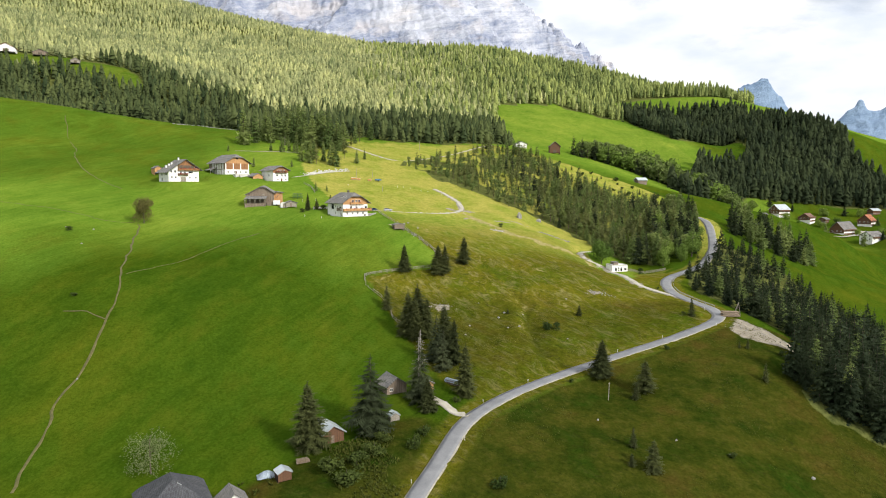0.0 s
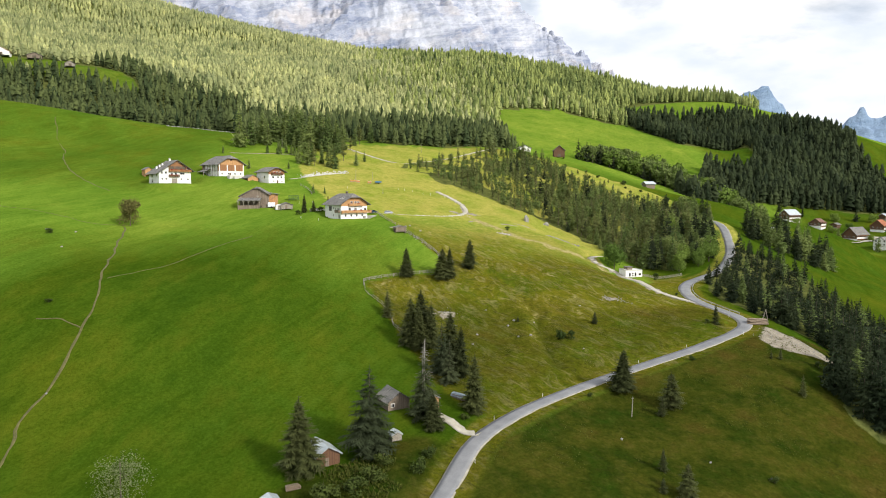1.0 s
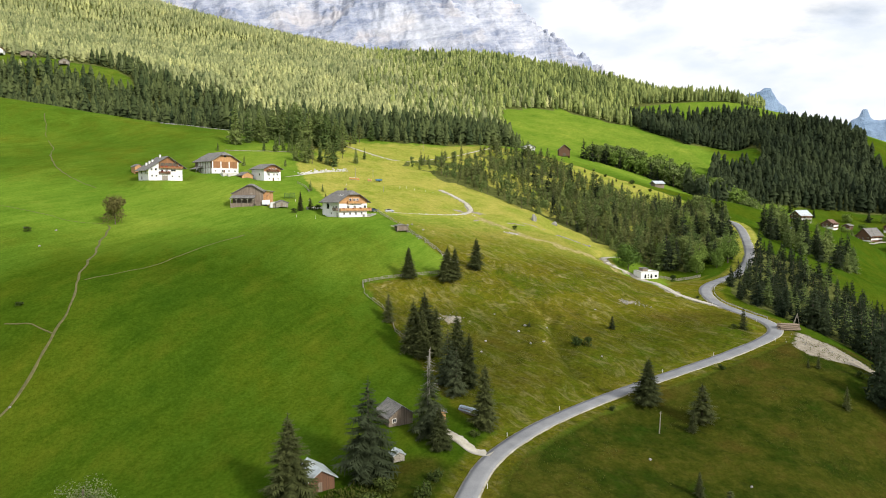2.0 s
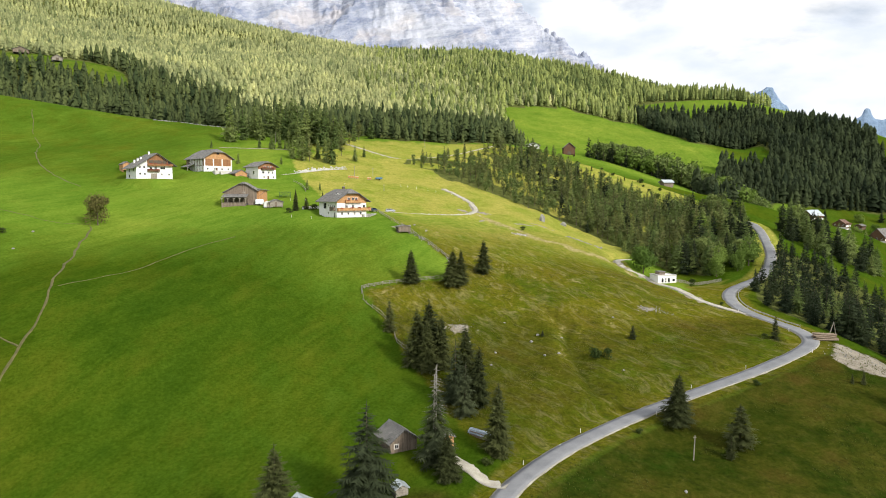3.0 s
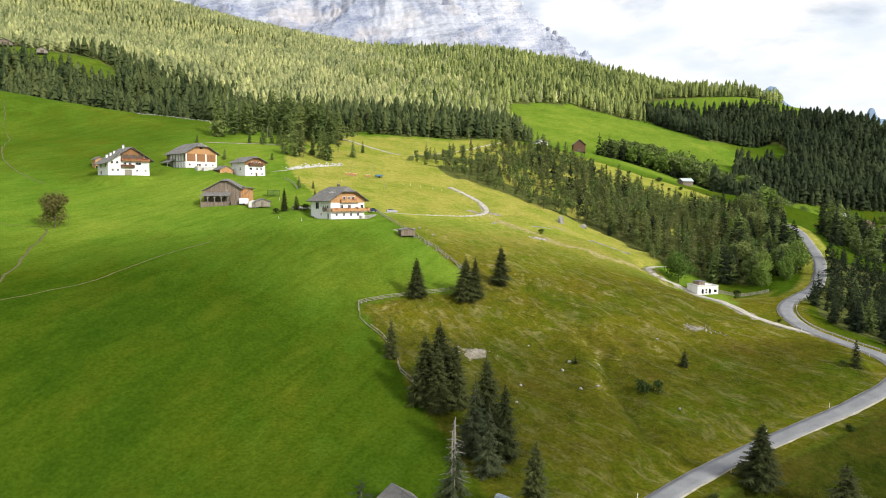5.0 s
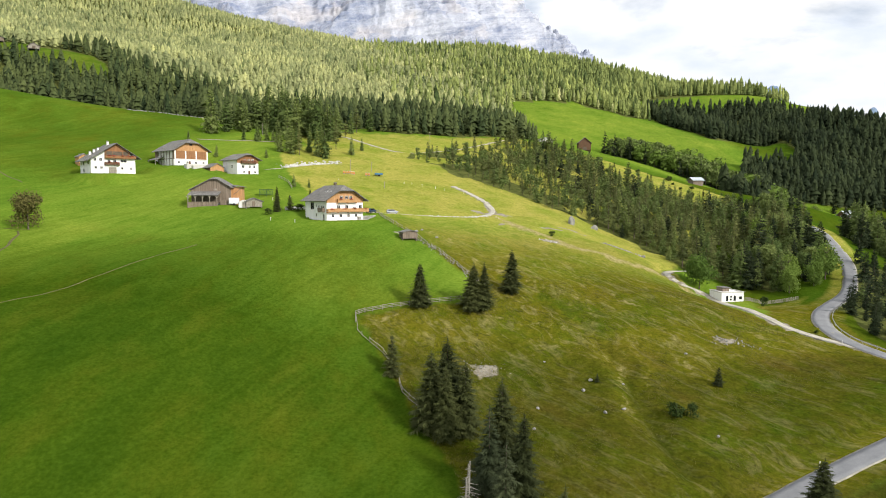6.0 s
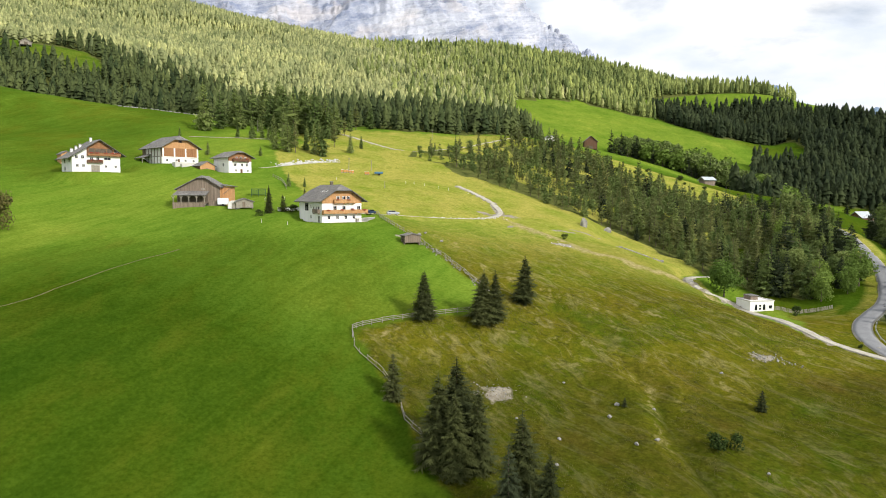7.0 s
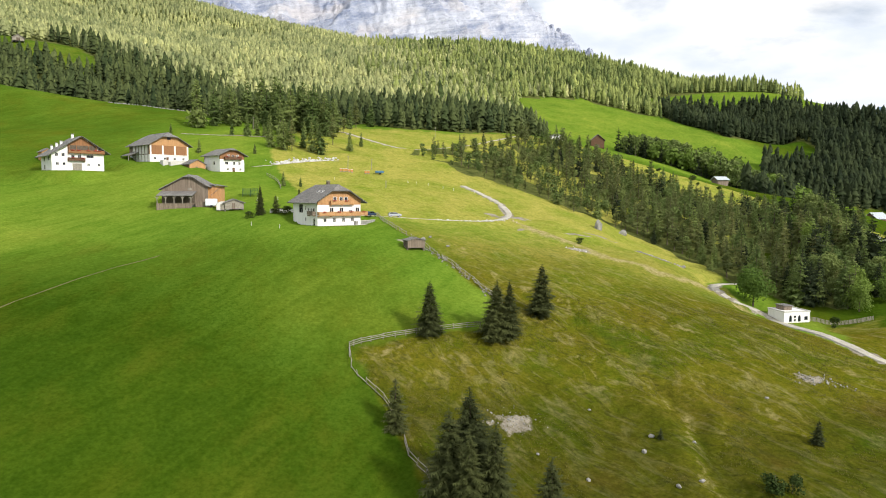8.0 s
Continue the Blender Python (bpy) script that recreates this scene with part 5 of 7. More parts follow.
for x, y in scatter([(100, 575), (135, 585), (200, 530), (214, 470), (205, 452), (172, 480), (150, 510), (140, 550)], 11, _r):
    plant(_r.choice(("bush0", "bush1", "young0")), x, y, _r.uniform(2, 4.5), "", "shrubs on the dry strip", 1.2, rng=_r)


# ---- far woods ----
def far_wood(name, spots, mat, label, lo, hi, rng, tiers=4, power=0.65, fat=1.0):
    """Many small tiered conifers in one sheet of trees."""
    star = 3
    unit_v, unit_f = [], []
    for k in range(tiers):
        t0, t1 = k / tiers * 0.88 + 0.08, min(1.0, (k + 2.2) / tiers * 0.90 + 0.10)
        rad = (1 - k / tiers) ** power * min(1.0, 0.72 + 1.2 * k / tiers)
        b = len(unit_v)
        unit_v.append((0, 0, t1))
        for j in range(star * 2):
            a = math.pi * j / star + k * 0.7
            q = rad * (1.0 if j % 2 == 0 else 0.80)
            unit_v.append((q * math.cos(a), q * math.sin(a), t0 - (0.03 if j % 2 == 0 else -0.02)))
        for j in range(star * 2):
            unit_f.append((b, b + 1 + j, b + 1 + (j + 1) % (star * 2)))
    uv, uf = np.array(unit_v), np.array(unit_f)
    sp = np.array(spots)
    n = len(sp)
    zz = height(sp[:, 0], sp[:, 1])
    rs = np.random.RandomState(rng.randint(0, 99999))
    hh = rs.uniform(lo, hi, n) * rs.choice([1.0, 0.94, 0.80, 1.08, 0.66], n)
    ww = hh * rs.uniform(0.15, 0.25, n) * fat
    an = rs.uniform(0, 6.28, n)
    ca, sa = np.cos(an)[:, None], np.sin(an)[:, None]
    jit = 1 + rs.uniform(-0.48, 0.36, (n, len(uv)))
    lx = uv[None, :, 0] * jit
    ly = uv[None, :, 1] * jit
    co = np.stack([sp[:, 0, None] + (lx * ca - ly * sa) * ww[:, None] + uv[None, :, 2] * rs.uniform(-0.8, 0.8, (n, 1)), sp[:, 1, None] + (lx * sa + ly * ca) * ww[:, None], zz[:, None] - 0.5 + (uv[None, :, 2] + rs.uniform(-0.04, 0.04, (n, len(uv)))) * hh[:, None]], -1).reshape(-1, 3)
    # one closed island for each tree: tie the tiers by their apex chain
    fa = (uf[None] + (np.arange(n) * len(uv))[:, None, None]).reshape(-1, 3)
    chain = np.array([[k * (2 * star + 1), (k + 1) * (2 * star + 1), (k + 1) * (2 * star + 1) + 1] for k in range(tiers - 1)])
    fa = np.vstack([fa, (chain[None] + (np.arange(n) * len(uv))[:, None, None]).reshape(-1, 3)])
    me = bpy.data.meshes.new(name)
    me.vertices.add(len(co))
    me.vertices.foreach_set("co", co.ravel())
    me.loops.add(fa.size)
    me.loops.foreach_set("vertex_index", fa.ravel().astype(np.int32))
    me.polygons.add(len(fa))
    me.polygons.foreach_set("loop_start", np.arange(0, fa.size, 3, dtype=np.int32))
    me.update(calc_edges=True)
    me.polygons.foreach_set("use_smooth", np.ones(len(fa), bool))
    me.materials.append(mat)
    return tagged(new(name, me), label, "forest", kind="stuff")


_f = random.Random(12)
OPEN = (CLEARING_LEFT, MEADOW_RIGHT, GAP_LIGHT, GAP_DARK)
BARE = [(-630, 1566, 22), (-45, 1745, 16), (-194, 934, 14), (-520, 1391, 18), (-579, 1271, 16), (-300, 1500, 14), (-150, 905, 12), (-210, 948, 16)]


def wooded(x, y):
    ok = (x > -0.62 * y + 20) & (x < 0.60 * y + 160)
    for o in OPEN:
        ok &= ~inside(o, x, y)
    for a, b, r in BARE:
        ok &= (x - a) ** 2 + (y - b) ** 2 > r * r
    return ok


wood_near = scatter([p if p[1] < 1300 else (p[0], 1300) for p in BIG_WOOD], 5.4, _f, wooded)
wood_back = scatter([(-1500, 2350), (-600, 2350), (-100, 2050), (300, 1780), (480, 1500), (620, 1295), (-1300, 1295)], 7.0, _f, wooded)
# border of the cloud shadow; trees below it take the shade-coloured needles
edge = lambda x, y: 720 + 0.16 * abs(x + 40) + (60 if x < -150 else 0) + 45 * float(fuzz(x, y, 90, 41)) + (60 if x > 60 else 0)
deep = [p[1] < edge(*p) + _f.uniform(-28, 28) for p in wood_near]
shade_spots = [p for p, d in zip(wood_near, deep) if d]
sun_spots = [p for p, d in zip(wood_near, deep) if not d] + wood_back
far_wood("spruce_wood", shade_spots, MAT_SHADEWOOD, "conifer wood above the meadow, cloud shade put into its dark green", 14, 22, _f, 8, 0.55, 1.1)
hill = [p[0] > 175 - 0.06 * (p[1] - 700) + 60 * float(fuzz(p[0], p[1], 120, 43)) + _f.uniform(-190, 190) for p in sun_spots]
far_wood("larch_wood", [p for p, k in zip(sun_spots, hill) if not k], MAT_SUNWOOD, "conifer forest covering the mountainside, sunlight and haze put into its light green", 12.5, 17.5, _f, 5, 0.5, 1.3)
far_wood("crest_wood", [p for p, k in zip(sun_spots, hill) if k], MAT_MIXEDWOOD, "mid-green spruce and larch forest on the crest above the meadow", 17, 26, _f, 6, 0.5, 1.0)
dark_hill = scatter(DARK_HILL, 4.8, _f, wooded)
far_wood("hill_wood", dark_hill, MAT_HILLSHADE, "spruce forest on the hill behind the village, cloud shade put into its dark green", 17, 25, _f, 8, 0.5, 1.15)
hedge = []
for x, y in scatter(HEDGE_RIGHT, 4.6, _f):
    key = _f.choice(("olive0", "olive1", "leaf0", "leaf1", "leaf2", "wood0", "wood2")) if x > 235 else _f.choice(("wood0", "wood1", "wood2", "fir0", "olive0"))
    hedge.append((key, x, y, _f.uniform(13, 23), _f.uniform(0.8, 1.15)))
joined_wood("hedge_wood", hedge, [MAT_BARK, MAT_SHADESPRUCE, MAT_FIR, MAT_PINE, MAT_LEAF, MAT_BUSH], "row of leafy and conifer trees below the upper meadow")


# ---- buildings ----
def box(bm, x0, x1, y0, y1, z0, z1):
    v = [bm.verts.new((x, y, z)) for z in (z0, z1) for y in (y0, y1) for x in (x0, x1)]
    for q in ((0, 1, 3, 2), (4, 6, 7, 5), (0, 4, 5, 1), (2, 3, 7, 6), (0, 2, 6, 4), (1, 5, 7, 3)):
        bm.faces.new([v[i] for i in q])
    return v


def boxes(*spec):
    bm = bmesh.new()
    for s in spec:
        box(bm, *s)
    return bm


def slab(poly, axis, a, b):
    """A flat polygon (u, z) made thick between a and b; axis 'y': it faces the front, 'x': it faces sideways."""
    bm = bmesh.new()
    put = (lambda u, z, t: (u, t, z)) if axis == "y" else (lambda u, z, t: (t, u, z))
    lo = [bm.verts.new(put(u, z, a)) for u, z in poly]
    hi = [bm.verts.new(put(u, z, b)) for u, z in poly]
    bm.faces.new(lo)
    bm.faces.new(hi[::-1])
    n = len(poly)
    for i in range(n):
        bm.faces.new((lo[i], lo[(i + 1) % n], hi[(i + 1) % n], hi[i]))
    return bm


def clip_z(poly, z, above):
    out = []
    for (u1, z1), (u2, z2) in zip(poly, poly[1:] + poly[:1]):
        k1, k2 = (z1 >= z) == above or z1 == z, (z2 >= z) == above or z2 == z
        if k1:
            out.append((u1, z1))
        if k1 != k2 and z1 != z2:
            t = (z - z1) / (z2 - z1)
            out.append((u1 + (u2 - u1) * t, z))
    return out


PANES = {}


def window(house, face, u, z, w, h, depth=0.0, frame_mat=None):
    """A framed pane on the front ('f'), left ('l') or right ('r') wall, its middle at u, sill at z."""
    key = (round(w, 2), round(h, 2), (frame_mat or MAT_FRAME).name)
    if key not in PANES:
        t = 0.11
        bm = boxes((-w / 2 - t, -w / 2, -0.07, 0.12, -t, h + t), (w / 2, w / 2 + t, -0.07, 0.12, -t, h + t), (-w / 2, w / 2, -0.07, 0.12, -t, 0), (-w / 2, w / 2, -0.07, 0.12, h, h + t), (-0.03, 0.03, -0.03, 0.1, 0, h))
        f = bpy.data.meshes.new("window")
        bm.to_mesh(f)
        bm.free()
        f.materials.append(frame_mat or MAT_FRAME)
        bm = boxes((-w / 2, w / 2, -0.012, 0.02, 0, h))
        g = bpy.data.meshes.new("pane")
        bm.to_mesh(g)
        bm.free()
        g.materials.append(MAT_GLASS)
        PANES[key] = (f, g)
    f, g = PANES[key]
    m = {"f": pose(u, -0.01 - depth, z), "l": pose(-0.01 - depth, u, z, 0, 0, -90), "r": pose(house["w"] + 0.01 + depth, u, z, 0, 0, 90)}[face]
    wn = part("window", f, None, house["ob"])
    wn.matrix_basis = m
    part("pane", g, None, wn, "dark glass pane")
    return wn


def roof_mesh(w, d, rx, el, er, rz, hip, side, front, thick):
    """Two slopes with half-hipped ends; hip is the share of the gable's height that is cut."""
    sl, sr = (rz - el) / rx, (rz - er) / (w - rx)
    zl, zr = el - sl * side, er - sr * side
    zc = rz - hip * (rz - max(el, er))
    xl, xr = rx - (rz - zc) / sl, rx + (rz - zc) / sr
    hl = (rz - zc) * 1.1
    y0, y1 = -front, d + front * 0.6
    up = 0.12
    bm = bmesh.new()
    V = lambda x, y, z: bm.verts.new((x, y, z + up))
    a, b = V(-side, y0, zl), V(-side, y1, zl)
    c, e = V(w + side, y0, zr), V(w + side, y1, zr)
    if hip > 0:
        l0, l1, r0, r1 = V(xl, y0, zc), V(xl, y1, zc), V(xr, y0, zc), V(xr, y1, zc)
        p, q = V(rx, y0 + hl, rz), V(rx, y1 - hl, rz)
        bm.faces.new((a, l0, p, q, l1, b))
        bm.faces.new((c, e, r1, q, p, r0))
        bm.faces.new((l0, r0, p))
        bm.faces.new((l1, q, r1))
    else:
        p, q = V(rx, y0, rz), V(rx, y1, rz)
        bm.faces.new((a, p, q, b))
        bm.faces.new((c, e, q, p))
    bmesh.ops.recalc_face_normals(bm, faces=bm.faces)
    if sum(fc.normal.z for fc in bm.faces) < 0:
        bmesh.ops.reverse_faces(bm, faces=bm.faces)
    bmesh.ops.solidify(bm, geom=list(bm.faces), thickness=thick)
    return bm


def house(name, label, category, x, y, z, yaw, w, d, rx, el, er, rz, band, hip=0.0, side=1.0, front=1.1, base=None, upper=None, roof=None, side_upper=None, group=""):
    base, upper, roof = base or MAT_PLASTER, upper or MAT_LARCH, roof or MAT_SLATE
    ob = thing(name, pose(x, y, z, 0, 0, yaw), label, category, group)
    zc = rz - hip * (rz - max(el, er))
    xl, xr = rx - (rz - zc) / ((rz - el) / rx), rx + (rz - zc) / ((rz - er) / (w - rx))
    top = [(0, el), (xl, zc), (xr, zc), (w, er)] if hip > 0 else [(0, el), (rx, rz), (w, er)]
    poly = [(w, -1.5), (0, -1.5)] + top
    for nm, a, b in (("front_wall", 0.0, 0.3), ("back_wall", d - 0.3, d)):
        if band > 0:
            part(nm, slab(clip_z(poly, band, False), "y", a, b), base, ob)
        if band < rz:
            up = clip_z(poly, band, True)
            s = 0.09 if nm == "front_wall" else 0
            part("gable_cladding", slab(up, "y", a - s, b + (0.09 if s == 0 else 0)), upper, ob, "boarded timber gable")
    for nm, u0, u1, e in (("side_wall", 0.0, 0.3, el), ("side_wall", w - 0.3, w, er)):
        zb = min(band, e) if side_upper else e
        part(nm, slab([(0.3, -1.5), (d - 0.3, -1.5), (d - 0.3, zb), (0.3, zb)], "x", u0, u1), base, ob)
        if side_upper and zb < e:
            part("side_cladding", slab([(0.3, zb), (d - 0.3, zb), (d - 0.3, e), (0.3, e)], "x", u0, u1), side_upper, ob)
    part("roof", roof_mesh(w, d, rx, el, er, rz, hip, side, front, 0.22), roof, ob, "shingled roof with wide eaves" if roof is MAT_SLATE else "")
    return {"ob": ob, "w": w, "d": d}


def balcony(h, face, u0, u1, z, deep, mat, flowers=0, rng=None):
    """A timber balcony: floor, boarded parapet, posts; flower boxes where wanted."""
    m = pose(0, 0, 0) if face == "f" else pose(0, 0, 0, 0, 0, -90)
    fl = part("balcony", boxes((u0, u1, -deep, 0, z - 0.15, z)), mat, h["ob"], "timber balcony")
    fl.matrix_basis = m
    par = boxes((u0, u1, -deep, -deep + 0.05, z + 0.06, z + 0.92), (u0, u0 + 0.05, -deep + 0.05, 0, z + 0.06, z + 0.92), (u1 - 0.05, u1, -deep + 0.05, 0, z + 0.06, z + 0.92), (u0 - 0.04, u1 + 0.04, -deep - 0.05, -deep + 0.10, z + 0.94, z + 1.02))
    part("parapet", par, mat, fl, "boarded parapet with a handrail")
    n = max(2, int((u1 - u0) / 3.4) + 1)
    for k in range(n):
        u = u0 + 0.1 + (u1 - u0 - 0.2) * k / (n - 1)
        part("bracket", boxes((u - 0.07, u + 0.07, -deep + 0.15, 0, z - 0.38, z - 0.16)), mat, fl)
    for k in range(flowers):
        u = u0 + (u1 - u0) * (k + 0.5 + rng.uniform(-0.25, 0.25)) / flowers
        v, f = [], []
        for _ in range(46):
            p = Vector((u + rng.uniform(-0.6, 0.6), -deep - 0.16 + rng.uniform(-0.14, 0.12), z + 0.86 + rng.uniform(-0.18, 0.26)))
            s = rng.uniform(0.06, 0.13)
            b = len(v)
            v += [p + Vector((s, 0, 0)), p + Vector((-s * 0.5, -s * 0.6, s * 0.6)), p + Vector((-s * 0.4, s * 0.5, s * 0.7)), p + Vector((0, -s, -s * 0.4))]
            f += [(b, b + 1, b + 2), (b, b + 3, b + 1), (b + 1, b + 3, b + 2)]
        part("flower_box", mesh_of("flower_box", v, f), MAT_FLOWER, fl, "red geraniums")
    return fl


def chimney(h, x, y, z0, z1, s=0.45, mat=None):
    c = part("chimney", boxes((x - s, x + s, y - s, y + s, z0, z1)), mat or MAT_PLASTER, h["ob"])
    part("chimney_cap", boxes((x - s - 0.12, x + s + 0.12, y - s - 0.12, y + s + 0.12, z1 + 0.22, z1 + 0.32), *[(x + a * s - 0.07, x + a * s + 0.07, y + b * s - 0.07, y + b * s + 0.07, z1, z1 + 0.22) for a in (-0.8, 0.8) for b in (-0.8, 0.8)]), MAT_STONE, c)


_h = random.Random(8)
# the nearest farmhouse
A = house("farmhouse", "white alpine farmhouse with larch upper storey, balconies and grey half-hipped roof", "house",
          -17.4, 310.9, 45.4, 33, 13.2, 14.5, 6.6, 6.9, 6.9, 11.0, 5.6, 0.42, 1.5, 1.4)
balcony(A, "f", -0.1, 14.8, 2.75, 1.25, MAT_LARCH, 4, _h)
balcony(A, "f", 3.6, 10.6, 5.75, 1.0, MAT_LARCH, 2, _h)
balcony(A, "l", -4.2, -1.0, 2.9, 1.0, MAT_GREYWOOD)
for u in (2.2, 5.0, 7.8, 10.6):
    window(A, "f", u, 1.0, 0.75, 0.95)
for u in (4.2, 7.2, 10.0, 12.2):
    window(A, "f", u, 2.85, 1.0, 1.9 if u != 10.0 else 1.2)
for u in (5.2, 7.1, 8.6):
    window(A, "f", u, 5.9, 0.9, 1.7, 0.09)
for u, z, w, h in ((2.0, 3.1, 1.0, 1.5), (3.4, 3.1, 0.7, 1.5), (5.0, 3.1, 0.7, 1.5), (9.5, 3.4, 2.2, 2.2), (6.8, 1.2, 0.6, 0.9), (6.8, 4.2, 0.5, 0.9), (1.8, 0.0, 0.9, 1.9)):
    window(A, "l", u, z, w, h)
chimney(A, 7.6, 8.0, 9.6, 11.9, 0.38, MAT_BARK)
for yy in (3.6, 6.0):
    sk = part("skylight", boxes((-0.45, 0.45, -0.6, 0.6, 0.0, 0.09)), MAT_FRAME, A["ob"])
    sk.matrix_basis = pose(3.4, yy, 6.9 + 3.4 * 4.1 / 7 + 0.22, 0, -math.degrees(math.atan(4.1 / 7)), 0)
    part("pane", boxes((-0.36, 0.36, -0.5, 0.5, 0.095, 0.11)), MAT_GLASS, sk)
part("front_terrace", boxes((0.2, 14.5, -1.6, -0.02, -1.5, 0.06)), MAT_KERB, A["ob"])

# the big white house, its roof longer on one side
B = house("farmhouse", "large white farmhouse with asymmetric grey roof and flower balcony", "house",
          -114.35, 375.5, 61.9, 39.3, 17.0, 13.0, 9.6, 6.0, 7.4, 12.2, 13.5, 0.0, 2.0, 1.4)
part("gable_cladding", slab([(5.2, 6.2), (16.8, 6.2), (16.8, 7.3), (9.6, 11.9), (5.2, 9.1)], "y", -0.09, -0.01), MAT_CHESTNUT, B["ob"], "brown boarded timber gable")
# thin dark board on the gable stands for the loggia's shade
part("loggia_opening", boxes((5.6, 14.2, -0.16, -0.10, 7.2, 8.9)), MAT_BARK, B["ob"], "flat dark panel standing for the loggia's shade")
for u in (5.5, 7.8, 11.8, 14.3):
    part("post", boxes((u - 0.09, u + 0.09, -1.1, -0.95, 6.6, 8.9)), MAT_CHESTNUT, B["ob"])
balcony(B, "f", 5.2, 17.0, 6.25, 1.2, MAT_CHESTNUT, 5, _h)
balcony(B, "f", 5.1, 10.6, 3.6, 1.0, MAT_BROWN, 2, _h)
for u, z, w, h in ((1.6, 5.0, 0.9, 1.1), (3.7, 5.0, 0.9, 1.1), (1.8, 1.9, 0.8, 0.9), (3.9, 1.9, 0.8, 0.9), (6.8, 4.2, 1.0, 1.3), (9.0, 4.2, 1.0, 1.3), (12.4, 4.7, 2.3, 0.9), (11.8, 1.8, 0.7, 0.8), (15.3, 1.8, 0.7, 0.8)):
    window(B, "f", u, z, w, h)
for u, z, w, h in ((15.4, 7.4, 0.8, 0.9),):
    window(B, "f", u, z, w, h, 0.09)
for u, z in ((3.0, 3.6), (8.5, 3.4), (8.5, 0.6)):
    window(B, "l", u, z, 1.4, 1.4)
part("garage_door", boxes((6.6, 9.6, -0.05, 0.0, 0.0, 2.6)), MAT_RAIL, B["ob"])
for cx, cy, top in ((2.4, 8.5, 8.9), (4.0, 8.5, 9.8), (5.5, 8.5, 10.6), (9.0, 7.5, 13.2)):
    chimney(B, cx, cy, top - 1.9, top, 0.36)

# the hay barn
C = house("hay_barn", "hay barn with fresh larch gable over a white base", "barn",
          -90.2, 401.8, 66.2, 43, 15.8, 18.0, 7.9, 7.2, 7.2, 11.8, 2.9, 0.40, 1.4, 1.5, side_upper=MAT_GREYWOOD)
part("cornice", boxes((0.3, 15.5, -0.22, -0.10, 2.7, 3.0)), MAT_PLASTER, C["ob"])
for u in (0.35, 5.2, 10.1, 15.4):
    part("pillar", boxes((u - 0.3, u + 0.3, -0.2, -0.09, 3.0, 6.6)), MAT_PLASTER, C["ob"])
part("floor_beam", boxes((0.1, 15.7, -0.24, -0.10, 6.55, 6.85)), MAT_LARCH, C["ob"])
for u0 in (0.7, 5.6, 10.5):
    part("barn_door", boxes((u0, u0 + 4.2, -0.17, -0.10, 3.1, 6.5)), MAT_CHESTNUT, C["ob"], "reddish board infill")
for u in (2.0, 6.0, 10.0, 13.6):
    window(C, "f", u, 1.1, 0.8, 0.8)
window(C, "f", 7.8, 9.0, 1.2, 0.8, 0.09, MAT_BROWN)
part("door", boxes((6.6, 7.5, -0.05, 0.0, 0.0, 2.1)), MAT_BROWN, C["ob"])
for k in range(6):
    y0 = 1.2 + k * 2.7
    part("post", boxes((-0.16, -0.01, y0, y0 + 0.35, -0.5, 7.0)), MAT_RAIL, C["ob"])
    if k < 5:
        part("pale_panel", boxes((-0.1, -0.01, y0 + 0.6, y0 + 2.3, 3.2, 6.6)), MAT_FRAME, C["ob"])
part("lean_to_roof", slab([(-4.5, 2.4), (-0.2, 4.0), (-0.2, 4.2), (-4.5, 2.6)], "y", 9, 16), MAT_SLATE, C["ob"])
for yy in (9.3, 15.6):
    part("post", boxes((-4.2, -4.0, yy, yy + 0.2, -1, 2.5)), MAT_RAIL, C["ob"])

# the smaller white house
D = house("cottage", "white cottage with brown timber gable and low grey roof", "house",
          -61.2, 391.0, 61.7, 43, 10.3, 11.5, 5.15, 7.1, 7.1, 9.4, 5.3, 0.30, 1.4, 1.3, upper=MAT_CHESTNUT)
balcony(D, "f", 1.6, 8.7, 5.25, 1.0, MAT_BROWN, 2, _h)
for u, z, w, h in ((2.8, 3.3, 1.2, 1.0), (6.0, 3.3, 0.8, 1.0), (8.2, 3.3, 0.8, 1.0), (3.2, 1.2, 0.7, 0.7), (8.6, 1.2, 0.7, 0.7)):
    window(D, "f", u, z, w, h)
for u in (3.6, 5.5, 7.4):
    window(D, "f", u, 5.4, 0.8, 1.5, 0.09)
part("door", boxes((5.2, 6.2, -0.05, 0.0, 0.0, 2.1)), MAT_BROWN, D["ob"])
window(D, "l", 4.0, 3.2, 0.9, 1.2)

# old dark barn with an open shed in front
E = house("old_barn", "old weathered grey timber barn with an open lean-to in front", "barn",
          -66.5, 340.3, 49.9, 2, 13.4, 11.5, 7.8, 5.6, 6.4, 9.7, 0.6, 0.22, 0.8, 1.0, base=MAT_STONE, upper=MAT_GREYWOOD, side_upper=MAT_LARCH)
part("lean_to_roof", slab([(-5.4, 3.3), (0.0, 4.6), (0.0, 4.75), (-5.4, 3.45)], "x", -0.2, 10.2), MAT_SLATE, E["ob"], "grey lean-to roof")
for u in (0.0, 2.4, 4.8, 7.2, 9.6):
    part("post", boxes((u - 0.1, u + 0.1, -5.1, -4.9, -2.2, 3.3)), MAT_RAIL, E["ob"])
    part("brace", slab([(u - 0.7, 3.2), (u, 2.3), (u + 0.7, 3.2), (u + 0.55, 3.25), (u, 2.55), (u - 0.55, 3.25)], "y", -5.05, -4.95), MAT_RAIL, E["ob"])
part("front_boards", boxes((-0.2, 9.8, -5.16, -5.1, -2.2, 1.1)), MAT_GREYWOOD, E["ob"])
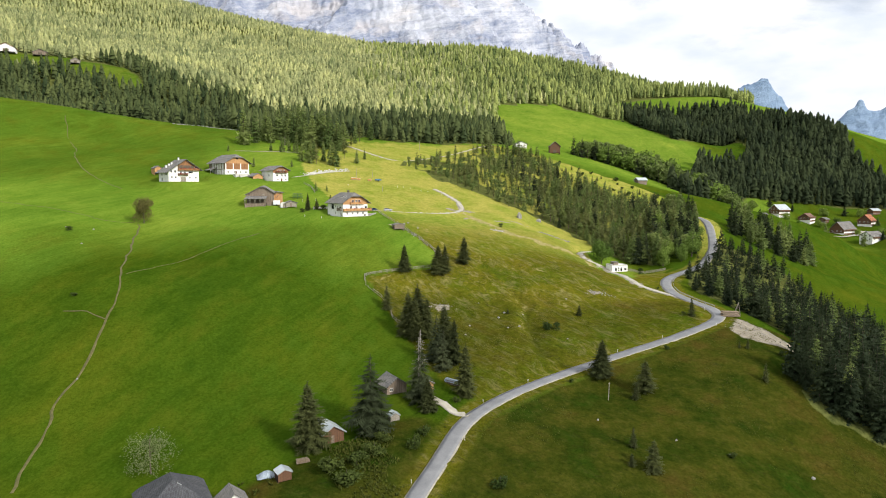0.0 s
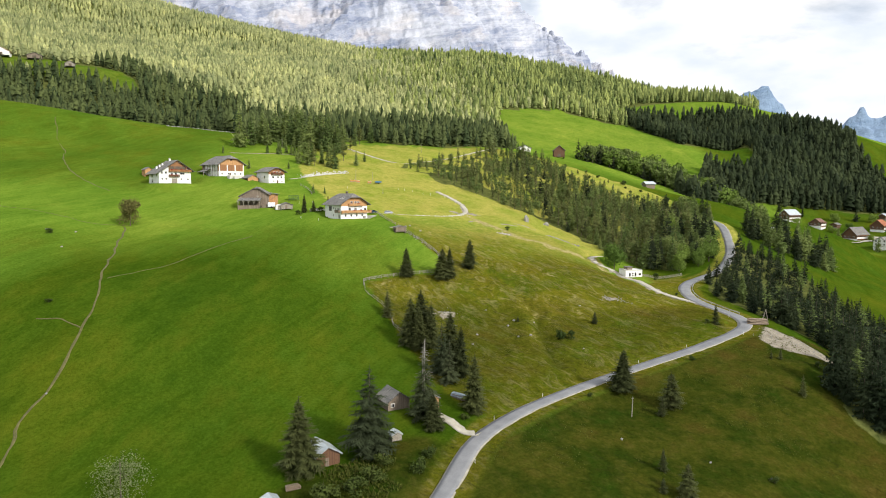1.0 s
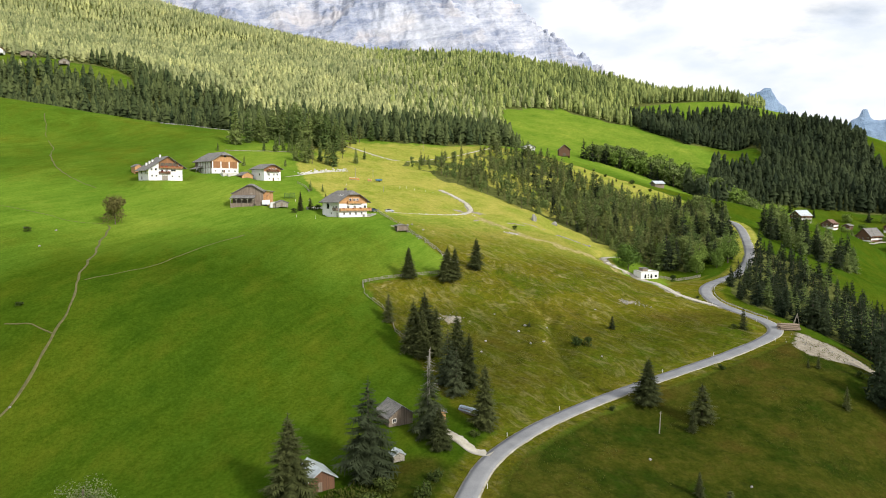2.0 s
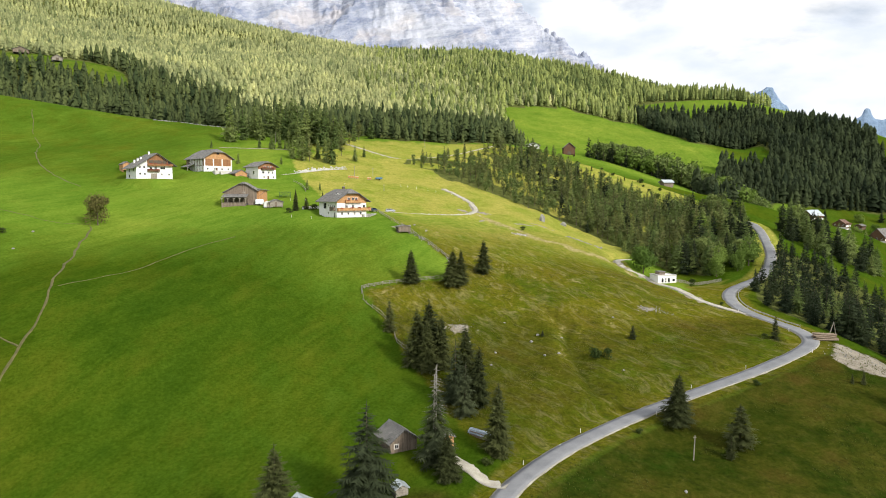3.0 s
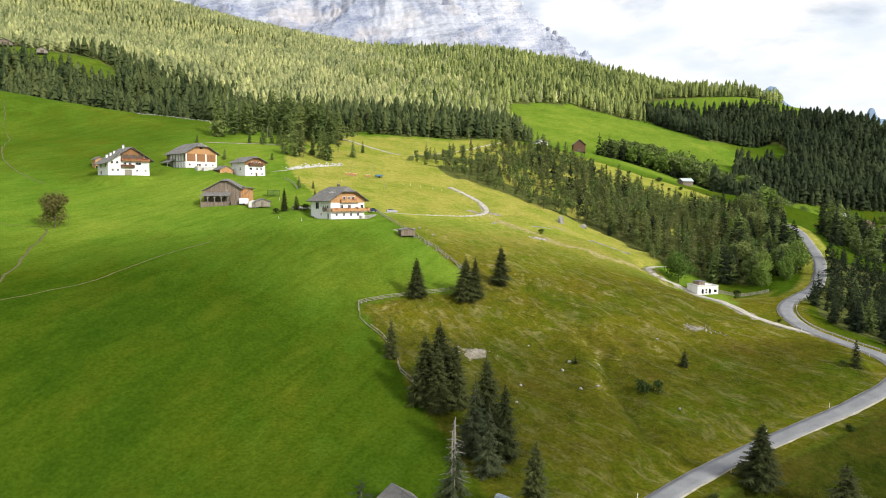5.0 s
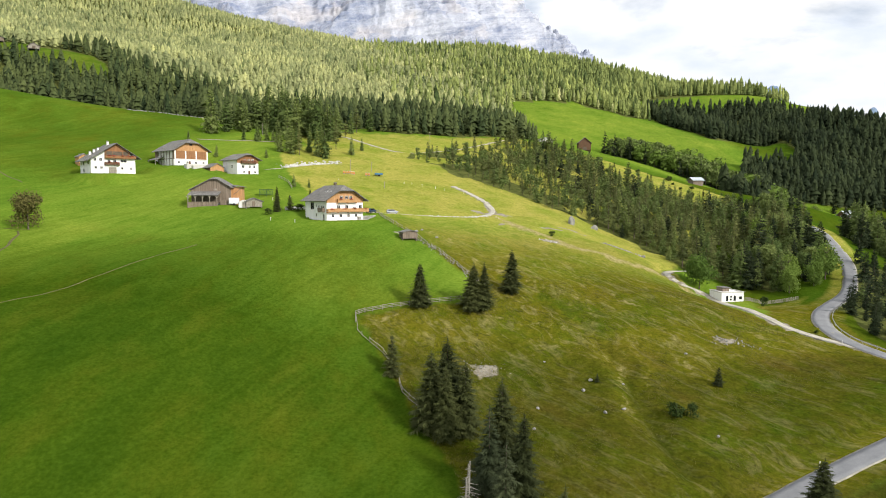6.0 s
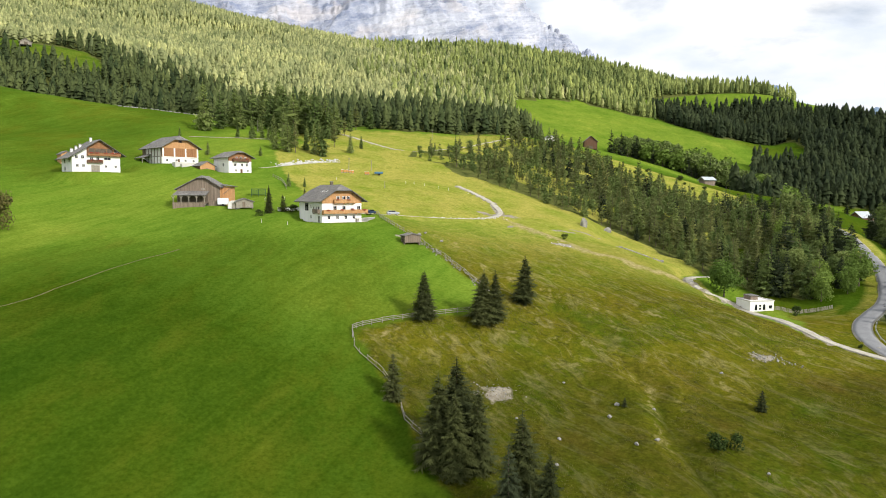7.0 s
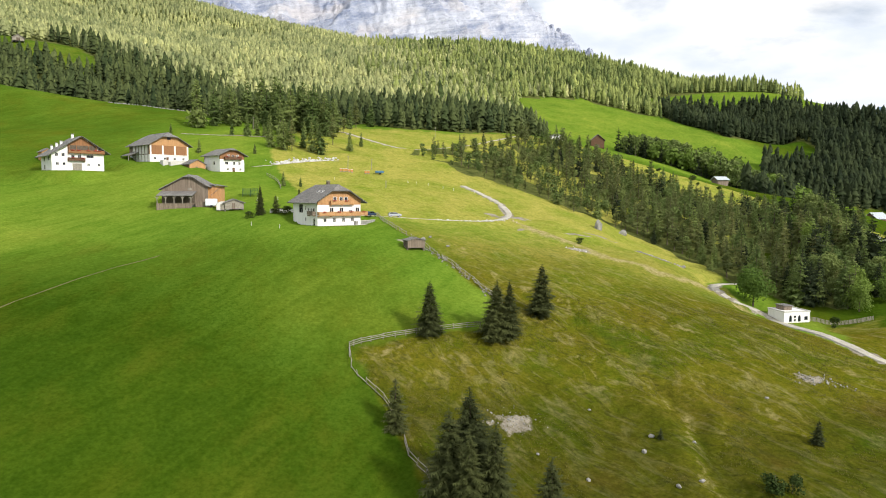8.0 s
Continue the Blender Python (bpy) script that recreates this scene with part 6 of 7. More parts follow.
# thin dark board on the wall stands for shade under the lean-to
part("dark_opening", boxes((0.1, 9.6, -0.14, -0.11, 1.3, 3.4)), MAT_BARK, E["ob"])
part("stall", boxes((10.2, 15.4, -2.2, -0.2, -0.9, 1.6)), MAT_GREYWOOD, E["ob"])
part("hatch", boxes((7.6, 8.8, -0.16, -0.09, 5.0, 5.7)), MAT_RAIL, E["ob"])
window(E, "r", 5.0, 3.6, 2.2, 1.9, 0.0, MAT_LARCH)
part("wing_wall", boxes((13.41, 16.6, 3.0, 9.0, -1.0, 6.3)), MAT_LARCH, E["ob"], "fresh larch boarding on the rear wing")
part("wing_roof", slab([(13.41, 6.9), (17.4, 6.2), (17.4, 6.4), (13.41, 7.1)], "y", 2.2, 9.8), MAT_SLATE, E["ob"])
part("wing_brace", slab([(13.7, 3.4), (16.3, 5.6), (16.3, 5.85), (13.7, 3.65)], "y", 2.9, 2.99), MAT_GREYWOOD, E["ob"])


def hut(name, label, x, y, yaw, w, d, el, rz, wall_mat, roof_mat, side=0.5, front=0.5, z=None, category="shed", rx=None, door=True):
    """A small shed: board walls, ridge roof, door."""
    zz = z
    if z is None:
        c, q = math.cos(radians(yaw)), math.sin(radians(yaw))
        corners = [ground_at(x + c * a - q * b, y + q * a + c * b) for a in (0, w) for b in (0, d)]
        zz = sum(corners) / 8 + max(corners) / 2 - 0.1
    h = house(name, label, category, x, y, zz, yaw, w, d, rx or w / 2, el, el, rz, 0.0, 0.0, side, front, wall_mat, wall_mat, roof_mat)
    if door:
        part("door", boxes((w * 0.38, w * 0.38 + 0.9, -0.16, -0.10, 0.0, min(1.9, el - 0.1))), MAT_GREYWOOD, h["ob"])
    return h


hut("shed", "small larch board shed with a grey gable roof between the houses", -72.5, 391.5, 42, 6.4, 6.0, 2.9, 4.6, MAT_LARCH, MAT_SLATE, z=62.2)
hut("shed", "small larch board shed behind the big white house", -129.5, 400.5, 41, 4.0, 4.5, 3.0, 4.2, MAT_LARCH, MAT_SLATE)
hut("shed", "low weathered shed with grey roof beside the old barn", -46.5, 333.5, 20, 5.4, 4.0, 2.0, 3.0, MAT_RAIL, MAT_SLATE)
hut("shed", "little plank shed with a grey roof on the pasture fence", 6.0, 298.8, 18, 4.6, 3.0, 2.0, 2.5, MAT_GREYWOOD, MAT_SLATE, 0.4, 0.4)
H1 = hut("cabin", "weathered wooden cabin with grey plank roof under the trees", 1.2, 181.0, 24, 6.0, 6.5, 2.5, 4.6, MAT_GREYWOOD, MAT_SLATE, 0.7, 0.7, z=2.0, category="cabin")
window(H1, "f", 1.3, 0.9, 0.8, 0.8, 0.1)
hut("shed", "orange-brown plank shed beside the gravel drive", 11.8, 181.2, 24, 2.6, 3.4, 2.6, 3.2, MAT_LARCH, MAT_SLATE, 0.4, 0.4)
H2 = hut("cabin", "dark wooden cabin with a pale blue tin roof", -14.6, 158.5, 28, 5.6, 6.5, 2.6, 4.4, MAT_BROWN, MAT_TIN, 0.6, 0.6, z=-2.8, category="cabin")
hut("shed", "small pale-roofed wooden shelter under the spruces", 2.0, 167.0, 20, 2.4, 2.2, 1.5, 2.2, MAT_RAIL, MAT_TIN, 0.3, 0.3, door=False)
N = house("house", "house with a dark grey tiled roof and solar panels", "house", -46.5, 128.0, -7.6, 24, 12.5, 11.0, 6.2, 4.4, 4.4, 8.6, 3.0, 0.93, 0.9, 0.9, upper=MAT_PLASTER, roof=MAT_DARKSLATE)
for k in range(7):
    pn = part("solar_panel", boxes((0, 4.4, 0, 0.52, 0.0, 0.08)), MAT_STEEL, N["ob"])
    pn.matrix_basis = pose(6.9, 2.2 + k * 0.7, 8.15, 0, math.degrees(math.atan(4.2 / 6.3)), 0)
hut("shed", "grey-roofed annex beside the dark-roofed house", -33.0, 133.5, 24, 5.5, 5.0, 2.4, 4.6, MAT_PLASTER, MAT_SLATE)

# the white cube house behind the pasture
W_ = thing("garden_house", pose(107.0, 300.0, 19.2, 0, 0, 6) @ Matrix.Diagonal((0.75, 1, 1, 1)), "low white flat-roofed house with arched black windows", "house")
part("wall", boxes((0, 10.5, 0, 6.5, -1.5, 3.3)), MAT_PLASTER, W_)
part("parapet", boxes((-0.12, 10.62, -0.12, 0.2, 3.3, 3.55), (-0.12, 10.62, 6.3, 6.62, 3.3, 3.55), (-0.12, 0.2, 0.2, 6.3, 3.3, 3.55), (10.3, 10.62, 0.2, 6.3, 3.3, 3.55)), MAT_KERB, W_)
part("penthouse", boxes((2.8, 6.0, 2.8, 6.0, 3.3, 4.5)), MAT_GREYWOOD, W_, "grey boarded rooftop hut")
part("penthouse_roof", boxes((2.5, 6.3, 2.4, 6.2, 4.5, 4.65)), MAT_SLATE, W_)


def arch(w, h):
    pts = [(-w / 2, 0), (w / 2, 0), (w / 2, h - w / 2)] + [(w / 2 * math.cos(a), h - w / 2 + w / 2 * math.sin(a)) for a in (0.5, 1.05, 1.57, 2.09, 2.64)] + [(-w / 2, h - w / 2)]
    return pts


for u, h in ((2.6, 1.7), (6.2, 1.7)):
    a = part("arched_window", slab(arch(1.0, h), "y", -0.06, 0.02), MAT_GLASS, W_, "arched black window")
    a.matrix_basis = pose(u, 0, 0.7)
for u, z in ((4.4, 0.8), (4.4, 1.7)):
    part("round_window", slab([(0.45 * math.cos(k * 0.785) + u, 0.33 * math.sin(k * 0.785) + z + 0.3) for k in range(8)], "y", -0.06, 0.02), MAT_GLASS, W_, "round black window")
part("square_window", boxes((8.3, 9.6, -0.06, 0.02, 1.1, 2.0)), MAT_GLASS, W_)

# far houses
FAR = [("chalet", "white farmhouse with a dark roof at the meadow's edge", 139, 683, 10, 12, 9, 3.4, 6.0, MAT_PLASTER, MAT_SLATE),
       ("hay_barn", "dark brown wooden barn on the upper meadow", 176, 690, -8, 11, 10, 7.0, 11.5, MAT_BROWN, MAT_SLATE),
       ("field_barn", "grey field barn with a pale tin roof", 219, 563, -78, 6, 8.5, 2.8, 4.6, MAT_GREYWOOD, MAT_TIN),
       ("chalet", "dark timber house with a pale tin roof", 402, 660, -70, 15, 20, 5.5, 11.5, MAT_BROWN, MAT_TIN),
       ("hay_barn", "low grey barn beside the village lane", 372, 640, -70, 12, 17, 4.0, 7.5, MAT_GREYWOOD, MAT_SLATE),
       ("chalet", "brown timber house with a reddish roof", 428, 650, -52, 14, 18, 3.5, 8.5, MAT_BROWN, MAT_RUSTROOF),
       ("chalet", "white house with a large dark grey roof in the village", 436, 612, -70, 18, 23, 4.5, 13.0, MAT_BROWN, MAT_SLATE),
       ("chalet", "house with an orange tile roof in the village", 478, 630, -55, 15, 19, 4.5, 11.5, MAT_BROWN, MAT_TILE),
       ("chalet", "white house with a grey roof and wood gable", 439, 575, -70, 15, 21, 5.5, 10.5, MAT_PLASTER, MAT_SLATE),
       ("field_barn", "small wooden barn below the dark forest", 514, 664, -80, 9, 12, 4.0, 6.5, MAT_BROWN, MAT_TIN),
       ("hay_barn", "low brown shed between the village houses", 452, 652, -60, 8, 10, 3.0, 5.0, MAT_BROWN, MAT_SLATE),
       ("hut", "small tin-roofed hut above the road", 247, 428, -75, 5, 7, 2.4, 3.8, MAT_GREYWOOD, MAT_TIN),
       ("chalet", "sunlit mountain chalet with a reddish roof in a clearing", -448, 846, 18, 20, 13, 4.5, 9.5, MAT_PLASTER, MAT_TILE),
       ("chalet", "mountain hut of grey wood in a clearing", -407, 846, 20, 15, 10, 3.5, 6.5, MAT_GREYWOOD, MAT_SLATE),
       ("chalet", "pale mountain hut in a sunny clearing", -352, 816, 30, 10, 8, 3.0, 6.0, MAT_RAIL, MAT_RAIL)]
for nm, lb, x, y, yaw, w, d, el, rz, wm, rm in FAR:
    if x > 350:
        w, d, el, rz = w * 0.8, d * 0.8, el * 0.85, rz * 0.82
    f = hut(nm, lb, x, y, yaw, w, d, el, rz, wm, rm, 1.0, 1.0, category="house" if nm == "chalet" else "barn", door=False)
    if x > 300:
        part("basement", boxes((0.1, w - 0.1, 0.1, d - 0.1, -6.5, 0.0), (-0.08, w + 0.08, -0.08, d + 0.08, 0.0, 1.5 if nm == "chalet" else 0.3)), MAT_PLASTER if nm == "chalet" else MAT_STONE, f["ob"], "white plastered lower storey" if nm == "chalet" else "rubble stone footing")
    if nm == "chalet" and x > 0:
        for k in range(3):
            window(f, "f", w * (0.2 + 0.3 * k), 1.2, 1.2, 1.3, 0.1)
            window(f, "r", d * (0.2 + 0.3 * k), 1.0, 1.3, 1.3)
            if el > 4.6:
                window(f, "f", w * (0.2 + 0.3 * k), 4.2, 1.2, 1.3, 0.1)
                window(f, "r", d * (0.2 + 0.3 * k), 3.8, 1.3, 1.2)
        part("balcony", boxes((w + 0.01, w + 1.1, 0.5, d - 0.5, 2.7, 3.6)), MAT_BROWN, f["ob"], "dark timber balcony")
    elif nm != "hut" and nm != "field_barn":
        part("barn_door", boxes((w * 0.35, w * 0.65, -0.17, -0.1, 0, min(3.0, el - 0.2))), MAT_BARK, f["ob"])


# ---- fences, rails, poles ----
def stick(bm, p, q, r, n=6, r2=None):
    """A round pole from p to q."""
    p, q = Vector(p), Vector(q)
    ax = (q - p).normalized()
    a = ax.orthogonal().normalized()
    b = ax.cross(a)
    rings = []
    for c, rr in ((p, r), (q, r2 or r)):
        rings.append([bm.verts.new(c + (a * math.cos(6.2832 * k / n) + b * math.sin(6.2832 * k / n)) * rr) for k in range(n)])
    for k in range(n):
        bm.faces.new((rings[0][k], rings[0][(k + 1) % n], rings[1][(k + 1) % n], rings[1][k]))
    bm.faces.new(rings[0][::-1])
    bm.faces.new(rings[1])


def one_stick(name, p, q, r, n=6, r2=None):
    bm = bmesh.new()
    stick(bm, p, q, r, n, r2)
    me = bpy.data.meshes.new(name)
    bm.to_mesh(me)
    bm.free()
    return me


_s = random.Random(21)
POST = one_stick("post", (0, 0, -0.4), (0, 0, 1.25), 0.085, 6, 0.07)
POST.materials.append(MAT_RAIL)
RAIL = one_stick("rail", (0, 0, 0), (1, 0, 0), 0.075, 5, 0.06)
RAIL.materials.append(MAT_RAIL)
STAKE = one_stick("stake", (0, 0, -0.3), (0, 0, 1.15), 0.05, 5, 0.035)
STAKE.materials.append(MAT_RAIL)


def rail_fence(label, line, gap, rails, sag=0.0):
    """Posts with rails from one to the next; old ones lean and sag."""
    pts = spline(line, gap)
    x0, y0 = pts[0]
    base = pose(x0, y0, ground_at(x0, y0))
    ob = thing("fence", base, label, "fence")
    inv = base.inverted()
    tops = []
    for x, y in pts:
        p = part("post", POST, None, ob)
        m = pose(x, y, ground_at(x, y), _s.uniform(-1, 1) * (3 + 30 * sag), _s.uniform(-1, 1) * (3 + 30 * sag), _s.uniform(0, 360))
        p.matrix_basis = inv @ m
        tops.append(m)
    for a, b in zip(tops, tops[1:]):
        for k in range(rails):
            if _s.random() < sag:
                continue
            h = 0.35 + 0.75 * k / max(1, rails - 1)
            p, q = a @ Vector((0, 0.09, h + _s.uniform(-0.05, 0.05) - sag * _s.random())), b @ Vector((0, 0.09, h + _s.uniform(-0.05, 0.05) - sag * _s.random()))
            d = q - p
            r = part("rail", RAIL, None, ob)
            r.matrix_basis = inv @ (Matrix.Translation(p) @ d.to_track_quat("X", "Z").to_matrix().to_4x4() @ Matrix.Diagonal((d.length * 1.06, 1, 1, 1)))
    return ob


rail_fence("grey three-rail wooden fence between meadow and pasture", [(-6.6, 257.8), (-4.4, 259.2), (2.2, 261.9), (9, 263.8), (19.7, 266.2)], 2.3, 3)
rail_fence("old leaning wooden fence down the meadow edge", [(-6.6, 257.8), (-6, 252.6), (-3.1, 248.4), (0, 244.6), (2.7, 238.5), (3.7, 232.7), (6.2, 228.6), (7.6, 224)], 2.1, 2, 0.3)
rail_fence("long weathered wooden fence up to the farmhouse", [(27.5, 273.5), (24.2, 279.6), (21, 285.5), (16.7, 293.5), (12.6, 299.5), (10.6, 303.5), (5, 312), (1.2, 322), (-2.2, 338)], 1.7, 2, 0.15)
rail_fence("short wooden fence beside the farm track", [(-44, 392), (-40, 386), (-37.5, 379), (-36, 372)], 2.2, 2, 0.05)

pal = thing("paling", pose(116, 303.6, ground_at(116, 303.6)), "pale wooden paling beside the white house", "fence")
pinv = pal.matrix_world.inverted() if False else pose(116, 303.6, ground_at(116, 303.6)).inverted()
SLAT = boxes((-0.09, 0.09, -0.02, 0.02, -0.2, 1.15))
slat_me = bpy.data.meshes.new("slat")
SLAT.to_mesh(slat_me)
SLAT.free()
slat_me.materials.append(MAT_RAIL)
for x, y in spline([(115, 302.2), (121, 301.6), (128, 300.8), (133, 300.6)], 0.34):
    sl = part("slat", slat_me, None, pal)
    sl.matrix_basis = pinv @ pose(x, y, ground_at(x, y), _s.uniform(-3, 3), _s.uniform(-4, 4), -4)

# guard rail on the outside of the bend
line = ROAD_LINE[(ROAD_LINE[:, 1] > 236) & (ROAD_LINE[:, 1] < 296)]
tan_ = np.gradient(line, axis=0)
tan_ /= np.linalg.norm(tan_, axis=1)[:, None]
rail_line = line + np.stack([tan_[:, 1], -tan_[:, 0]], 1) * 2.9
gx0, gy0 = rail_line[0]
grd = thing("guard_rail", pose(gx0, gy0, ground_at(gx0, gy0)), "galvanised steel guard rail along the road bend", "guard rail")
ginv = pose(gx0, gy0, ground_at(gx0, gy0)).inverted()
gv, gf = [], []
prof = [(0.0, 0.45), (0.06, 0.52), (0.0, 0.60), (0.06, 0.68), (0.0, 0.76), (-0.03, 0.76), (-0.03, 0.45)]
nr = np.stack([tan_[:, 1], -tan_[:, 0]], 1)
for (x, y), n in zip(rail_line, nr):
    z = ground_at(x, y)
    for o, h in prof:
        gv.append(ginv @ Vector((x - n[0] * o, y - n[1] * o, z + h)))
k = len(prof)
for i in range(len(rail_line) - 1):
    for j in range(k):
        gf.append((i * k + j, (i + 1) * k + j, (i + 1) * k + (j + 1) % k, i * k + (j + 1) % k))
part("beam", mesh_of("beam", gv, gf), MAT_STEEL, grd)
gpost = bpy.data.meshes.new("post")
bm = boxes((-0.05, 0.05, -0.05, 0.05, -0.3, 0.74))
bm.to_mesh(gpost)
bm.free()
gpost.materials.append(MAT_STEEL)
for i in range(0, len(rail_line), 2):
    x, y = rail_line[i] + nr[i] * 0.1
    p = part("post", gpost, None, grd)
    p.matrix_basis = ginv @ pose(x, y, ground_at(x, y))

# road marker posts
mk = one_stick("marker", (0, 0, -0.2), (0, 0, 0.95), 0.06, 6)
mk.materials.append(MAT_FRAME)
first = None
for i in range(12, len(ROAD_LINE) - 70, 9):
    a = ROAD_LINE[i + 1] - ROAD_LINE[i]
    a = np.array([a[1], -a[0]]) / np.hypot(*a)
    x, y = ROAD_LINE[i] + a * (-2.9 if (i // 9) % 3 else 2.9)
    m = pose(x, y, ground_at(x, y), _s.uniform(-4, 4), _s.uniform(-4, 4))
    if first is None:
        first = thing("road_marker", m, "thin pale marker post beside the road", "marker post", "road marker posts")
        part("marker", mk, None, first)
    else:
        copy_thing(first, m)

# line poles
first = None
pole_me = one_stick("pole", (0, 0, -0.8), (0, 0, 7.0), 0.14, 8, 0.09)
pole_me.materials.append(MAT_RAIL)
for x, y, h in ((63.5, 178.5, 5.2), (-15, 420, 8.0), (31, 533, 9.0), (-5, 424, 6.5), (-70, 505, 9.5), (1.0, 392, 4.0)):
    m = pose(x, y, ground_at(x, y), _s.uniform(-2, 2), _s.uniform(-2, 2)) @ Matrix.Diagonal((1, 1, h / 7, 1))
    if first is None:
        first = thing("utility_pole", m, "weathered wooden line pole on the slope", "pole", "line poles")
        part("pole", pole_me, None, first)
        part("insulator", boxes((-0.35, 0.35, -0.05, 0.05, 6.4, 6.52)), MAT_RAIL, first)
    else:
        copy_thing(first, m)

# ---- log pile and stacked lumber ----
lz = ground_at(125, 226.5)
logs = thing("log_pile", pose(125, 226.5, lz, 0, 0, -22), "pile of felled logs at the road bend", "log pile")
log_me = one_stick("log", (-2.8, 0, 0), (2.8, 0, 0), 0.26, 8, 0.21)
log_me.materials.append(simple("cut_logs", (0.13, 0.095, 0.065), (0.34, 0.27, 0.20), 2.0, 0.9, stretch=(0.3, 2, 2)))
for row, n in enumerate((7, 6, 5, 3)):
    for k in range(n):
        lg = part("log", log_me, None, logs)
        lg.matrix_basis = pose(_s.uniform(-0.5, 0.5), (k - n / 2) * 0.54, 0.22 + row * 0.44, _s.uniform(0, 360), _s.uniform(-2, 2), _s.uniform(-3, 3))
frm = thing("timber_trestle", pose(129, 229, ground_at(129, 229)), "bare wooden pole trestle behind the logs", "trestle")
for a, b in (((-1.3, 0, -0.2), (0.5, 0.2, 4.4)), ((1.3, 0, -0.2), (0.3, 0.0, 4.4)), ((0.2, 1.5, -0.2), (0.4, 0.1, 4.3))):
    part("pole", one_stick("pole", a, b, 0.09), MAT_RAIL, frm)

st = thing("lumber_stack", pose(20.6, 185.0, ground_at(20.6, 185.0), 0, 0, -48), "long stack of boards under a grey and blue tarpaulin", "lumber stack")
for k in range(5):
    part("board", boxes((-3.2 + _s.uniform(-0.2, 0.2), 3.2 + _s.uniform(-0.2, 0.2), -0.8, 0.8, 0.12 + k * 0.22, 0.3 + k * 0.22)), MAT_GREYWOOD, st)
tv, tf = [], []
for i in range(9):
    for j in range(5):
        u, v = -3.4 + 6.8 * i / 8, -1 + 2 * j / 4
        tv.append((u, v * 0.98, 1.22 + 0.35 * (1 - v * v) + _s.uniform(-0.07, 0.07) - (0.5 if abs(v) == 1 else 0)))
for i in range(8):
    for j in range(4):
        tf.append((i * 5 + j, (i + 1) * 5 + j, (i + 1) * 5 + j + 1, i * 5 + j + 1))
MAT_TARP = simple("blue_grey_tarpaulin", (0.10, 0.12, 0.15), (0.42, 0.50, 0.56), 0.5, 0.5)
part("tarpaulin", mesh_of("tarpaulin", tv, tf), MAT_TARP, st)

# gravel drive to the cabin
drv = spline([(23.2, 169.3), (20.5, 171), (17, 174), (13.5, 178.5)], 1.0)
dob = ribbon("track_drive", drv, height(drv[:, 0], drv[:, 1]), 1.7, MAT_TRACK, 0.12, 0.15, 0.03)
tagged(dob, "short pale gravel drive to the cabin", "track", kind="structure")


# ---- stones ----
def boulder_mesh(seed, rough=0.35):
    r = random.Random(seed)
    bm = bmesh.new()
    bmesh.ops.create_icosphere(bm, subdivisions=2, radius=1)
    off = Vector((r.uniform(0, 50), r.uniform(0, 50), r.uniform(0, 50)))
    for v in bm.verts:
        n = noise.noise(v.co * 1.1 + off) * rough + noise.noise(v.co * 2.6 + off) * rough * 0.45
        v.co *= 1 + n
        for k in range(3):
            d = Vector((math.cos(k * 2.1 + seed), math.sin(k * 2.1 + seed), 0.3 * (k - 1))).normalized()
            e = v.co.dot(d) - 0.72
            if e > 0:
                v.co -= d * e * 0.85
    me = bpy.data.meshes.new("stone")
    bm.to_mesh(me)
    bm.free()
    me.materials.append(MAT_STONE)
    return me


STONES = [boulder_mesh(k) for k in range(5)]
protos = {}
for x, y, a, b, h, label in ((76, 363, 1.8, 1.5, 2.6, "tall pale grey boulder at the wood's edge"), (90.5, 378, 2.0, 1.6, 1.5, "broad pale boulder at the wood's edge"), (98, 341.5, 1.3, 1.0, 0.9, ""),
                             (44.5, 237, 0.9, 0.7, 0.6, ""), (41.7, 233, 0.8, 0.7, 0.6, ""), (47.5, 225, 0.9, 0.6, 0.5, ""), (43.3, 223.8, 0.8, 0.6, 0.5, ""), (30.3, 226, 0.7, 0.6, 0.4, ""), (27.9, 218.5, 0.7, 0.6, 0.45, ""), (51, 235, 0.6, 0.5, 0.4, ""),
                             (-130.8, 291, 0.9, 0.7, 0.6, ""), (-120.6, 293, 0.9, 0.7, 0.6, ""), (-118, 275, 0.8, 0.6, 0.5, ""), (74.5, 158.5, 0.6, 0.5, 0.4, ""), (108, 152.6, 0.9, 0.8, 0.7, ""), (86, 153, 0.5, 0.5, 0.35, ""), (57, 168, 0.8, 0.5, 0.4, ""),
                             (117.5, 262, 1.0, 0.7, 0.6, ""), (21, 240.5, 0.6, 0.5, 0.3, ""), (24, 232, 0.5, 0.4, 0.3, ""), (36, 244, 0.5, 0.4, 0.3, ""), (70, 246, 0.7, 0.5, 0.35, ""), (62, 215, 0.6, 0.5, 0.4, ""), (12.5, 312, 1.0, 0.7, 0.6, ""), (16.8, 306, 0.9, 0.8, 0.5, ""), (10.5, 309, 1.2, 0.8, 0.8, ""), (84, 344, 0.9, 0.7, 0.5, ""), (30, 350.5, 0.6, 0.5, 0.4, ""), (26, 346, 0.7, 0.4, 0.3, ""), (36, 353.5, 0.5, 0.5, 0.4, ""), (-84.6, 190, 0.7, 0.5, 0.4, "")):
    i = _s.randrange(5)
    m = pose(x, y, ground_at(x, y) + h * 0.2, _s.uniform(-12, 12), _s.uniform(-12, 12), _s.uniform(0, 360)) @ Matrix.Diagonal((a * 0.62, b * 0.62, h * 0.62, 1) if not label else (a, b, h, 1))
    ob = new("boulder", STONES[i])
    ob.matrix_world = m
    tagged(ob, label or "pale grey stone lying in the grass", "stone", "" if label else "stones in the grass")


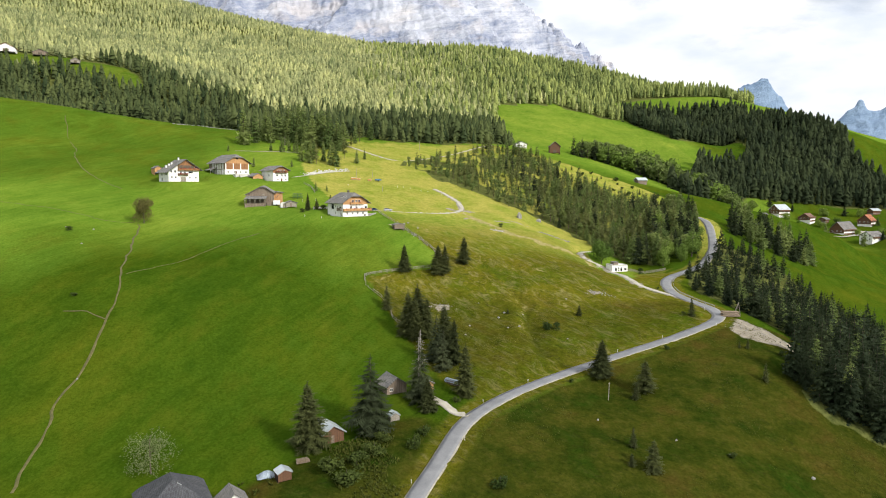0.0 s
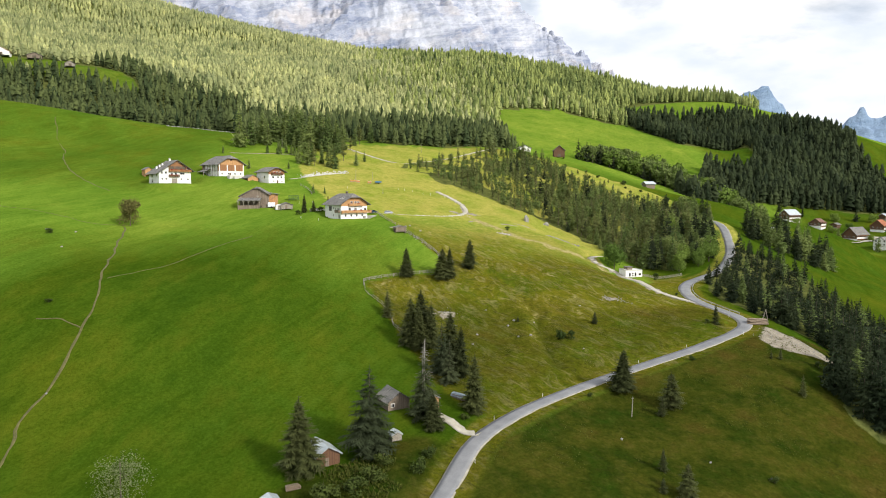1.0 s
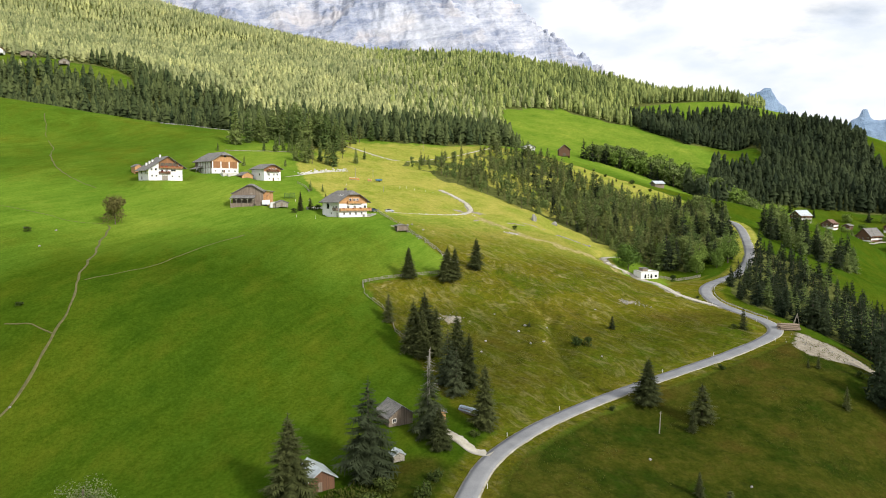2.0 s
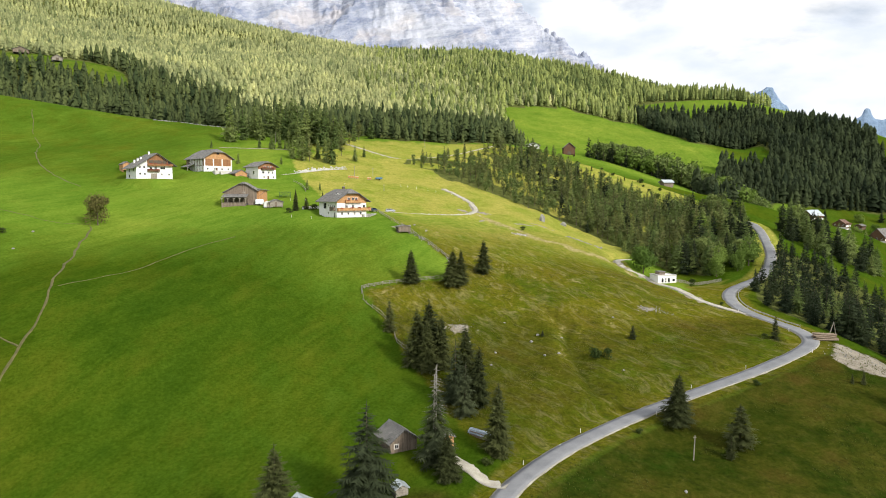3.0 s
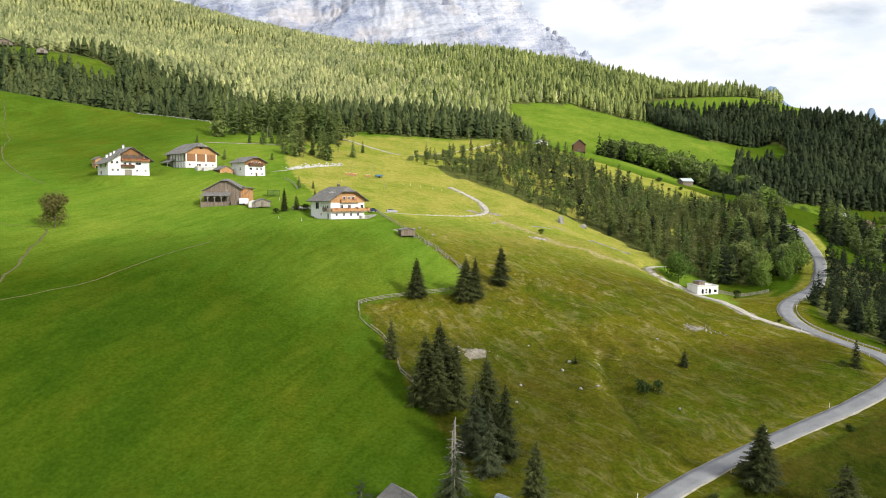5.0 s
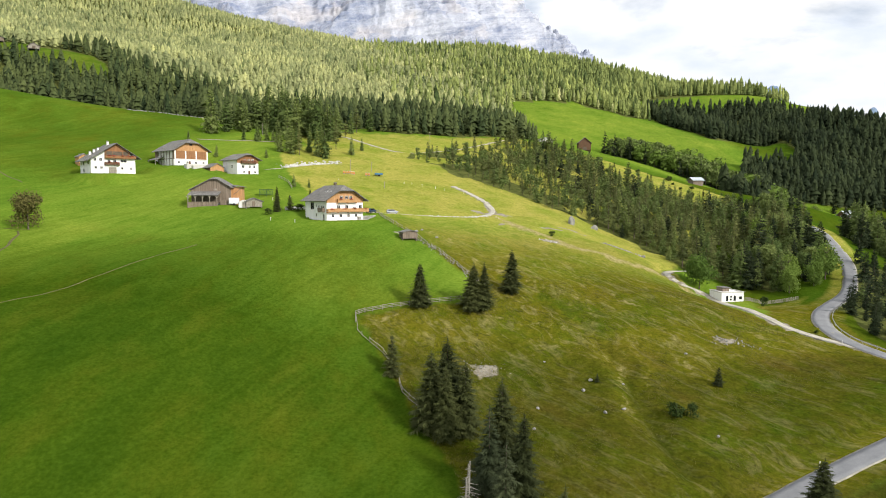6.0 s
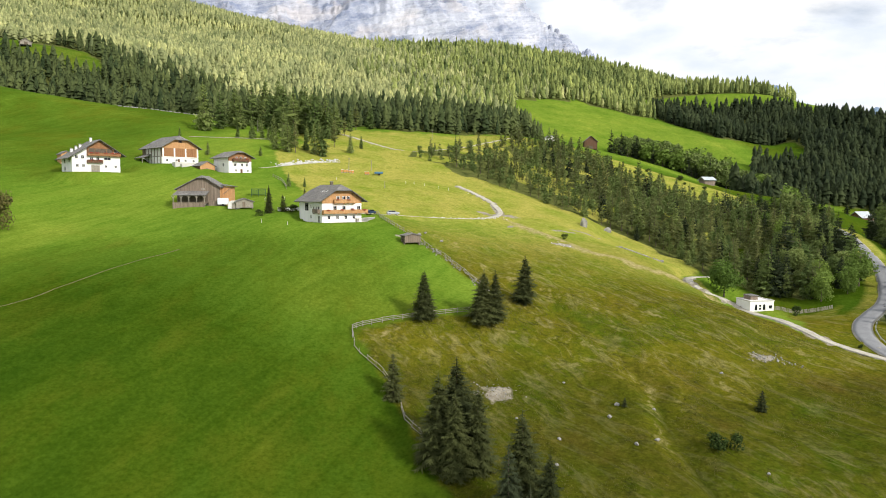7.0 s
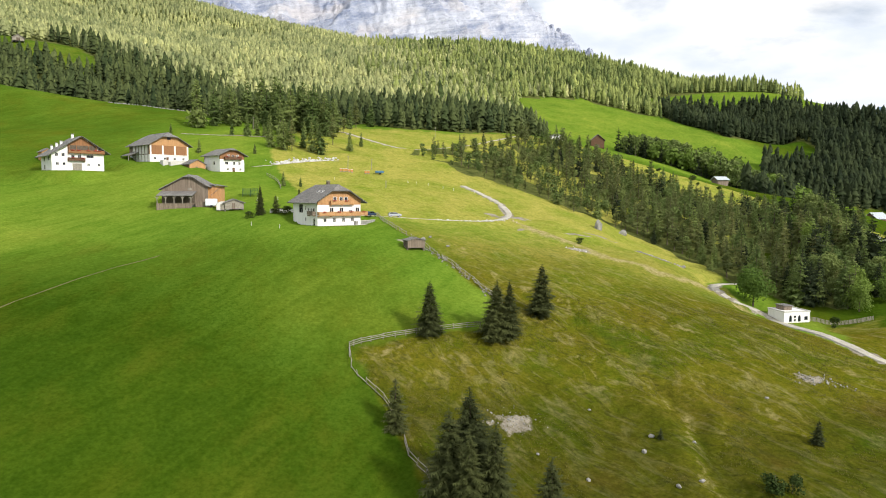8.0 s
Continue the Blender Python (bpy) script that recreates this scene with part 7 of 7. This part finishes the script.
def rubble(name, line, n, wide, lo, hi, label, mat):
    """Loose stones heaped along a line, too many to tell apart."""
    pts = spline(line, 1.0)
    vs, fs, off = [], [], 0
    src = [(np.array([v.co[:] for v in me.vertices]), [tuple(p.vertices) for p in me.polygons]) for me in STONES]
    for _ in range(n):
        p = pts[_s.randrange(len(pts))]
        co, fa = _s.choice(src)
        x, y, s = p[0] + _s.gauss(0, wide), p[1] + _s.gauss(0, wide), _s.uniform(lo, hi)
        a = _s.uniform(0, 6.28)
        c = co * (s, s * _s.uniform(0.6, 1), s * _s.uniform(0.5, 0.9))
        vs.append(np.stack([x + c[:, 0] * math.cos(a) - c[:, 1] * math.sin(a), y + c[:, 0] * math.sin(a) + c[:, 1] * math.cos(a), ground_at(x, y) + s * 0.3 + c[:, 2]], 1))
        fs += [tuple(i + off for i in q) for q in fa]
        off += len(co)
    me = mesh_of(name, np.vstack(vs), fs, mat)
    return tagged(new(name, me), label, "rubble", kind="stuff")


MAT_PALESTONE = simple("pale_limestone_rubble", (0.38, 0.37, 0.34), (0.60, 0.59, 0.56), 1.2, 0.95, bump=0.6)
rubble("rubble_bank", [(-45, 419), (-38, 428), (-30, 436), (-22, 440)], 210, 1.3, 0.25, 0.75, "bank of white limestone blocks beside the track", MAT_PALESTONE)
rubble("edge_wall", [(-165, 556), (-150, 560), (-130, 565), (-108, 569)], 150, 0.7, 0.25, 0.6, "low grey dry-stone wall along the edge of the wood", MAT_STONE)
rubble("old_wall", [(84, 343), (90, 342.5), (97, 341)], 110, 0.5, 0.2, 0.45, "low ruined dry-stone wall below the wood", MAT_STONE)
rubble("soil_stones", [(120, 217), (128, 215), (136, 207)], 70, 2.4, 0.08, 0.28, "stones and earth clods on the bare bank", MAT_STONE)
rubble("pasture_stones", [(55, 325), (58, 323)], 14, 1.4, 0.12, 0.35, "pale stones in a bare patch of pasture", MAT_PALESTONE)
rubble("hill_stones", [(16, 239), (25, 241)], 70, 1.3, 0.06, 0.2, "small stones in a bare patch of pasture", MAT_STONE)
rubble("fence_stones", [(26, 276), (20, 288), (14, 298), (9, 305)], 110, 0.7, 0.12, 0.32, "stones piled along the pasture fence", MAT_STONE)
rubble("scar_stones", [(82, 254), (90, 252)], 60, 1.2, 0.08, 0.3, "stones in a bare scar on the slope", MAT_STONE)
rubble("track_stones", [(20, 345), (31, 348), (42, 355)], 60, 1.4, 0.15, 0.4, "stones beside the gravel track", MAT_PALESTONE)


# ---- grass tufts ----
def tufts(name, poly, n, lo, hi, mat, label, spread=0.5):
    """Clumps of bent blades, three or four to a tuft."""
    p = np.array(poly)
    rs = np.random.RandomState(n)
    x = rs.uniform(p[:, 0].min(), p[:, 0].max(), n * 3)
    y = rs.uniform(p[:, 1].min(), p[:, 1].max(), n * 3)
    ok = inside(poly, x, y) & (fuzz(x, y, 13, 71) * 1.3 + fuzz(x, y, 4.5, 72) * 0.7 > 0.1)
    x, y = x[ok][:n], y[ok][:n]
    keep = clear_of_roads(x, y)
    x, y = x[keep], y[keep]
    z = height(x, y)
    k = len(x)
    nb = 5
    co = np.zeros((k, nb, 3, 3))
    h = rs.uniform(lo, hi, k)
    for b in range(nb):
        a = rs.uniform(0, 6.28, k)
        wx, wy = np.cos(a), np.sin(a)
        rad = h * spread
        co[:, b, 0] = np.stack([x - wy * rad * 0.4, y + wx * rad * 0.4, z - 0.05], 1)
        co[:, b, 1] = np.stack([x + wy * rad * 0.4, y - wx * rad * 0.4, z - 0.05], 1)
        co[:, b, 2] = np.stack([x + wx * rad, y + wy * rad, z + h * rs.uniform(0.6, 1.0, k)], 1)
    me = bpy.data.meshes.new(name)
    co = co.reshape(-1, 3)
    me.vertices.add(len(co))
    me.vertices.foreach_set("co", co.ravel())
    me.loops.add(len(co))
    me.loops.foreach_set("vertex_index", np.arange(len(co), dtype=np.int32))
    me.polygons.add(len(co) // 3)
    me.polygons.foreach_set("loop_start", np.arange(0, len(co), 3, dtype=np.int32))
    me.update(calc_edges=True)
    me.materials.append(mat)
    return tagged(new(name, me), label, "grass", kind="stuff")


MAT_STRAW = needle_material("straw_blades", (0.085, 0.095, 0.018), (0.185, 0.170, 0.058), True)
MAT_SEDGE = needle_material("sedge_blades", (0.040, 0.068, 0.010), (0.110, 0.120, 0.026), True)
tufts("pasture_grass", [(-6, 257), (20, 266), (27, 274), (22, 284), (70, 290), (100, 285), (112, 256), (118, 240), (113, 223), (84, 211), (55, 199), (30, 181), (22, 181), (16, 190), (8, 222), (0, 243)], 15000, 0.10, 0.30, MAT_STRAW, "tussocks of dry olive and straw-coloured grass")
tufts("roadside_grass", ROUGH, 6500, 0.15, 0.42, MAT_SEDGE, "rough dark tussocks of grass below the road")
tufts("weed_patch", ROUGH_LEFT, 3500, 0.4, 0.9, MAT_SEDGE, "tall weeds and grass between road and huts")

# ---- yard things ----
MAT_SILVER = simple("silver_car_paint", (0.50, 0.52, 0.54), (0.58, 0.60, 0.62), 1.0, 0.25, 0.6, 0)
MAT_RUBBER = simple("tyre_rubber", (0.015, 0.015, 0.015), (0.03, 0.03, 0.03), 4.0, 0.9)


def car(x, y, yaw, mat, label):
    ob = thing("car", pose(x, y, ground_at(x, y) + 0.12, 0, 0, yaw), label, "car")
    side = [(-2.15, 0.30), (2.1, 0.30), (2.15, 0.62), (1.9, 0.86), (1.05, 0.96), (0.35, 1.42), (-1.55, 1.46), (-2.1, 0.98), (-2.18, 0.6)]
    bm = slab(side, "y", -0.86, 0.86)
    bmesh.ops.bevel(bm, geom=list(bm.edges), offset=0.07, segments=2, affect="EDGES")
    body = part("body", bm, mat, ob)
    glass = [(0.92, 0.98), (0.33, 1.36), (-1.5, 1.40), (-1.95, 1.0)]
    part("side_window", slab(glass, "y", -0.885, -0.868), MAT_GLASS, body)
    part("side_window", slab(glass, "y", 0.868, 0.885), MAT_GLASS, body)
    w = slab([(-0.7, 0), (0.7, 0), (0.62, 0.72), (-0.62, 0.72)], "y", -0.01, 0.01)
    ws = part("windscreen", w, MAT_GLASS, body)
    ws.matrix_basis = pose(1.08, 0, 0.96, -57, 0, 90)
    for u in (-1.35, 1.35):
        for v in (-0.82, 0.82):
            wh = part("wheel", one_stick("wheel", (u, v - 0.1, 0.2), (u, v + 0.1, 0.2), 0.32, 14), MAT_RUBBER, ob)
            part("rim", one_stick("rim", (u, v - 0.115, 0.2), (u, v + 0.115, 0.2), 0.19, 10), MAT_STEEL, wh)
    return ob


car(3.6, 344.6, 12, MAT_SILVER, "silver estate car parked on the gravel track")
car(-3.8, 331.5, 60, simple("dark_blue_car_paint", (0.03, 0.05, 0.10), (0.04, 0.07, 0.14), 1.0, 0.3, 0.4, 0), "dark blue car parked behind the farmhouse")

MAT_WHITEBOX = simple("white_sheet_panel", (0.60, 0.64, 0.67), (0.74, 0.77, 0.79), 0.8, 0.5)
tr = thing("trailer", pose(-51.6, 338.6, ground_at(-51.6, 338.6), 0, 0, 8), "white box trailer parked beside the old barn", "trailer")
bm = boxes((-1.7, 1.7, -1, 1, 0.5, 2.6))
bmesh.ops.bevel(bm, geom=list(bm.edges), offset=0.15, segments=2, affect="EDGES")
part("box_body", bm, MAT_WHITEBOX, tr)
for v in (-1.02, 1.02):
    part("wheel", one_stick("wheel", (0, v - 0.1, 0.35), (0, v + 0.1, 0.35), 0.38, 12), MAT_RUBBER, tr)
part("drawbar", one_stick("drawbar", (1.6, 0, 0.55), (3.0, 0, 0.45), 0.06), MAT_STEEL, tr)

tent = thing("storage_tent", pose(-47.6, 335.6, ground_at(-47.6, 335.6), 0, 0, 15), "pale round-topped canvas storage tent", "tent")
arc = [(-1.8, 0)] + [(1.8 * math.cos(a), 1.4 + 1.2 * math.sin(a)) for a in np.linspace(math.pi, 0, 9)] + [(1.8, 0)]
part("canvas", slab(arc, "y", -1.8, 1.8), simple("pale_canvas", (0.50, 0.49, 0.46), (0.66, 0.65, 0.62), 1.0, 0.85), tent)
part("flap", boxes((-0.7, 0.7, -1.86, -1.81, 0.0, 1.9)), MAT_RAIL, tent)

pen = thing("wire_cage", pose(-43.5, 356.5, ground_at(-43.5, 356.5), 0, 0, 8), "dark green netted cage standing in the meadow", "cage")
MAT_NET = simple("green_net", (0.03, 0.07, 0.035), (0.06, 0.12, 0.06), 4.0, 0.8)
for u in (-2.4, 0, 2.4):
    for v in (-1, 1):
        part("post", one_stick("post", (u, v, -0.3), (u, v, 2.5), 0.06), MAT_NET, pen)
for v in (-1, 1):
    for h in np.linspace(0.5, 2.4, 9):
        part("wire", one_stick("wire", (-2.4, v, h), (2.4, v, h), 0.045, 4), MAT_NET, pen)
part("lid", boxes((-2.5, 2.5, -1.1, 1.1, 2.45, 2.55)), MAT_NET, pen)

# terrace wall and garden edging by the farmhouse
tw = thing("terrace_wall", pose(-5.0, 322.0, ground_at(-5.0, 322.0), 0, 0, 62), "low grey stone terrace wall beside the farmhouse", "wall")
part("wall", boxes((-6, 5, -0.3, 0.3, -1.6, 0.9)), MAT_STONE, tw)
part("coping", boxes((-6.1, 5.1, -0.38, 0.38, 0.9, 1.02)), MAT_KERB, tw)
gw = thing("terrace_wall", pose(-27.0, 331.0, ground_at(-27.0, 331.0), 0, 0, 12), "white garden wall beside the farmhouse", "wall")
part("wall", boxes((-6, 4, -0.2, 0.2, -1.2, 0.9)), MAT_PLASTER, gw)
part("coping", boxes((-6.1, 4.1, -0.28, 0.28, 0.9, 1.0)), MAT_KERB, gw)
by = thing("yard_ramp", pose(-84, 396.5, 66.0, 0, 0, 42), "concrete loading ramp in front of the hay barn", "ramp")
part("slab", boxes((-1, 9, -3.2, -0.4, -1.6, 0.5)), MAT_KERB, by)
part("step", boxes((1, 7, -5, -3.21, -1.8, -0.1)), MAT_KERB, by)

# beehives, a covered trailer and pale stakes on the slope behind the farmhouse
MAT_ORANGE = simple("orange_paint", (0.45, 0.17, 0.05), (0.62, 0.28, 0.10), 3.0, 0.7)
hive = None
for k, (x, y) in enumerate(((-17.6, 414.6), (-16.4, 414.2), (-15.3, 414.5), (-14.1, 414.0), (-13.0, 414.4), (-7.4, 416.2), (-6.2, 416.6))):
    m = pose(x, y, ground_at(x, y), 0, 0, _s.uniform(-12, 12))
    if hive is None:
        hive = thing("beehive", m, "small orange and white beehive box in the grass", "beehive", "beehives on the slope")
        part("hive_body", boxes((-0.4, 0.4, -0.4, 0.4, 0.3, 1.15)), MAT_ORANGE, hive)
        part("lid", boxes((-0.46, 0.46, -0.46, 0.46, 1.15, 1.28)), MAT_FRAME, hive)
        part("stand", boxes((-0.36, 0.36, -0.36, 0.36, -0.2, 0.3)), MAT_RAIL, hive)
    else:
        copy_thing(hive, m)
cart = thing("farm_trailer", pose(-1.6, 416.8, ground_at(-1.6, 416.8), 0, 0, 6), "low farm trailer under a blue cover", "trailer")
bm = boxes((-1.9, 1.9, -0.9, 0.9, 0.55, 1.5))
bmesh.ops.bevel(bm, geom=list(bm.edges), offset=0.2, segments=2, affect="EDGES")
part("cover", bm, simple("blue_cover", (0.05, 0.13, 0.22), (0.10, 0.22, 0.32), 1.5, 0.6), cart)
for v in (-0.85, 0.85):
    part("wheel", one_stick("wheel", (0.2, v - 0.1, 0.3), (0.2, v + 0.1, 0.3), 0.36, 12), MAT_RUBBER, cart)
peg = None
for x, y in ((10, 404), (13.5, 403), (18, 402), (24, 400.5), (28, 399), (-34, 352), (-40, 349), (-27, 309), (-35, 313), (-19, 398), (36, 396)):
    m = pose(x, y, ground_at(x, y), _s.uniform(-5, 5), _s.uniform(-5, 5))
    if peg is None:
        peg = thing("fence_stake", m, "thin white electric fence stake", "stake", "electric fence stakes")
        part("stake", one_stick("stake", (0, 0, -0.3), (0, 0, 1.1), 0.07, 6, 0.05), MAT_FRAME, peg)
    else:
        copy_thing(peg, m)

# clutter among the lower huts
hut("shed", "small red and white garden hut with a pale roof", -23.0, 143.5, 25, 3.0, 2.6, 1.9, 2.6, MAT_BROWN, MAT_TIN, 0.3, 0.3, door=False)
tp = thing("covered_pile", pose(-26.0, 147.0, ground_at(-26.0, 147.0), 0, 0, 15), "pile under a pale blue and white tarpaulin", "tarpaulin")
pv, pf = [], []
for i in range(7):
    for j in range(6):
        u, v = -1 + 2 * i / 6, -1 + 2 * j / 5
        pv.append((u * 2.2, v * 1.5, max(0.02, 1.3 * (1 - u * u) * (1 - v * v) + _s.uniform(-0.12, 0.12))))
for i in range(6):
    for j in range(5):
        pf.append((i * 6 + j, (i + 1) * 6 + j, (i + 1) * 6 + j + 1, i * 6 + j + 1))
part("tarpaulin", mesh_of("tarpaulin", pv, pf), MAT_TARP, tp)
ws = thing("wood_stack", pose(-18.5, 151.0, ground_at(-18.5, 151.0), 0, 0, 20), "pale stack of firewood under the spruce", "firewood")
for k in range(26):
    lg = part("billet", log_me, None, ws)
    lg.matrix_basis = pose((k % 9) * 0.35 - 1.4, 0, 0.18 + (k // 9) * 0.34, 0, 0, 90) @ Matrix.Diagonal((0.2, 0.6, 0.6, 1))
dish = thing("satellite_dish", pose(-33.5, 142.5, ground_at(-33.5, 142.5)), "white satellite dish on a pole", "antenna")
part("mast", one_stick("mast", (0, 0, -0.3), (0, 0, 1.9), 0.05), MAT_STEEL, dish)
dp = part("reflector", one_stick("reflector", (0, 0, 0), (0, -0.12, 0.03), 0.42, 14, 0.30), MAT_FRAME, dish)
dp.location = (0, -0.1, 1.9)
